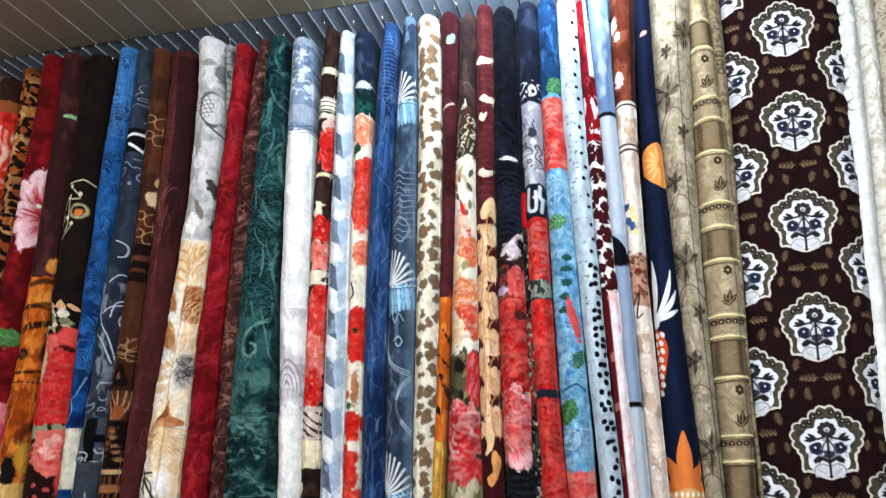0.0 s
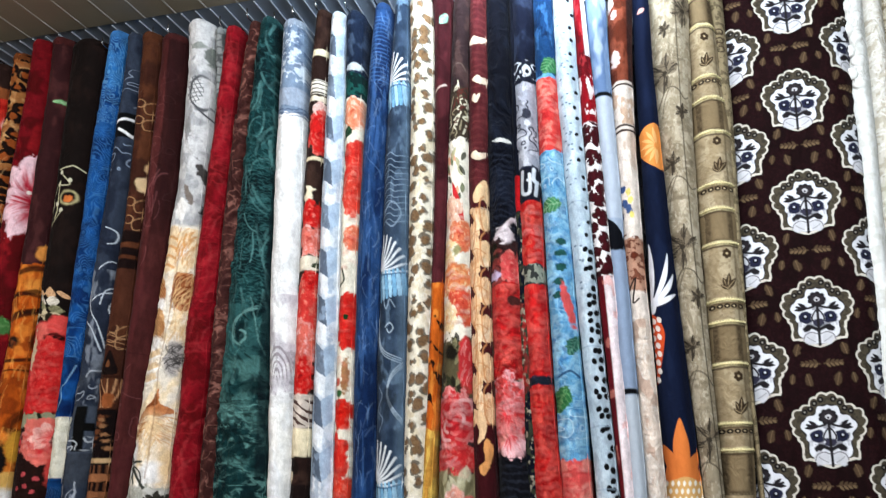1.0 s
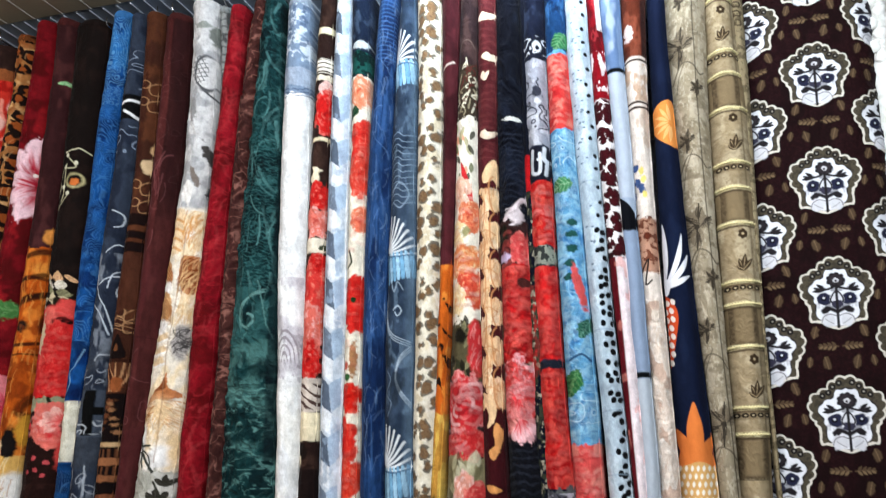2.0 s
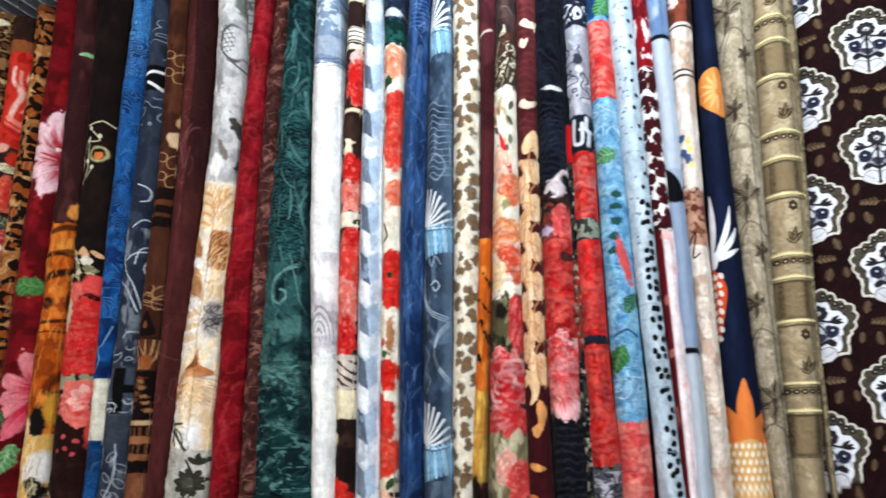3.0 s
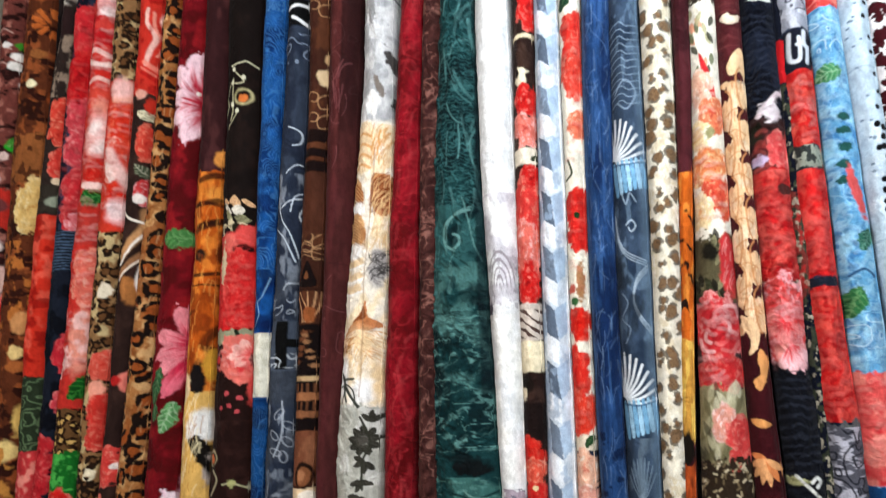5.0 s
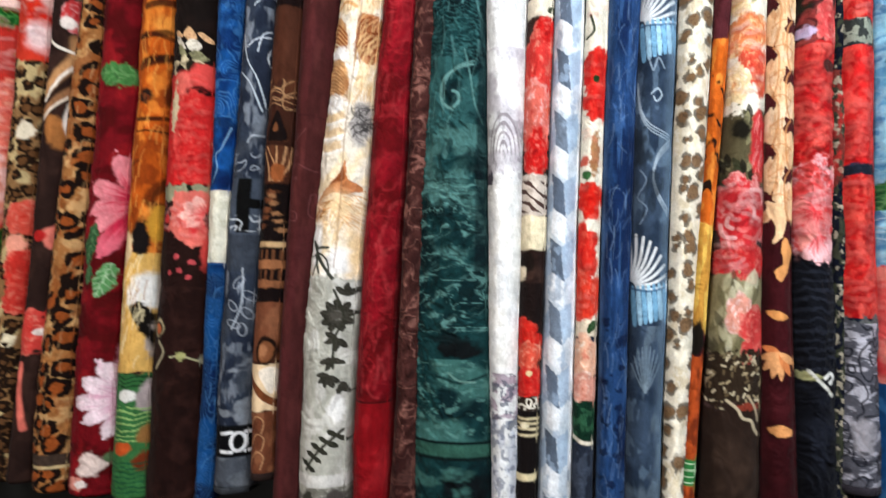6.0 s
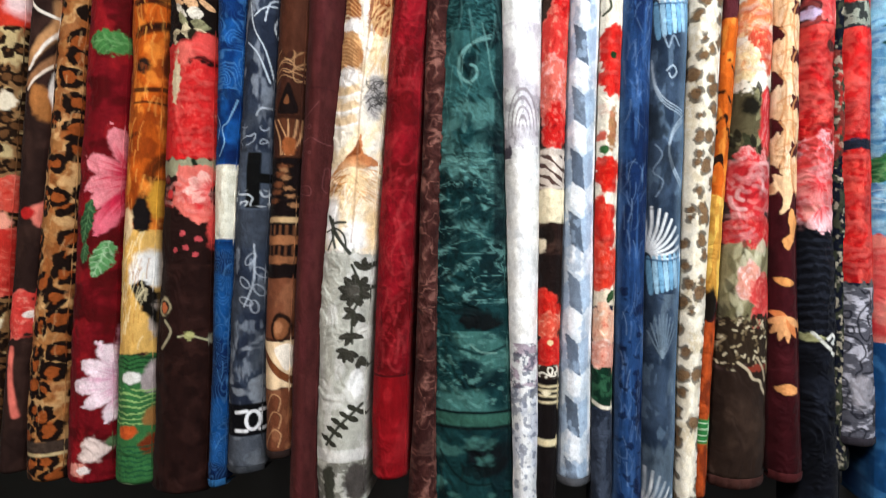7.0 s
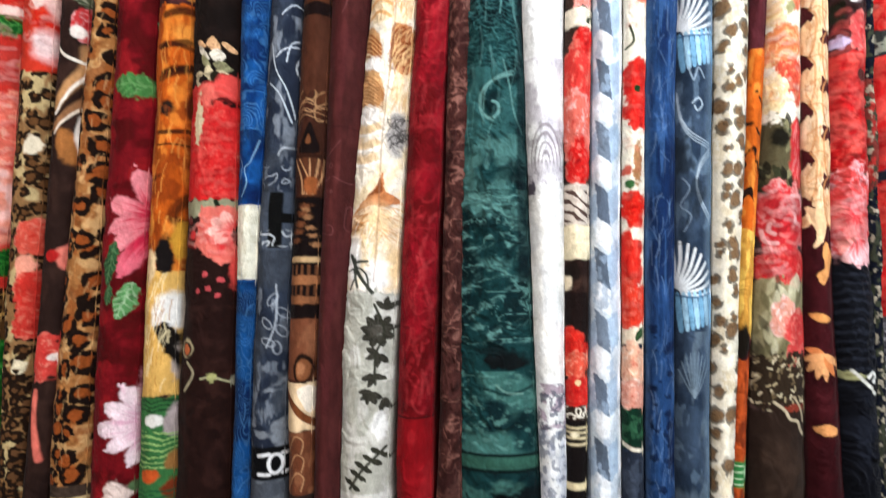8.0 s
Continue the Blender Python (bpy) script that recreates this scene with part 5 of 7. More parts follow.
    p.blob(.062,1.545,.020,.080,(240,200,150),.3,.5)
    p.blob(.018,1.515,.036,.040,snow,.3,.4)
    # fold line between the halves, its crease shade put into the dye
    p.lay(step(-.004,-.001,-np.abs(p.x-.014-.004*np.sin(p.z*9)))*.5*(p.z>1.50)*(p.z<2.30),(150,112,84))
    p.line([(-.056,1.575),(-.028,1.520),(.020,1.470)],.0050,(60,64,58))
    p.line([(-.040,1.565),(-.036,1.520),(-.052,1.480)],.0042,(64,68,60))
    p.line([(-.060,1.530),(-.030,1.540),(-.004,1.520),(.004,1.480)],.0042,(64,68,60))
    p.lay(p.span(1.471,.6,.02),(178,178,166))
    p.vary((204,202,194),.03,.05,.5,.68,.8,1.471,.6)
    p.line([(-0.051, 1.572),(-0.023, 1.518),(0.015, 1.471)],.007,(70,74,66))
    p.line([(-0.029, 1.487),(-0.041, 1.549),(-0.002, 1.557)],.006,(80,84,76))
    for k in range(9):
        a = k*40+12
        p.leaf((0.034, 1.369)[0]+.028*math.cos(math.radians(a)),(0.034, 1.369)[1]+.030*math.sin(math.radians(a)),.036,.022,a,(56,54,46),(96,94,84))
    p.blob(0.034, 1.369,.018,.018,(84,80,72),.3,.5)
    for x,z,turns in ((0.037, 1.304,(-40,-90,200,150)),(0.028, 1.248,(200,-20,250)),(0.024, 1.202,(215,250,290,325,180)),(0.056, 1.184,(-60,-100)),(0.053, 1.425,(40,90,140))):
        for a in turns:
            p.leaf(x+.016*math.cos(math.radians(a)),z+.018*math.sin(math.radians(a)),.038,.017,a,(60,58,50),(88,86,76))
    p.line([(0.022, 1.440),(0.051, 1.363),(0.030, 1.300),(0.034, 1.222)],.005,(60,60,50))
    p.blob(0.046, 1.113,.02,.04,(236,236,232),.35)
    p.line([(-0.031, 0.939),(0.001, 0.987),(0.040, 1.027),(0.063, 1.051)],.006,(60,60,50))
    for x,z in ((0.051, 1.038),(0.032, 1.022),(0.010, 1.003),(-0.006, 0.981),(-0.022, 0.955)):
        p.leaf(x-.012,z+.004,.032,.014,150,(58,58,48),(74,74,62))
        p.leaf(x+.010,z-.010,.032,.014,-35,(58,58,48),(74,74,62))
    p.band(0.927,0.893,(214,212,206),.002)
    p.vary((120,118,108),.02,.02,.5,.6,.9,0.890,.6)
    p.blob(-0.025, 0.830,.02,.05,(70,70,60),.5)
    p.blob(0.047, 0.832,.028,.05,(90,84,80),.3)


hang('blanket', 'white and tan plush blanket with tiger fur and grey lattice', 3.250, 0.760, (-1.539, -1.542, -1.609, -1.631), (0.111, 0.120, 0.148, 0.137), dye_17, crease=0.003)


def dye_18(p):
    p.fill((150,156,156))
    p.rows(4,2.6,.03,(70,74,76),.6,.01,.5)
    p.vary((90,94,96),.02,.04)


hang('blanket', 'pale grey plush blanket with faint dark stripes behind its neighbour', 3.226, 2.100, (-1.459, -1.439, -1.431, -1.423), (0.051, 0.044, 0.038, 0.035), dye_18, back=0.045)


def dye_19(p):
    p.fill((152,18,32))
    p.vary((116,8,20),.06,.10,.45,.65)
    p.crush((176,41,48),(96,6,18),.022,.026,.5)
    p.veins(60,3.2,1.936,.005,(180,56,60),.35,.3,.08)
    p.veins(34,1.766,1.146,.005,(190,58,62),.4,.3,.08)
    p.blob(-0.018, 1.859,.06,.06,(108,8,18),.4,a=.7)
    p.band(1.134,.7,(150,16,25),.002)
    p.vary((178,33,40),.04,.06,.5,.7,.7,1.134,.7)
    p.line([(-.05,1.134),(.05,1.134)],.004,(90,6,16))


hang('blanket', 'dark red embossed velvet blanket', 3.199, 0.841, (-1.384, -1.430, -1.475, -1.497), (0.066, 0.088, 0.100, 0.099), dye_19, crease=0.003)


def dye_20(p):
    p.fill((84,46,42))
    p.crush((156,104,92),(54,28,26),.02,.022,.7)
    p.vary((60,30,30),.04,.08,.5,.7,.7)


hang('blanket', 'dark brown crushed velvet blanket', 3.210, 0.760, (-1.294, -1.354, -1.385, -1.402), (0.050, 0.067, 0.056, 0.086), dye_20, crease=0.004, back=0.012)


def dye_21(p):
    p.fill((24,64,66))
    p.vary((12,42,46),.05,.09,.42,.62)
    p.crush((58,108,108),(8,30,34),.018,.011,.55,4,2.05)
    p.rows(2.637,2.061,.014,(70,124,122),.30,.020,.5)
    # highlights and dark creases of the embossing, painted as lines
    p.veins(60,3.15,2.08,.0042,(96,148,146),.55,.5,.14)
    p.veins(30,3.15,2.08,.0050,(6,26,30),.6,.4,.10)
    p.vary((52,100,100),.06,.08,.42,.62,.8,2.08,1.80)
    p.line([(.050,2.060),(-.004,2.040),(-.030,2.006),(-.030,1.962),(-.004,1.940),(.016,1.954),(.016,1.978),(.002,1.986)],.0060,(104,150,146),.85)
    p.line([(.056,2.070),(.006,2.048),(-.020,2.010),(-.022,1.966)],.0030,(100,146,142),.7)
    p.line([(.030,2.10),(.046,2.03),(.058,1.96),(.080,1.90)],.0036,(96,144,140),.7)
    p.veins(16,2.06,1.70,.0036,(92,140,136),.5,.5,.10)
    p.blob(.060,1.800,.026,.034,(8,28,32),.5,.5,a=.85)
    p.vary((78,126,122),.07,.05,.42,.66,.8,1.90,1.50)
    p.vary((18,52,54),.03,.04,.56,.68,.7,1.90,1.50)
    p.crush((98,148,142),(10,36,38),.030,.013,.65,1.75,1.33)
    pick = random.Random(21)
    for k in range(26):
        z = pick.uniform(1.33,1.74)
        x, l = pick.uniform(-.08,.06), pick.uniform(.015,.035)
        b = pick.uniform(-.012,.012)
        p.line([(x-l,z-b),(x-.3*l,z+.005),(x+.3*l,z-.002),(x+l,z+b)],.0036,(10,34,36),.6*pick.random()+.2)
    p.blob(.030,1.292,.060,.026,(6,18,20),.35,.2,a=.97)
    p.blob(.0,1.316,.06,.012,(10,28,30),.5,.3,a=.8)
    p.vary((66,116,110),.09,.06,.35,.6,.9,1.262,1.044)
    p.vary((90,140,132),.02,.012,.56,.7,.6,1.262,1.044)
    p.line([(-.10,1.214),(-.03,1.216),(.03,1.200),(.10,1.222)],.0050,(20,54,54),.9)
    p.line([(-.08,1.190),(-.05,1.150),(-.07,1.110),(-.03,1.13)],.0036,(28,70,68),.8)
    p.line([(.0,1.225),(.03,1.205),(.07,1.203)],.0040,(116,160,150),.7)
    p.band(1.044,1.036,(12,34,34),.001)
    p.band(1.036,1.002,(54,100,86),.001)
    p.band(1.002,.993,(12,34,34),.001)
    p.blob(.050,.922,.062,.050,(8,22,26),.6,.2,a=.95)
    p.blob(.020,.885,.05,.020,(10,26,28),.6,.2,a=.8)
    p.vary((70,120,112),.05,.03,.5,.7,.7,.993,.7)
    p.line([(-.09,.930),(-.06,.880),(-.02,.850),(.05,.845)],.0050,(12,34,34),.8)
    # shadow along the right side, painted as a dark edge
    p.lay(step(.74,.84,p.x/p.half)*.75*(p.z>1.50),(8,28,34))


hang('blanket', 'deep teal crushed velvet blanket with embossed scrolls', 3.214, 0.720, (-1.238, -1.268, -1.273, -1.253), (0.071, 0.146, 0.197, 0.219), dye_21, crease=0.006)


def dye_22(p):
    p.fill((240,242,242))
    p.vary((226,228,230),.04,.06,.5,.7)
    p.band(3.201,2.787,(120,140,166),.01)
    p.vary((196,208,222),.016,.018,.48,.58,.9,4,2.911)
    p.vary((84,104,134),.016,.02,.58,.68,.8,4,2.971)
    p.band(2.887,2.817,(150,164,184),.01)
    p.rows(2.817,2.771,.016,(80,96,126),.7,.014,.2)
    p.vary((204,200,208),.04,.05,.42,.6,1,2.103,1.762)
    r, t = p.polar(0.001, 1.817,.045,.12)
    p.lay((r<1)*step(.1,.7,np.sin(r*30+1.5*fbm(p.x*60,p.z*60,5)))*step(-.3,.2,np.sin(t))*.75,(136,124,132))
    p.vary((150,144,150),.01,.02,.56,.64,.6,1.931,1.749)
    p.blob(-0.045, 1.734,.014,.04,(90,84,96),.6)
    p.vary((246,244,236),.03,.06,.4,.6,.7,1.734,1.246)
    p.vary((170,150,166),.02,.016,.48,.6,.9,1.231,1.108)
    p.vary((90,96,116),.012,.012,.56,.64,.8,1.231,1.063)
    p.vary((200,206,222),.03,.05,.4,.6,.9,1.108,.6)
    p.vary((110,120,144),.012,.014,.58,.66,.7,1.108,.6)


hang('blanket', 'white plush blanket with blue grey frost pattern at both ends', 3.184, 0.740, (-1.132, -1.136, -1.128, -1.113), (0.085, 0.113, 0.090, 0.067), dye_22, crease=0.0016)


def dye_23(p):
    p.fill((50,32,28))
    p.vary((70,48,40),.03,.05)
    p.band(3.027,3.003,(236,220,180),.002)
    p.band(2.902,2.846,(236,226,206),.002)
    p.rows(2.899,2.848,.016,(50,32,28),.9,.002,.2)
    p.band(2.837,2.814,(220,206,180),.006)
    p.rose(0.020, 2.778,.02,.03,(190,120,110),(220,170,160),(245,220,210))
    p.rose(0.025, 2.693,.035,.07)
    p.band(2.599,2.585,(230,210,170),.006)
    p.blob(-0.005, 2.460,.02,.03,(230,214,180),.5)
    p.blob(-0.015, 2.471,.008,.014,(40,26,22),.4)
    p.rose(0.009, 2.384,.035,.045)
    p.rose(0.008, 2.289,.035,.05,(206,65,58),(232,112,97),(248,190,184))
    p.band(2.232,2.179,(232,216,190),.01)
    p.leaf(0.033, 2.201,.03,.018,30,(60,70,50),(120,120,90))
    p.rose(0.023, 2.095,.035,.08)
    p.rose(0.022, 1.967,.035,.07,(214,65,50),(236,97,75),(250,190,180))
    p.rose(-0.001, 2.043,.04,.08,(196,28,30),(224,56,50),(246,141,120))
    p.rose(-0.009, 1.915,.04,.08,(200,56,50),(232,103,89),(250,190,184))
    p.rose(0.003, 1.816,.03,.06)
    p.band(1.760,1.650,(206,190,176),.006)
    p.tiger(1.741,1.657,(90,66,60),.03,.2)
    p.band(1.650,1.559,(238,218,178),.004)
    p.blob(-0.014, 1.528,.026,.024,(34,24,20),.4)
    p.blob(-0.029, 1.498,.016,.02,(236,214,180),.3)
    p.band(1.472,1.369,(34,22,20),.006)
    p.rose(-0.014, 1.323,.04,.05,(196,18,16),(220,37,28),(240,84,67))
    p.rose(-0.002, 1.278,.035,.035,(210,56,42),(236,84,63),(250,159,134))
    p.rose(-0.001, 1.209,.04,.035,(196,18,20),(222,37,33),(240,84,70))
    p.blob(0.003, 1.235,.008,.008,(244,206,150))
    p.band(1.174,1.137,(60,44,36),.01)
    p.scroll(1.171,1.140,.02,.2,(236,226,206))
    p.band(1.137,.6,(26,20,20),.002)
    for z in (1.119,1.107,1.092,1.076):
        p.band(z,z-.006,(226,206,160),.002)
    p.blob(-0.007, 1.098,.012,.007,(236,220,180),.3)
    p.band(0.973,0.954,(226,206,160),.001)


hang('blanket', 'dark brown plush blanket with red roses and cream bands', 3.202, 0.720, (-1.006, -1.038, -1.051, -1.061), (0.058, 0.071, 0.065, 0.047), dye_23)


def dye_24(p):
    p.fill((196,210,226))
    s = p.x/p.half
    p.vary((222,232,242),.02,.04,.5,.7,.7)
    z, k = 3.19, 0
    h = p.half
    while z > .85:
        slate = ((82,98,122),(72,88,110),(104,120,142))[k % 3]
        p.patch([(-.72*h,z+.074),(.10*h,z+.046),(.34*h,z-.044),(-.52*h,z-.020)],slate,.92,.0015,.003,False)
        p.patch([(-.52*h,z-.020),(.34*h,z-.044),(.30*h,z-.112),(-.60*h,z-.084)],(232,238,246),.9,.0015,.003,False)
        p.patch([(.10*h,z+.046),(.84*h,z+.070),(.90*h,z-.014),(.34*h,z-.044)],(158,184,214),.85,.0015,.003,False)
        p.patch([(-1.0*h,z+.030),(-.66*h,z+.050),(-.52*h,z-.020),(-1.0*h,z-.040)],(150,176,208),.8,.0015,.003,False)
        z -= .1668
        k += 1
    p.lay(step(.80,.90,s),(236,242,248))
    p.lay(step(.88,.94,-s)*.8,(100,114,134))
    p.vary((150,172,200),.02,.03,.6,.72,.6)


hang('blanket', 'white and steel blue plush blanket with leaning diamonds', 3.185, 0.859, (-0.948, -0.962, -0.976, -0.984), (0.058, 0.079, 0.084, 0.094), dye_24, crease=0.0014, hem=(0.014, (96, 98, 104), 'grey bound edge'))


def dye_25(p):
    p.fill((28,40,62))
    p.vary((60,76,100),.02,.03,.5,.7)
    p.blob(0.005, 2.934,.03,.014,(190,200,204),.4)
    p.band(2.911,2.819,(30,92,84),.008)
    p.vary((14,44,44),.014,.016,.5,.6,1,2.911,2.819)
    p.band(2.814,1.371,(236,224,200),.004)
    p.rose(0.009, 2.750,.035,.06,(200,70,40),(226,130,96),(246,214,190))
    p.leaf(-0.011, 2.674,.05,.04,60,(30,70,46),(80,120,80))
    p.rose(0.020, 2.550,.04,.09,(196,20,21),(226,47,38),(244,112,92))
    p.rose(0.017, 2.443,.04,.07,(200,28,25),(228,62,47),(246,140,120))
    p.rose(0.021, 2.286,.03,.04,(210,70,50),(230,110,80),(246,190,160))
    p.line([(-0.016, 2.177),(-0.005, 2.136),(-0.024, 2.118)],.005,(60,70,50))
    p.rose(0.014, 1.997,.04,.09,(190,15,16),(220,33,28),(240,78,63))
    p.blob(0.006, 2.008,.008,.01,(30,60,30))
    p.blob(0.009, 1.815,.012,.06,(170,120,80),.4)
    p.blob(-0.009, 1.755,.012,.012,(60,110,60),.4)
    p.blob(-0.017, 1.793,.012,.014,(214,94,75),.4)
    p.rose(0.000, 1.690,.034,.042,(196,13,11),(224,31,21),(240,80,60))
    p.rose(-0.014, 1.552,.036,.07,(196,18,18),(224,41,31),(242,94,75))
    p.rose(-0.006, 1.438,.036,.06,(206,28,20),(230,56,38),(246,120,100))
    p.ruffles(2.62,1.40,60,(248,140,124),(176,16,20),.012,.5)
    p.band(1.378,1.333,(226,204,176),.01)
    p.leaf(0.015, 1.363,.04,.02,60,(40,76,40),(90,120,80))
    p.rose(0.002, 1.280,.036,.06,(210,100,80),(236,170,140),(250,224,200))
    p.rose(0.000, 1.204,.036,.04,(200,75,58),(230,150,130),(250,214,196))
    p.band(1.171,1.065,(20,56,40),.01)
    p.vary((50,100,70),.016,.02,.5,.62,.8,1.171,1.065)
    p.line([(-0.029, 1.079),(-0.002, 1.065),(0.028, 1.060)],.007,(226,214,190))
    p.band(1.056,.6,(44,52,68),.006)
    p.vary((70,80,98),.02,.03,.5,.65,.8,1.056,.6)


hang('blanket', 'navy to cream plush blanket with red roses', 3.174, 0.740, (-0.880, -0.889, -0.904, -0.911), (0.072, 0.061, 0.057, 0.054), dye_25)


def dye_26(p):
    p.fill((40,74,126))
    p.vary((20,42,86),.03,.12,.42,.62,.9)
    p.vary((58,96,152),.010,.10,.56,.7,.7)
    p.vary((24,50,98),.006,.06,.55,.68,.6)
    p.veins(150,3.2,.75,.0020,(112,146,192),.28,.2,.06)
    p.veins(70,3.2,.75,.0018,(136,166,204),.30,.9,.08)
    p.rows(3.133,2.853,.016,(84,124,180),.35,.004,.3)
    p.vary((14,28,66),.02,.02,.6,.7,.8,1.401,.6)
    # paler blue towards the left edge
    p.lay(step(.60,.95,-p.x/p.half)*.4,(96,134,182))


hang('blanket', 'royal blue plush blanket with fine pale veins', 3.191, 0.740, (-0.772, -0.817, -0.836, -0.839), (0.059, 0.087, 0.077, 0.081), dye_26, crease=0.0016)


def dye_27(p):
    p.fill((62,80,104))
    p.vary((44,60,82),.05,.07,.42,.62)
    p.vary((104,128,152),.02,.05,.6,.72,.5)
    p.blob(0.001, 3.193,.02,.03,(120,150,180),.4)
    h = p.half
    for zz in (2.876,2.184,1.500,.800):
        # a white shell of spreading ribs over a pale blue fringe
        for k in range(9):
            a = math.radians(4+11*k)
            p.line([(-.050+.020*math.cos(a),zz-.034+.020*math.sin(a)),(-.050+.060*math.cos(a-.10),zz-.034+.080*math.sin(a-.10)),(-.050+.098*math.cos(a),zz-.034+.138*math.sin(a))],.0052,(218,225,230))
        for k in range(7):
            x = -.040+.013*k
            p.patch([(x-.005,zz-.040+.002*k),(x+.004,zz-.036+.002*k),(x+.013,zz-.120+.004*k),(x+.008,zz-.134+.004*k),(x+.002,zz-.120+.003*k)],((112,166,206),(150,196,228))[k % 2],.95)
        p.line([(-.046,zz-.036),(0,zz-.042),(.046,zz-.030)],.0040,(60,96,134),.8)
    pale = (170,188,204)
    for dz in (0,.0075,.015):
        p.line([(-.044,2.000-dz),(-.034,1.930-dz),(-.008,1.885-dz),(.040,1.862-dz)],.0026,pale,.75-.2*(dz>0))
        p.line([(.044,1.850-dz),(.014,1.812-dz),(.002,1.760-dz),(.016,1.712-dz),(.044,1.668-dz)],.0026,pale,.75-.2*(dz>0))
    p.line([(-.010,1.965),(.006,1.978),(.016,1.960),(.004,1.945),(-.004,1.958)],.0030,pale,.8)
    p.line([(-.020,2.06),(-.008,2.025),(.004,2.056),(.020,2.03)],.0030,(150,170,190),.7)
    p.line([(-.03,1.77),(-.014,1.74),(-.034,1.70),(-.010,1.67),(-.026,1.63)],.0028,(130,150,172),.7)
    p.vary((40,50,62),.03,.06,.5,.65,.8,1.881,1.597)
    for k in range(12):
        z = 2.565-.022*k
        p.line([(-.044,z),(-.01,z+.014),(.012,z),(.044,z+.012)],.0024,(150,172,194),.55)
    p.line([(-.03,2.36),(.0,2.40),(.03,2.36),(.006,2.31),(-.022,2.33)],.0034,(150,172,196),.6)
    for k in range(9):
        a = math.radians(40+13*k)
        p.line([(0,1.20),(.022*math.cos(a),1.20+.05*math.sin(a)),(.046*math.cos(a),1.20+.12*math.sin(a))],.0026,(130,150,166),.55)
    p.vary((100,118,134),.03,.09,.5,.65,.7,1.372,.6)
    # paler towards the right edge
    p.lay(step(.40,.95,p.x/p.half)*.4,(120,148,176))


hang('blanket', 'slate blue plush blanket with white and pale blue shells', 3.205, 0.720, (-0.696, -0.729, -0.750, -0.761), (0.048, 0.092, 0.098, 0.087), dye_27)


def dye_28(p):
    p.fill((236,224,198))
    p.vary((218,200,168),.03,.05,.5,.7)
    p.vary((246,240,222),.008,.012,.56,.7,.5)
    p.rosettes(4,.6,.045,(58,43,34),(128,92,56),.29)


hang('blanket', 'cream plush blanket with brown leopard spots', 3.203, 0.800, (-0.628, -0.634, -0.660, -0.685), (0.083, 0.089, 0.077, 0.054), dye_28, crease=0.0016)


def dye_29(p):
    p.fill((92,38,44))
    p.vary((70,26,32),.04,.08,.45,.65)
    p.leaf(0.008, 3.084,.05,.03,60,(120,176,150),(220,236,224))
    p.line([(-0.021, 2.801),(0.016, 2.818)],.006,(190,170,160))
    p.band(2.104,1.582,(204,92,26),.01)
    p.vary((230,130,50),.02,.05,.5,.65,.9,2.104,1.582)
    p.tiger(2.065,1.657,(40,22,12),.10,.75)
    p.band(1.634,1.359,(226,176,80),.012)
    p.vary((196,130,50),.012,.06,.5,.62,.8,1.634,1.359)
    p.blob(-0.006, 1.344,.02,.04,(30,24,18),.4)
    p.band(1.299,.6,(186,76,32),.01)
    p.vary((120,46,24),.02,.05,.5,.65,.8,1.299,.6)
    p.band(1.037,0.970,(50,130,66),.004)
    p.rows(1.037,0.970,.016,(200,230,190),.8,.004,.6)


hang('blanket', 'maroon plush blanket turning to orange tiger stripes', 3.206, 0.820, (-0.546, -0.564, -0.610, -0.652), (0.074, 0.045, 0.033, 0.030), dye_29, back=0.012)


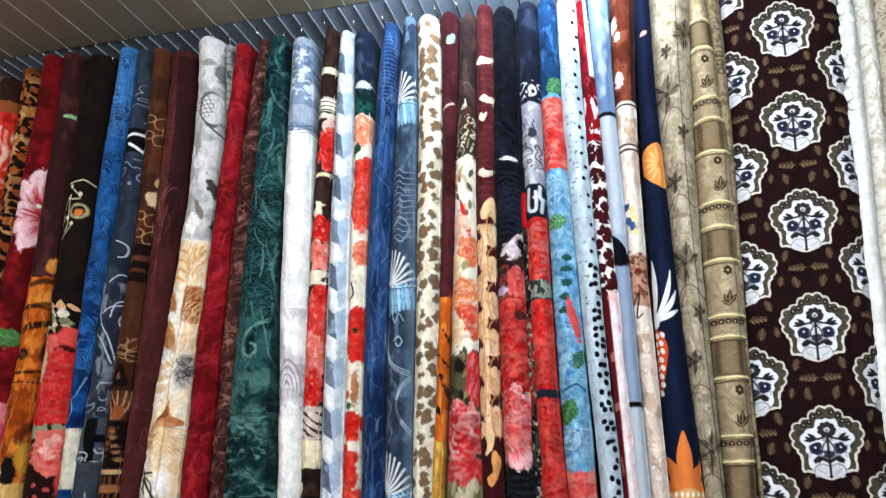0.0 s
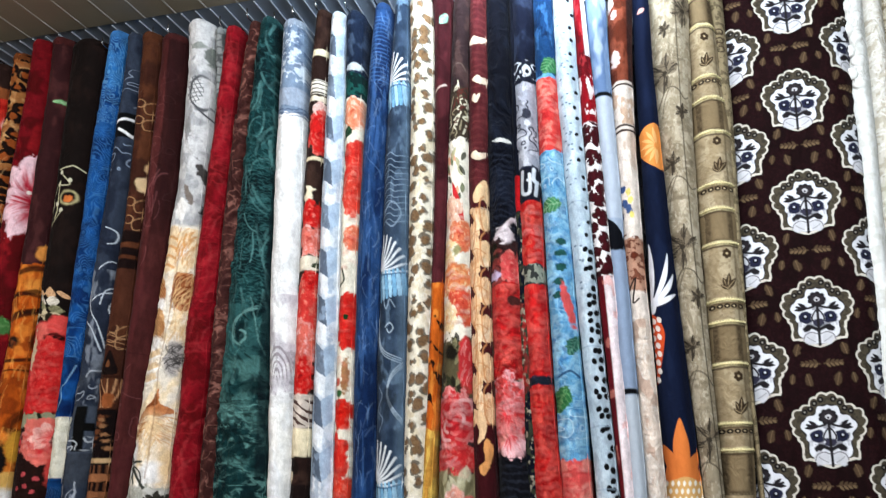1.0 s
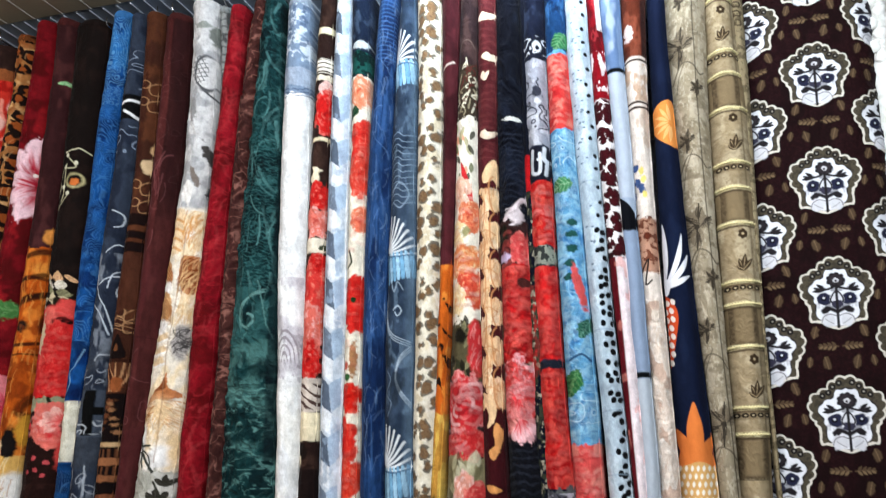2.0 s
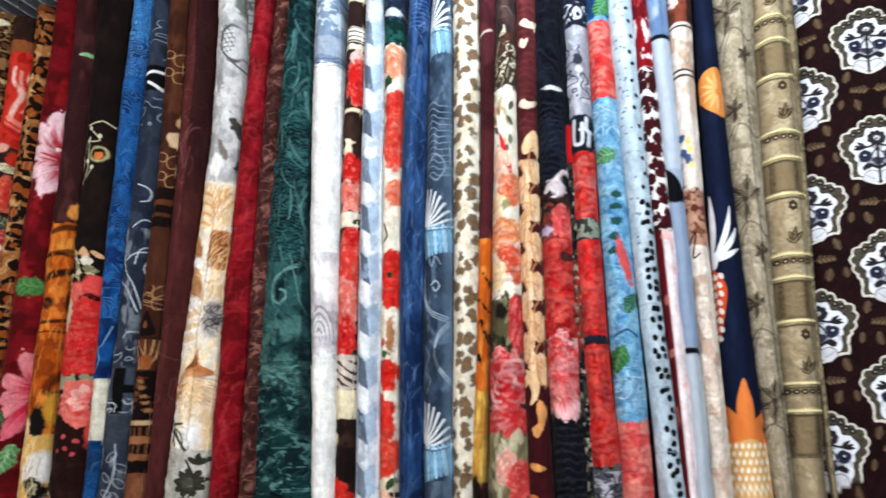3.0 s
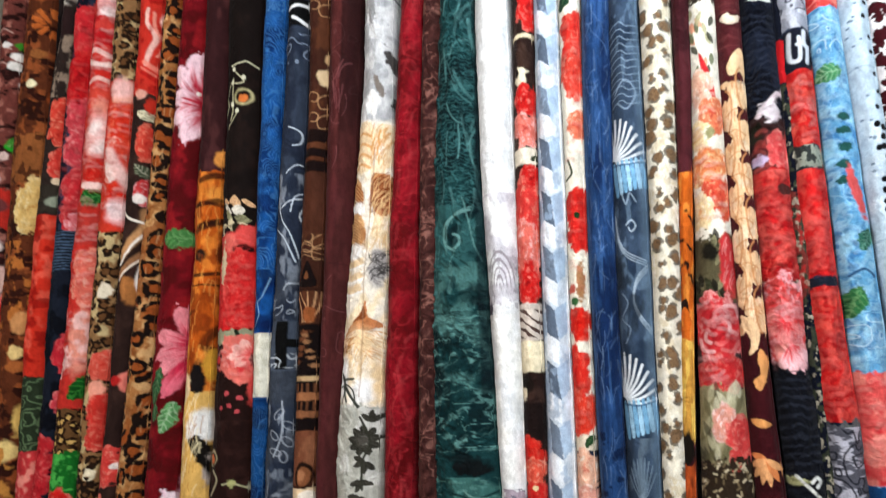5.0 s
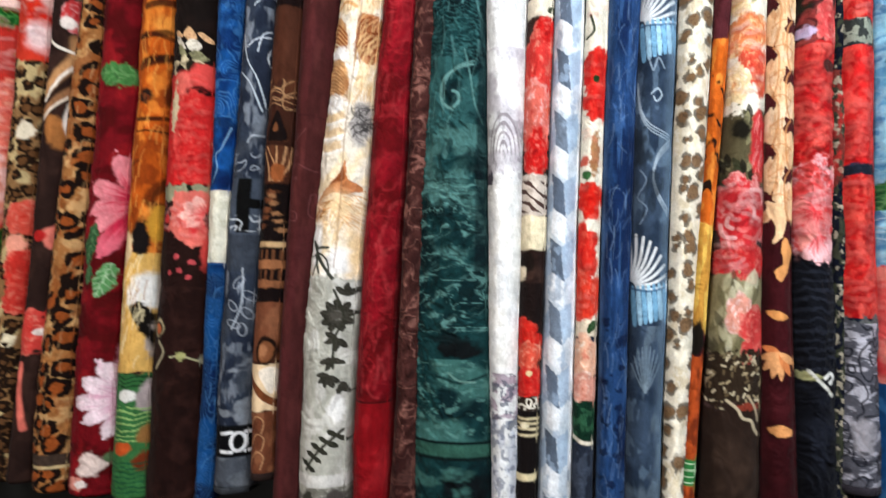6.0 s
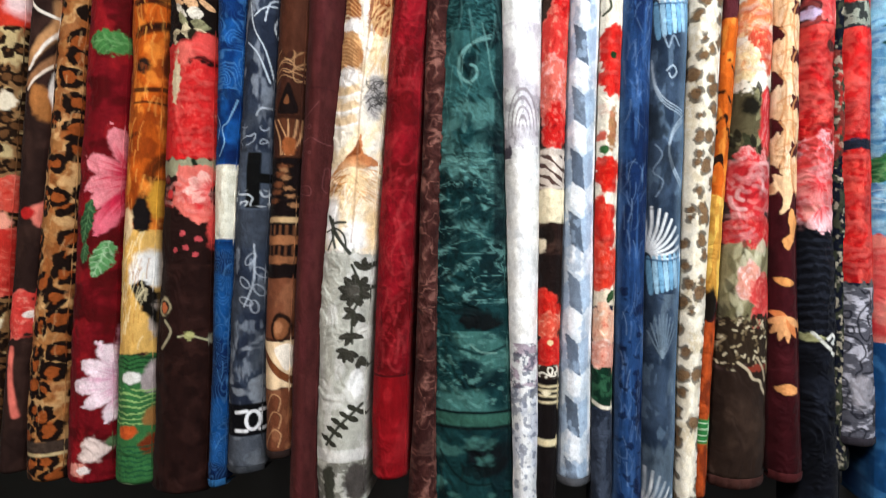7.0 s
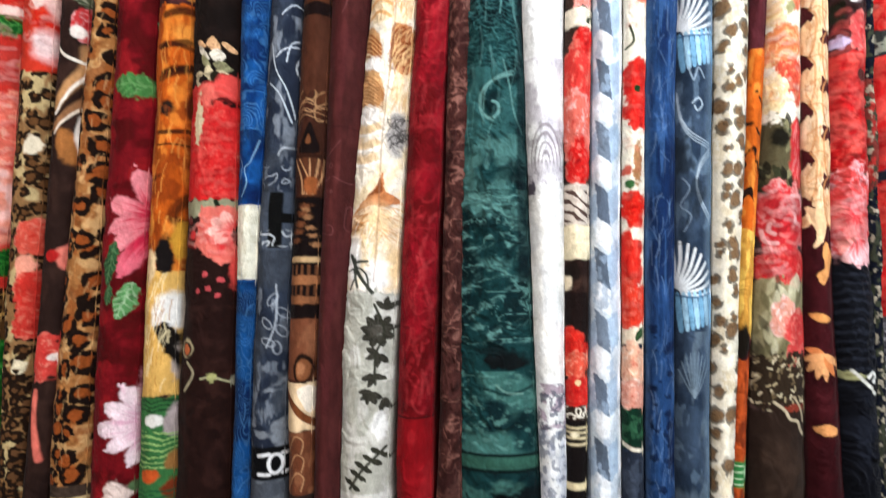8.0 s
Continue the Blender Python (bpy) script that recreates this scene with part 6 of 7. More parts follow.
def dye_30(p):
    p.fill((58,42,44))
    p.vary((82,60,58),.03,.05)
    p.line([(-.03,2.86),(-.012,2.882),(.010,2.886),(.026,2.86)],.0026,(120,104,92),.7)
    pick = random.Random(30)
    p.band(2.800,2.60,(70,58,46),.02)
    for k in range(40):
        x, z, a = pick.uniform(-.038,.038), pick.uniform(2.61,2.80), pick.uniform(0,360)
        p.line([(x,z),(x+.012*math.cos(a),z+.014*math.sin(a)),(x+.004,z+.020)],.0036,((206,198,172),(150,138,112),(96,44,38))[k % 3],.9)
    p.band(2.612,1.86,(238,228,206),.030,.006)
    green, dark, red, coral, gold = (112,120,82), (58,60,40), (206,40,38), (232,104,76), (240,192,126)
    for k in range(26):
        x, z = pick.uniform(-.036,.036), pick.uniform(2.33,2.60)
        p.blade(x,z-.016,x+pick.uniform(-.02,.02),z+.018,.014,(green,(176,170,130),dark,(236,150,118))[k % 4],.9)
    p.blade(-.012,2.44,.028,2.29,.022,(214,44,48))
    p.rose(-.014,2.345,.032,.045,(216,120,96),(238,178,150),(252,232,214))
    p.rose(.016,2.255,.034,.050,(206,60,44),(230,116,80),(250,206,160))
    p.rose(-.022,2.200,.030,.040,(220,150,96),(240,200,146),(252,238,210))
    for k in range(14):
        x, z = pick.uniform(-.04,.04), pick.uniform(1.95,2.24)
        p.blob(x,z,.014,.018,((222,84,56),gold,(248,236,212),(196,52,40),(156,150,104))[k % 5],.5,.3)
    p.rose(-.004,2.105,.050,.052,(204,64,40),(232,128,78),(250,220,160))
    p.rose(.014,2.030,.040,.046,(196,40,34),(222,78,56),(246,180,134))
    p.rose(-.030,1.985,.034,.045,(226,150,90),(244,206,150),(252,240,212))
    p.band(1.915,1.745,(96,88,62),.030,.006)
    for k in range(20):
        x, z = pick.uniform(-.05,.02), pick.uniform(1.74,1.92)
        p.blade(x,z-.018,x+pick.uniform(-.024,.024),z+.020,.017,(dark,(40,36,27),(140,134,98))[k % 3],.9)
    p.blob(-.012,1.872,.024,.026,(34,30,22),.35,.3)
    p.blob(.034,1.830,.022,.090,(216,52,56),.25)
    p.fur(.034,1.83,.012,.07,80,16,(244,140,136),.03,.0026,.7)
    p.rose(-.004,1.660,.060,.085,(180,22,32),(214,46,52),(246,160,156))
    for cx, cz, r in ((.008,1.665,.054),(-.002,1.648,.032)):
        for k in range(6):
            a = math.radians(k*60+pick.uniform(-22,22)+r*900)
            far = pick.uniform(.55,1.0)
            x, z = cx+r*far*math.cos(a), cz+r*far*1.2*math.sin(a)
            c, q = math.cos(a), math.sin(a)
            p.blob(x,z,r*.42,r*.46,(206,42,48),.25,.25)
            p.line([(x-q*r*.42+c*r*.1,z+c*r*.46+q*r*.1),(x+c*r*.34,z+q*r*.40),(x+q*r*.42+c*r*.1,z-c*r*.46+q*r*.1)],.0070,((250,190,188),(238,120,116),(230,86,86))[k % 3],.65)
            p.line([(x-q*r*.3-c*r*.2,z+c*r*.3-q*r*.2),(x-c*r*.28,z-q*r*.3),(x+q*r*.3-c*r*.2,z-c*r*.3-q*r*.2)],.0060,(150,16,26),.6)
    p.rose(.002,1.535,.060,.045,(180,20,30),(210,44,46),(240,124,112))
    p.ruffles(1.74,1.50,34,(250,190,188),(156,14,26),.018,.6)
    p.ruffles(2.36,1.96,40,(252,238,214),(190,60,44),.014,.6)
    p.band(1.500,1.300,(146,136,102),.034,.006)
    for k in range(34):
        x, z = pick.uniform(-.06,.05), pick.uniform(1.30,1.50)
        p.blade(x,z-.024,x+pick.uniform(-.03,.03),z+.024,.018,((184,178,140),(110,104,72),(78,72,52),(202,196,162))[k % 4],.75,0,.003)
    p.rose(.002,1.405,.030,.048,(214,112,100),(232,150,131),(248,210,204))
    p.rose(.044,1.335,.036,.085,(196,36,42),(220,64,62),(240,131,117))
    p.band(1.305,1.175,(56,43,32),.040,.006)
    for k in range(80):
        x, z, a = pick.uniform(-.068,.068), pick.uniform(1.165,1.31), pick.uniform(0,6.3)
        p.line([(x,z),(x+.008*math.cos(a),z+.009*math.sin(a))],.0040,((170,152,118),(120,102,74),(206,190,156))[k % 3],.85)
    p.band(1.178,.6,(52,37,30),.030,.005)
    p.vary((66,49,40),.05,.07,.45,.65,1,1.15,.6)
    p.blob(.034,1.178,.026,.010,(150,60,44),.5)
    p.line([(-.020,1.192),(.006,1.172),(.020,1.150),(.042,1.142),(.052,1.120),(.064,1.104)],.0055,(196,178,146))
    p.line([(.030,1.205),(.050,1.176),(.060,1.140)],.0045,(180,160,130))


hang('blanket', 'cream plush blanket with red roses and a dark brown foot', 3.180, 0.872, (-0.468, -0.503, -0.527, -0.550), (0.062, 0.078, 0.114, 0.147), dye_30, hem=(0.02, (84, 50, 44), 'reddish brown bound edge'))


def dye_31(p):
    p.fill((96,36,40))
    p.rows(4,2.45,.026,(122,58,58),.45,.012,.2)
    p.vary((74,24,30),.04,.06,.5,.68,.7)
    peach, deep, ground = (240,190,142), (206,136,86), (84,28,32)
    for x,z,w in ((.0,2.967,.034),(.012,2.813,.030),(.006,2.533,.030),(-.004,2.745,.016)):
        p.patch([(x-w,z+.004),(x-.3*w,z+.016),(x+.2*w,z+.008),(x+w,z+.014),(x+.5*w,z-.012),(x-.3*w,z-.016)],(236,206,178),1,.0012,.002)
    p.patch([(.030,2.44),(.004,2.425),(-.014,2.385),(-.004,2.36),(.020,2.372),(.034,2.36)],peach,1,.0012,.002)
    p.band(2.345,1.640,peach,.012)
    p.vary((250,212,172),.02,.05,.5,.68,.8,2.345,1.640)
    p.vary(deep,.008,.03,.56,.70,.6,2.345,1.640)
    k = 0
    z = 2.31
    while z > 1.66:
        side = 1 if k % 2 else -1
        h, deepest = p.half, (.05 if side > 0 else .36)
        p.patch([(side*h*1.2,z+.030),(side*h*.62,z+.016),(side*h*(deepest+.16),z+.024),(side*h*(deepest+.14),z+.004),(side*h*deepest,z-.006),(side*h*(deepest+.2),z-.020),(side*h*.7,z-.014),(side*h*1.2,z-.032)],ground,1,.0012,.002)
        p.line([(-side*h*.8,z-.06),(-side*h*.35,z-.02),(-side*h*.25,z+.05),(-side*h*.6,z+.075)],.0036,deep,.8)
        p.line([(-side*h*.6,z-.05),(0,z-.045),(side*h*.7,z-.060)],.0030,deep,.7)
        p.fur(-side*h*.4,z,.012,.03,80,6,deep,.03,.002,.6)
        z -= .062
        k += 1
    p.band(1.636,.6,(76,22,28),.010)
    p.vary((58,14,20),.05,.07,.45,.65,.8,1.627,.6)
    p.patch([(-.03,1.69),(.0,1.675),(.016,1.64),(.006,1.60),(-.016,1.585),(-.008,1.62),(-.018,1.65)],peach,1,.0012,.002)
    p.patch([(.014,1.60),(.030,1.57),(.022,1.52),(.002,1.49),(-.012,1.515),(.008,1.535),(.004,1.57)],(230,150,88),1,.0012,.002)
    p.patch([(-.028,1.416),(-.004,1.418),(.022,1.404),(.010,1.396),(-.014,1.398)],(234,150,84),1,.0012,.001)
    for a in (150,185,215,245,275,310,345):
        c, q = math.cos(math.radians(a)), math.sin(math.radians(a))
        p.blade(-.002,1.315,-.002+.040*c,1.300+.055*q,.020,((228,128,74),(238,160,104))[a%2])
    p.patch([(-.030,1.125),(-.006,1.138),(.020,1.132),(.028,1.116),(.004,1.108),(-.016,1.112)],(234,152,92),1,.0012,.002)


hang('blanket', 'maroon plush blanket with peach acanthus leaves', 3.210, 0.891, (-0.408, -0.429, -0.439, -0.424), (0.058, 0.067, 0.067, 0.088), dye_31, hem=(0.016, (90, 36, 38), 'maroon bound edge'))


def dye_32(p):
    p.fill((14,18,30))
    p.vary((28,34,50),.04,.06)
    p.rows(2.536,2.252,.02,(44,50,66),.6,.012,.3)
    p.blob(0.013, 2.575,.03,.008,(196,196,190),.4)
    p.line([(-0.027, 2.225),(-0.007, 2.253),(0.012, 2.271),(0.038, 2.298),(0.051, 2.287)],.011,(206,186,190))
    p.band(2.233,2.078,(60,36,36),.02)
    p.blob(0.012, 2.251,.025,.03,(210,196,200),.6)
    p.blob(-0.029, 2.186,.014,.03,(40,40,30),.4)
    p.rose(0.026, 2.134,.03,.05,(200,37,42),(226,75,75),(244,141,131),.4)
    p.blob(-0.026, 2.109,.014,.014,(200,180,220),.4)
    p.blob(-0.029, 2.112,.022,.014,(200,180,220),.4)
    p.band(2.082,1.774,(206,31,33),.012)
    p.rows(2.082,1.774,.030,(150,11,18),.6,.016,.3)
    p.vary((238,90,80),.03,.04,.5,.64,.8,2.082,1.774)
    p.vary((160,13,20),.03,.03,.56,.68,.8,2.082,1.774)
    p.crush((236,84,72),(160,10,18),.020,.026,.5,2.082,1.774)
    p.ruffles(2.20,1.78,60,(242,104,96),(150,12,20),.018)
    p.blob(0.030, 2.029,.016,.016,(90,44,40),.5)
    p.band(1.777,1.727,(190,170,150),.014)
    p.blob(-0.041, 1.748,.02,.018,(90,100,70),.5)
    p.rose(-0.006, 1.671,.06,.11,(206,33,43),(232,71,70),(250,190,196),.3)
    p.blob(-0.006, 1.590,.035,.03,(246,141,134),.4)
    p.blob(0.015, 1.554,.026,.026,(246,170,180),.4)
    p.ruffles(1.740,1.580,46,(252,190,190),(196,30,42),.016)
    p.lay(p.span(1.565,.5,.012)*step(-.03,.03,-(p.z-1.565)-p.x*.0),(20,22,30))
    for a, l, w in ((-115,.07,.04),(-92,.075,.045),(-70,.075,.04),(-45,.06,.04)):
        p.petal(0.004, 1.609,l,w,a,(232,80,84),(250,180,184))
    for a, l, w in ((-150,.05,.03),(-30,.05,.03),(-100,.05,.035),(150,.05,.03)):
        p.petal(-0.006, 1.664,l,w*1.4,a,(226,56,62),(244,130,128))
    p.rows(1.539,1.274,.024,(44,48,60),.7,.014,.3)
    p.vary((34,38,50),.05,.06,.45,.65,.8,1.274,.5)
    p.blob(-0.031, 1.262,.03,.01,(170,170,120),.4)
    p.line([(-0.024, 1.274),(-0.003, 1.252),(0.018, 1.230),(0.028, 1.216)],.006,(200,200,190))
    p.line([(0.011, 1.259),(0.023, 1.271),(0.031, 1.260),(0.022, 1.248)],.006,(206,206,200))


hang('blanket', 'black plush blanket with a panel of bright red roses', 3.188, 0.700, (-0.342, -0.354, -0.351, -0.326), (0.079, 0.095, 0.099, 0.099), dye_32, crease=0.0055)


def dye_33(p):
    p.fill((18,22,36))
    p.band(2.457,2.326,(190,22,28),.01)
    p.band(2.018,1.738,(120,50,44),.02)
    p.vary((60,64,50),.012,.02,.5,.6,1,2.326,.6)
    p.vary((160,150,130),.010,.014,.62,.68,.8,2.286,.6)
    p.vary((170,37,36),.02,.03,.56,.64,.8,2.018,1.729)


hang('blanket', 'navy plush blanket with a sliver of red and green', 3.149, 0.900, (-0.286, -0.294, -0.293, -0.283), (0.024, 0.035, 0.048, 0.072), dye_33, back=0.03)


def dye_34(p):
    p.fill((22,28,48))
    p.vary((44,54,78),.03,.05)
    p.band(2.865,2.786,(30,34,50),.003)
    p.scroll(2.865,2.799,.03,.25,(200,204,212))
    p.blob(0.012, 2.828,.014,.018,(216,220,226),.15)
    p.blob(0.014, 2.823,.006,.009,(30,34,48),.2)
    p.band(2.781,2.474,(150,152,164),.006)
    p.vary((190,192,202),.02,.03,.5,.64,.8,2.781,2.474)
    p.scroll(2.716,2.525,.035,.16,(56,58,72),.9)
    p.blob(0.005, 2.662,.016,.02,(60,62,76),.5)
    p.blob(0.009, 2.629,.012,.012,(200,202,210),.4)
    p.band(2.468,2.352,(28,30,44),.003)
    p.line([(-0.018, 2.456),(-0.021, 2.385),(0.004, 2.382),(0.007, 2.443)],.008,(206,210,218))
    p.line([(0.021, 2.462),(0.019, 2.421),(0.038, 2.419)],.008,(206,210,218))
    p.line([(-0.000, 2.423),(0.025, 2.421),(0.022, 2.371)],.007,(206,210,218))
    p.band(2.352,2.138,(214,33,31),.008)
    p.vary((240,90,75),.03,.03,.52,.66,.8,2.352,2.138)
    p.vary((170,15,20),.03,.04,.56,.68,.7,2.352,2.138)
    p.crush((236,84,72),(160,10,18),.020,.026,.5,2.352,2.138)
    p.ruffles(2.345,2.145,30,(250,150,142),(150,12,20),.015)
    p.band(2.138,2.072,(56,60,58),.008)
    p.vary((150,156,140),.012,.014,.54,.62,.8,2.138,2.072)
    p.band(2.072,1.780,(216,33,33),.012)
    p.vary((238,78,70),.025,.03,.52,.66,.8,2.072,1.780)
    p.vary((176,15,21),.03,.05,.56,.68,.8,2.072,1.780)
    p.crush((236,84,72),(160,10,18),.020,.026,.5,2.072,1.780)
    p.ruffles(2.065,1.790,44,(242,104,96),(150,12,20),.015)
    p.band(1.780,1.754,(36,40,54),.006)
    p.band(1.754,1.407,(214,31,30),.010)
    p.vary((240,84,72),.03,.03,.54,.68,.8,1.754,1.407)
    p.vary((170,13,20),.03,.05,.56,.68,.8,1.754,1.407)
    p.crush((236,84,72),(160,10,18),.020,.026,.5,1.754,1.407)
    p.ruffles(1.748,1.415,50,(242,104,96),(150,12,20),.015)
    p.band(1.407,1.327,(96,98,100),.02)
    p.blob(0.020, 1.349,.016,.04,(110,124,90),.4)
    p.band(1.393,.5,(90,90,100),.016)
    p.vary((176,174,186),.03,.012,.5,.64,.9,1.393,.5)
    p.scroll(1.393,0.982,.04,.14,(36,36,46),.9)
    p.blob(0.002, 1.122,.03,.04,(150,146,154),.35)
    p.vary((40,40,50),.05,.02,.58,.68,.8,1.114,.5)


hang('blanket', 'blue black plush blanket with a grey lion panel and red roses', 3.195, 0.990, (-0.251, -0.259, -0.255, -0.240), (0.075, 0.075, 0.076, 0.120), dye_34, hem=(0.012, (60, 56, 64), 'dark bound edge'))


def dye_35(p):
    p.fill((96,160,206))
    p.band(4,2.804,(26,66,114),.006)
    p.vary((16,42,80),.03,.04,.5,.62,.9,4,2.903)
    p.vary((60,112,168),.012,.03,.58,.7,.6,4,2.804)
    p.leaf(0.013, 2.835,.07,.05,60,(60,130,80),(130,180,130))
    p.band(2.789,2.521,(224,65,60),.012)
    p.vary((242,131,114),.03,.04,.5,.64,.8,2.789,2.521)
    p.vary((200,28,33),.03,.03,.56,.68,.7,2.789,2.521)
    p.vary((140,196,228),.03,.03,.5,.64,.8,2.517,1.522)
    p.vary((60,120,180),.02,.03,.56,.66,.8,2.517,1.522)
    p.crush((156,208,238),(58,124,186),.022,.026,.5,2.517,1.522)
    p.crush((246,140,126),(196,36,44),.022,.026,.5,2.789,2.521)
    p.ruffles(2.78,2.53,26,(248,150,138),(190,30,38),.016,.6)
    p.ruffles(2.51,1.54,90,(176,218,240),(44,104,164),.018,.6)
    p.scroll(2.497,2.395,.05,.06,(190,222,240),.7)
    p.leaf(-0.010, 2.332,.07,.05,10,(70,140,90),(160,206,160))
    for x,z in ((0.012, 2.207),(0.009, 2.169),(0.006, 2.122),(-0.002, 2.075),(-0.007, 2.032)):
        p.blob(x,z,.018,.012,(36,86,80),.35)
    p.blob(0.019, 1.999,.014,.07,(226,84,84),.3,ang=10)
    p.leaf(0.027, 1.872,.07,.04,60,(50,110,90),(110,160,140))
    p.line([(-0.025, 1.777),(0.011, 1.793),(0.036, 1.775)],.005,(50,90,130))
    p.leaf(-0.022, 1.708,.09,.06,60,(50,116,66),(120,170,110))
    p.scroll(1.673,1.588,.045,.06,(180,214,236),.7)
    p.band(1.530,1.248,(226,78,75),.014)
    p.vary((242,141,126),.04,.04,.5,.66,.7,1.530,1.248)
    p.vary((206,37,45),.04,.04,.56,.68,.7,1.530,1.248)
    p.ruffles(1.52,1.26,30,(250,160,148),(196,34,44),.018,.6)
    p.band(1.245,.5,(24,74,128),.02)
    p.vary((60,120,176),.04,.05,.5,.65,.8,1.245,.5)


hang('blanket', 'sky blue plush blanket with coral panels and green leaves', 3.197, 0.800, (-0.178, -0.179, -0.167, -0.163), (0.065, 0.082, 0.090, 0.069), dye_35)


def dye_36(p):
    p.fill((176,196,212))
    p.vary((194,212,226),.03,.05,.5,.7)
    p.vary((168,190,206),.02,.03,.58,.72,.6)
    pick = random.Random(36)
    z = 3.12
    while z > .9:
        reach = .25 if z > 2.2 else 1.15
        for j in range(1 if z > 2.2 else 2):
            if j and pick.random() < .35:
                continue
            x = p.half*(.80-reach*j*.45-pick.random()*.34)
            p.blob(x,z+pick.uniform(-.008,.008),.0056+.002*(z<2.2),.0078+.002*(z<2.2),(14,14,20),.12,.15,ang=pick.uniform(-50,20))
        z -= .050 if z > 2.2 else .029
    for k in range(46):
        p.blob(pick.uniform(-.8,.2)*p.half,pick.uniform(2.0,3.1),.0045,.0034,(120,138,156),.2,.3)
    for z in (2.33,1.86,1.62,1.44):
        p.line([(-.04,z),(0,z+.006),(.04,z+.002)],.0030,(140,162,180),.6)


hang('blanket', 'pale ice blue plush blanket with black dots along one edge', 3.199, 0.800, (-0.107, -0.104, -0.079, -0.057), (0.072, 0.071, 0.066, 0.095), dye_36, crease=0.0016)


def dye_37(p):
    p.fill((150,15,30))
    p.vary((110,6,22),.03,.05,.45,.65)
    p.vary((196,56,63),.012,.04,.6,.7,.6)
    p.lay(step(.2,.45,p.x/p.half)*(p.z>2.862),(236,232,236))
    p.band(2.786,2.614,(150,13,28),.004)
    p.vary((238,214,214),.010,.03,.54,.6,1,2.786,2.637)
    p.band(2.610,2.084,(240,232,232),.004)
    p.leopard(2.610,2.084,.036,(74,18,26),(74,18,26),.40)
    p.band(2.103,2.090,(60,16,22),.002)
    p.band(2.084,.6,(238,216,220),.006)
    p.lay((p.z<2.084)*step(-.1,.1,-p.x/p.half-.35),(116,10,28))
    p.vary((244,141,126),.02,.04,.6,.7,.5,2.084,.6)


hang('blanket', 'dark red and white plush blanket with giraffe patches', 3.199, 0.800, (-0.057, -0.040, -0.021, -0.012), (0.032, 0.056, 0.046, 0.006), dye_37, back=0.008)


def dye_38(p):
    p.fill((152,168,192))
    p.band(4,2.700,(116,142,180),.004)
    p.vary((90,116,158),.03,.12,.45,.62,.8,4,2.700)
    p.vary((172,186,206),.03,.09,.5,.7,.6)
    p.band(2.715,2.700,(12,14,20),.001)
    p.band(2.698,2.274,(172,184,202),.001)
    p.patch([(-.040,2.290),(-.014,2.270),(.010,2.245),(.030,2.205),(.034,2.172),(-.040,2.172)],(14,16,24))
    p.band(2.169,1.736,(134,152,180),.004)
    p.band(1.734,1.717,(12,14,20),.001)
    p.band(1.715,.6,(172,182,194),.001)


hang('blanket', 'smooth pale grey blue sheet with black bars', 3.199, 0.800, (0.002, 0.006, 0.014, 0.012), (0.074, 0.057, 0.049, 0.051), dye_38, material=SMOOTH, crease=0.0008)


def dye_39(p):
    p.fill((104,46,30))
    p.vary((140,70,50),.03,.06,.5,.65)
    p.lay(step(.55,.75,p.x/p.half)*(p.z>2.754)*.9,(50,30,28))
    p.blob(-0.034, 3.065,.012,.03,(232,206,196),.5)
    p.blob(-0.021, 3.008,.01,.016,(230,200,190),.5)
    p.blob(-0.019, 2.841,.014,.03,(232,206,196),.5)
    p.band(2.754,.6,(232,214,200),.004)
    p.band(2.745,2.737,(60,40,36),.001)
    p.band(2.595,2.587,(60,40,36),.001)
    p.band(2.577,2.568,(60,40,36),.001)
    p.vary((190,150,120),.02,.04,.5,.62,.8,2.732,2.595)
    p.vary((206,180,160),.02,.06,.5,.65,.8,2.568,2.402)
    for x,z in ((-0.021, 2.372),(-0.018, 2.323),(-0.032, 2.284),(-0.005, 2.303)):
        p.blob(x,z,.010,.014,(70,96,150),.4)
    for x,z in ((-0.004, 2.362),(0.001, 2.332),(0.003, 2.283)):
        p.blob(x,z,.008,.012,(226,206,110),.4)
    p.band(2.206,2.037,(190,140,116),.01)
    p.vary((120,60,40),.012,.012,.54,.62,.9,2.225,2.028)
    p.blob(0.000, 2.149,.012,.012,(110,50,34),.2)
    p.line([(-0.027, 2.038),(-0.003, 2.074),(-0.017, 2.001),(0.002, 2.010)],.004,(40,30,30))
    p.band(1.946,.6,(226,206,188),.02)
    p.vary((196,160,140),.03,.05,.5,.64,.8,1.946,.6)
    p.rose(0.013, 1.822,.03,.06,(206,176,156),(226,204,186),(246,236,224))
    p.rose(-0.006, 1.633,.03,.06,(200,160,140),(224,200,182),(246,234,222))
    p.rose(-0.005, 1.469,.03,.06,(206,170,150),(226,206,190),(246,236,224))


hang('blanket', 'rust brown and cream blanket with pale roses', 3.228, 0.800, (0.099, 0.062, 0.065, 0.058), (0.095, 0.064, 0.057, 0.055), dye_39)


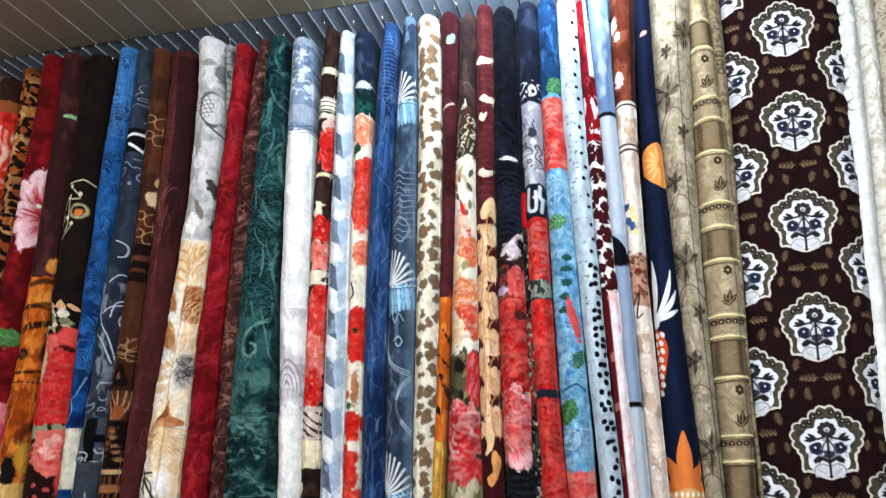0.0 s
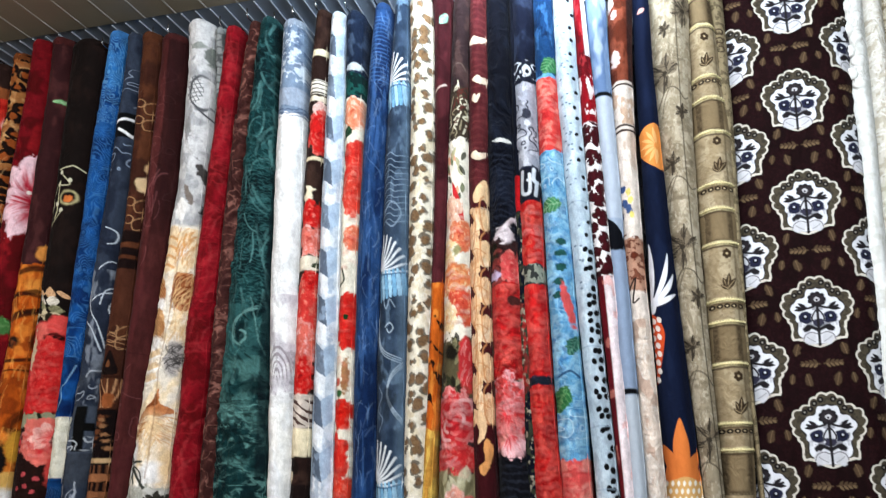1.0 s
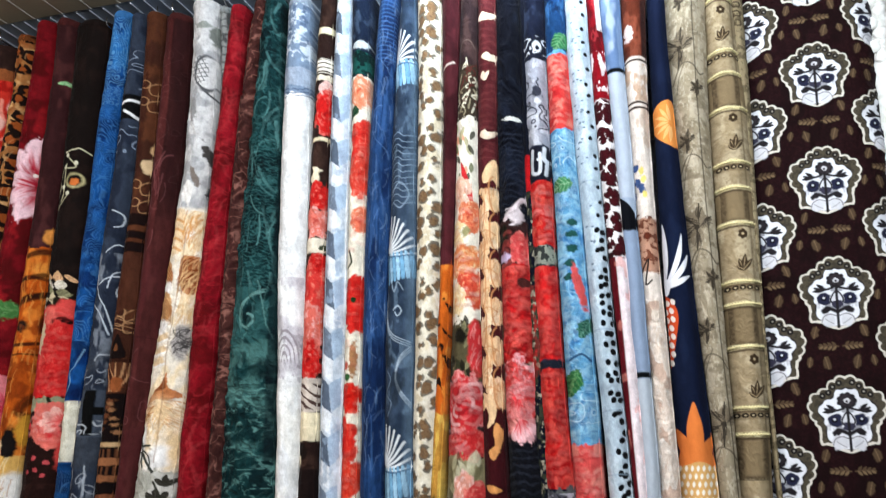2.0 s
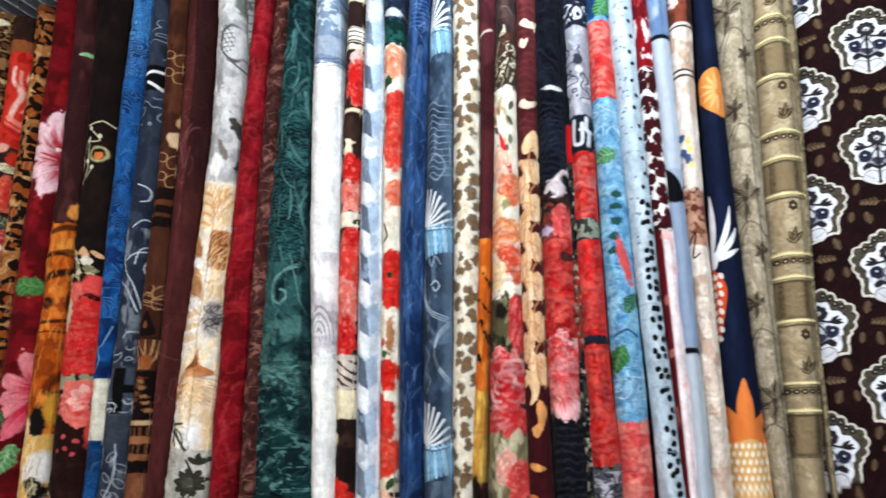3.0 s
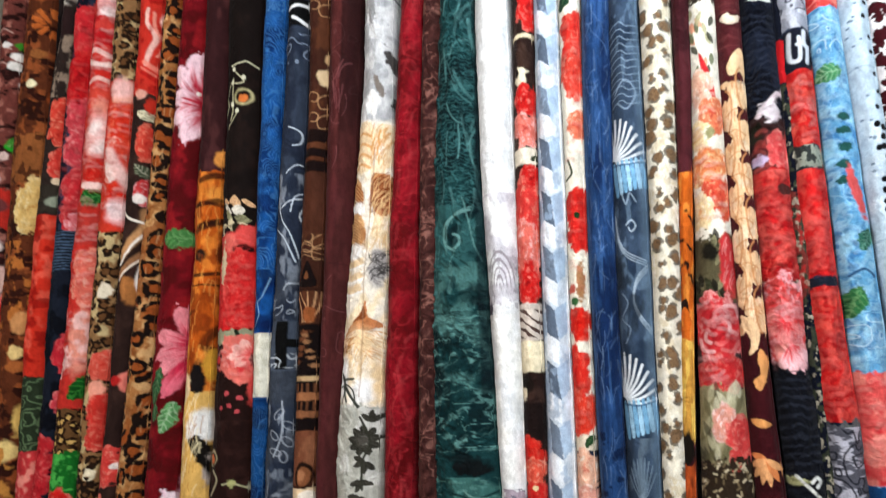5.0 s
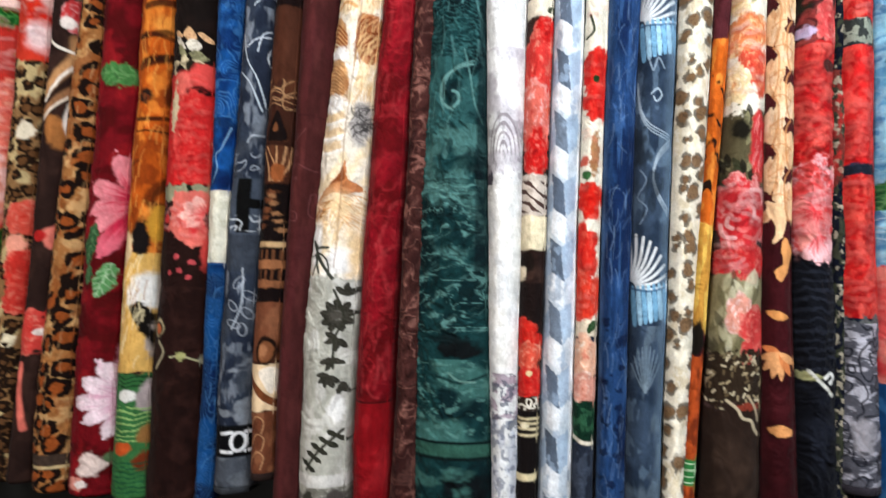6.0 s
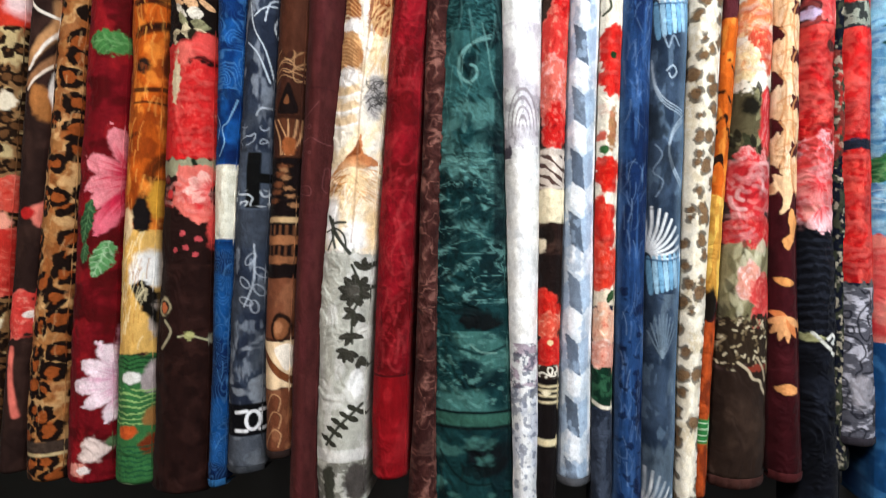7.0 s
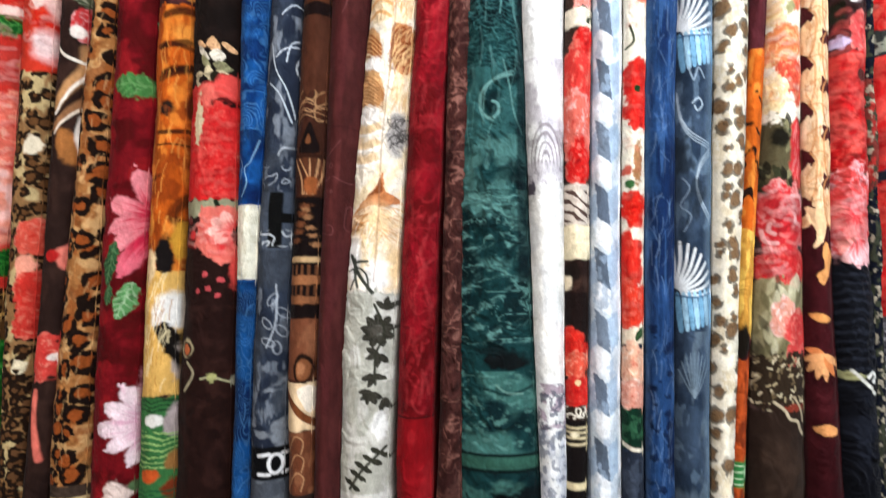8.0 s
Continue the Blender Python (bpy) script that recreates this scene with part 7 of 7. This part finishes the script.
def dye_40(p):
    p.fill((20,30,58))
    p.vary((28,40,72),.04,.09,.5,.7,.6)
    # side shading painted in: darker navy towards the right edge
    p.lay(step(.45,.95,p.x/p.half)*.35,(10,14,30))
    p.blade(-.012,3.012,.012,3.030,.018,(216,150,140))
    orange, pale = (236,138,66), (248,178,110)
    p.patch([(.034,2.450),(.006,2.446),(-.022,2.470),(-.040,2.520),(-.034,2.566),(-.008,2.592),(.034,2.588)],orange)
    for a in (100,128,156,182,208,236,262):
        c, q = math.cos(math.radians(a)), math.sin(math.radians(a))
        p.blade(.020+.010*c,2.520+.012*q,.020+.052*c,2.520+.066*q,.012,pale,.85)
    white = (232,234,246)
    for x1,z1,w,bend in ((-.034,2.196,.016,-.03),(.020,2.156,.017,-.07),(.032,2.090,.018,-.10),(.034,2.026,.018,-.08)):
        p.blade(-.044,1.990,x1,z1,w,white,1,bend)
    p.patch([(-.060,2.040),(-.046,2.030),(-.026,2.010),(-.014,2.002),(-.026,1.990),(-.036,1.968),(-.060,1.975)],white)
    p.patch([(-.070,1.975),(-.040,1.966),(-.018,1.930),(-.012,1.895),(-.020,1.850),(-.034,1.790),(-.044,1.752),(-.070,1.750)],(226,78,38))
    for k in range(8):
        z = 1.945-.026*k
        for x in (-.024,-.040,-.056):
            p.blob(x-.004*(k%2)-.002*k,z,.0062,.0100,(244,232,222),.1,.15,ang=20)
    for x1,z1,w in ((.006,1.645,.050),(-.048,1.570,.040),(.048,1.545,.040)):
        p.blade(-.002,1.452,x1,z1,w,(238,122,58))
    p.patch([(-.046,1.500),(-.030,1.520),(.004,1.530),(.034,1.515),(.046,1.490),(.046,1.452),(-.046,1.452)],(238,122,58))
    p.patch([(-.050,1.446),(-.020,1.470),(.010,1.476),(.040,1.462),(.056,1.430),(.056,1.30),(-.056,1.30)],(226,168,100))
    for k in range(9):
        for j in range(7):
            p.blade(-.050+.016*j+.008*(k%2),1.450-.022*k,-.047+.016*j+.008*(k%2),1.466-.022*k,.009,(246,236,218))


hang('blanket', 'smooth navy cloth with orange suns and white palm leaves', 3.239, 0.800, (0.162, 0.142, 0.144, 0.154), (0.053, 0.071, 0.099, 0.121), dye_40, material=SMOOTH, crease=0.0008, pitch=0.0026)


def dye_41(p):
    p.fill((158,144,120))
    p.vary((184,170,146),.02,.05,.45,.65,.9)
    p.vary((132,118,96),.03,.02,.52,.7,.7)
    p.vary((196,184,160),.006,.010,.55,.7,.5)
    ink = (66,58,48)
    for x,z,r in ((-.026,2.787,.075),(.045,3.021,.065),(-.012,2.177,.075),(.0,1.580,.065),(-.020,2.462,.040),(-.017,1.855,.040),(.022,2.640,.034),(.016,2.010,.034),(-.02,2.95,.030)):
        for k, a in enumerate((24,78,140,196,262)):
            c, q = math.cos(math.radians(a)), math.sin(math.radians(a))
            l = r*(1.0 if k < 5 else .7)
            p.blade(x,z,x+l*c*.62,z+l*q*.9,.028*r/.05,(128,114,94),.8)
            p.fur(x+l*c*.3,z+l*q*.45,.007*r/.05,.010*r/.05,a,9,ink,.024*r/.05,.0020,.85)
            p.line([(x,z),(x+l*c*.34,z+l*q*.5),(x+l*c*.6,z+l*q*.97)],.0030,ink,.9)
            p.line([(x+l*c*.25-q*.004,z+l*q*.4+c*.004),(x+l*c*.6,z+l*q*.97)],.0022,ink,.8)
        p.blob(x,z,.008,.008,ink,.4,.3)
    for z in (2.72,2.40,2.09,1.77,1.50):
        p.line([(-.05,z-.05),(-.022,z+.012),(.012,z+.004),(.032,z-.028),(.046,z-.02)],.0034,(100,90,74),.85)
        p.line([(-.04,z-.09),(-.030,z-.03),(-.006,z+.03)],.0026,(106,96,80),.7)
    p.scroll(4,1.3,.05,.012,(112,102,84),.45)
    # dark seam between two folds, the crease's shade put into the dye
    p.lay(step(-.07,-.01,-np.abs(p.x/p.half-.42))*.8,(76,66,54))


hang('curtain', 'beige embossed curtain cloth with grey sketched leaves', 3.254, 0.800, (0.264, 0.228, 0.228, 0.232), (0.145, 0.106, 0.064, 0.046), dye_41, material=SMOOTH, category='curtain', group='curtain cloths on the rail')


def dye_42(p):
    p.fill((164,144,112))
    p.vary((182,164,132),.03,.04,.45,.65)
    p.vary((146,126,96),.008,.008,.5,.66,.6)
    # embossed squares, their edge shading painted as stippled dark borders
    for z1,z0 in ((3.079,2.965),(2.691,2.568),(2.302,2.186),(1.933,1.804),(1.549,1.42)):
        p.band(z1-.006,z0+.006,(138,118,88),.002)
        edge = np.minimum(np.minimum(z1-p.z,p.z-z0), (p.half*.80-np.abs(p.x+.004)))
        inside = (p.z<z1)*(p.z>z0)*(np.abs(p.x+.004)<p.half*.84)
        p.lay(inside*step(-.016,-.004,-np.abs(edge-.004))*(.35+.65*fbm(p.x*200,p.z*200,11,2)),(74,60,44))
    for z in (3.079,2.965,2.772,2.691,2.568,2.385,2.302,2.186,2.002,1.933,1.804,1.626,1.549):
        p.band(z+.008,z-.008,(216,200,150),.002)
        p.rows(z+.008,z-.008,.006,(110,92,66),.5,.006,.2)
        # shadow below the cord, painted as a thin dark band
        p.band(z-.008,z-.014,(88,72,52),.002)
    for z in (2.751,2.367,1.983,1.604):
        p.band(z+.012,z-.012,(120,100,72),.002,.003,.6)
        for k in (-2,-1,0,1,2):
            p.blob(k*.021,z,.0095,.0072,(46,36,28),.12,.15)
            p.blob(k*.021,z,.0036,.0026,(190,170,136),.1,.2)
    for x,z in ((.003,2.920),(.010,2.533),(.011,2.151),(.017,1.766)):
        for a in range(0,360,60):
            c, q = math.cos(math.radians(a+20)), math.sin(math.radians(a+20))
            p.blob(x+.0085*c,z+.0095*q,.0062,.0062,(70,54,38),.2,.2)
        p.blob(x,z,.0036,.0036,(182,160,126),.1,.2)
    for x,z in ((.003,2.825),(.012,2.441),(.010,2.053),(.017,1.671)):
        for dx,dz,w in ((-.016,.020,.016),(.004,.034,.018),(.024,.020,.016),(-.024,-.002,.012)):
            p.blade(x-.004,z-.018,x+dx,z+dz,w,(74,58,42))
            p.line([(x-.004,z-.016),(x-.004+.8*(dx+.004),z-.018+.8*(dz+.018))],.0022,(164,142,108),.8)
    p.lay(step(.62,.72,p.x/p.half)*step(-.82,-.74,-p.x/p.half)*.6,(110,92,68))


hang('curtain', 'beige curtain cloth with twisted cord bands and small flowers', 3.255, 0.800, (0.354, 0.343, 0.314, 0.291), (0.045, 0.117, 0.098, 0.074), dye_42, cords=(3.079,2.965,2.772,2.691,2.568,2.385,2.302,2.186,2.002,1.933,1.804,1.626,1.549), material=SMOOTH, category='curtain', group='curtain cloths on the rail', pitch=0.0026)


def dye_43(p):
    p.fill((150,134,104))
    p.vary((100,88,66),.012,.012,.52,.6,.8)
    for z in (2.965,2.932,2.898):
        p.line([(-.014,z),(.012,z),(.012,z-.016),(-.006,z-.016),(-.006,z-.008)],.004,(84,70,52))


hang('curtain', 'olive beige cloth with a key border behind the curtain', 3.256, 1.200, (0.410, 0.400, 0.377, 0.372), (0.065, 0.038, 0.013, 0.006), dye_43, material=SMOOTH, back=0.03, category='curtain', group='curtain cloths on the rail')


def dye_44(p):
    p.fill((36,15,18))
    p.vary((50,24,27),.006,.006,.48,.66,.7)
    p.vary((26,10,13),.05,.08,.5,.7,.6)
    for col in (-1,0,1):
        for k in range(-6,5):
            z = 2.683-(k+(.46 if col else 0))*.360
            x = .011+(3.03-z)*.0102+col*.203
            if z > 1.25:
                medallion(p, x, z)
                sprigs(p, x, z-.180)


hang('upholstery_cloth', 'dark maroon upholstery cloth with white flower medallions', 3.308, 0.800, (0.643, 0.604, 0.560, 0.530), (0.440, 0.413, 0.418, 0.429), dye_44, material=SMOOTH, category='fabric', group='upholstery cloths', round_=6.0, columns=190, pitch=0.0022, crease=0.0008, depth=0.12, back=0.01)


def dye_45(p):
    p.fill((236,238,234))
    p.vary((220,220,212),.02,.02,.5,.7)
    p.scroll(4,2.757,.03,.10,(200,198,190),.8)


roll = hang('cloth_roll', 'white padded cloth roll with embossed ruffles', 3.311, 0.800, (0.882, 0.834, 0.784, 0.758), (0.084, 0.077, 0.072, 0.071), dye_45, material=SMOOTH, category='fabric', group='white cloths', depth=0.12, crease=0.0015, back=-0.01)


def dye_46(p):
    p.fill((222,216,202))
    p.vary((190,180,160),.012,.016,.5,.62,.8)
    p.scroll(4,.6,.03,.12,(240,238,230),.8)


hang('lace_cloth', 'cream lace cloth with embroidered leaves', 3.312, 0.800, (0.959, 0.903, 0.851, 0.817), (0.085, 0.069, 0.077, 0.077), dye_46, material=SMOOTH, category='fabric', group='white cloths', depth=0.12, crease=0.004)


def dye_47(p):
    p.fill((190,176,150))
    p.vary((140,124,98),.012,.016,.5,.6,.8)
    p.scroll(4,.6,.03,.12,(220,212,190),.8)


hang('brocade_cloth', 'beige brocade cloth with raised flowers', 3.314, 0.800, (1.095, 1.025, 0.965, 0.936), (0.220, 0.211, 0.197, 0.193), dye_47, material=SMOOTH, category='fabric', group='white cloths', depth=0.12, back=0.004)


# padded ruffle stitched along the upper part of the white roll
pick = random.Random(4)
for k in range(14):
    bm = bmesh.new()
    bmesh.ops.create_icosphere(bm, subdivisions=3, radius=1.0)
    for v in bm.verts:
        n = noise.noise(v.co * 2.2 + Vector((k * 3.1, 0, 0)))
        v.co = Vector((v.co.x * 0.020, v.co.y * 0.012, v.co.z * 0.024)) * (1 + 0.35 * n)
        v.co += Vector((-0.012 + 0.022 * (k % 2) - 0.0035 * k, 0.008, -0.03 - 0.042 * k))
    for f in bm.faces:
        f.smooth = True
    part("ruffle", bm, RUFFLE, roll, "padded white ruffle")

# ---- hooks between the cloths ----
x = -3.0
k = 0
while x < 0.95:
    hook(x, row_y(x) + 0.02 + 0.015 * math.sin(k * 2.3), 3.20 + 0.012 * math.sin(k * 1.7))
    x += 0.105 + 0.02 * math.sin(k * 5.1)
    k += 1
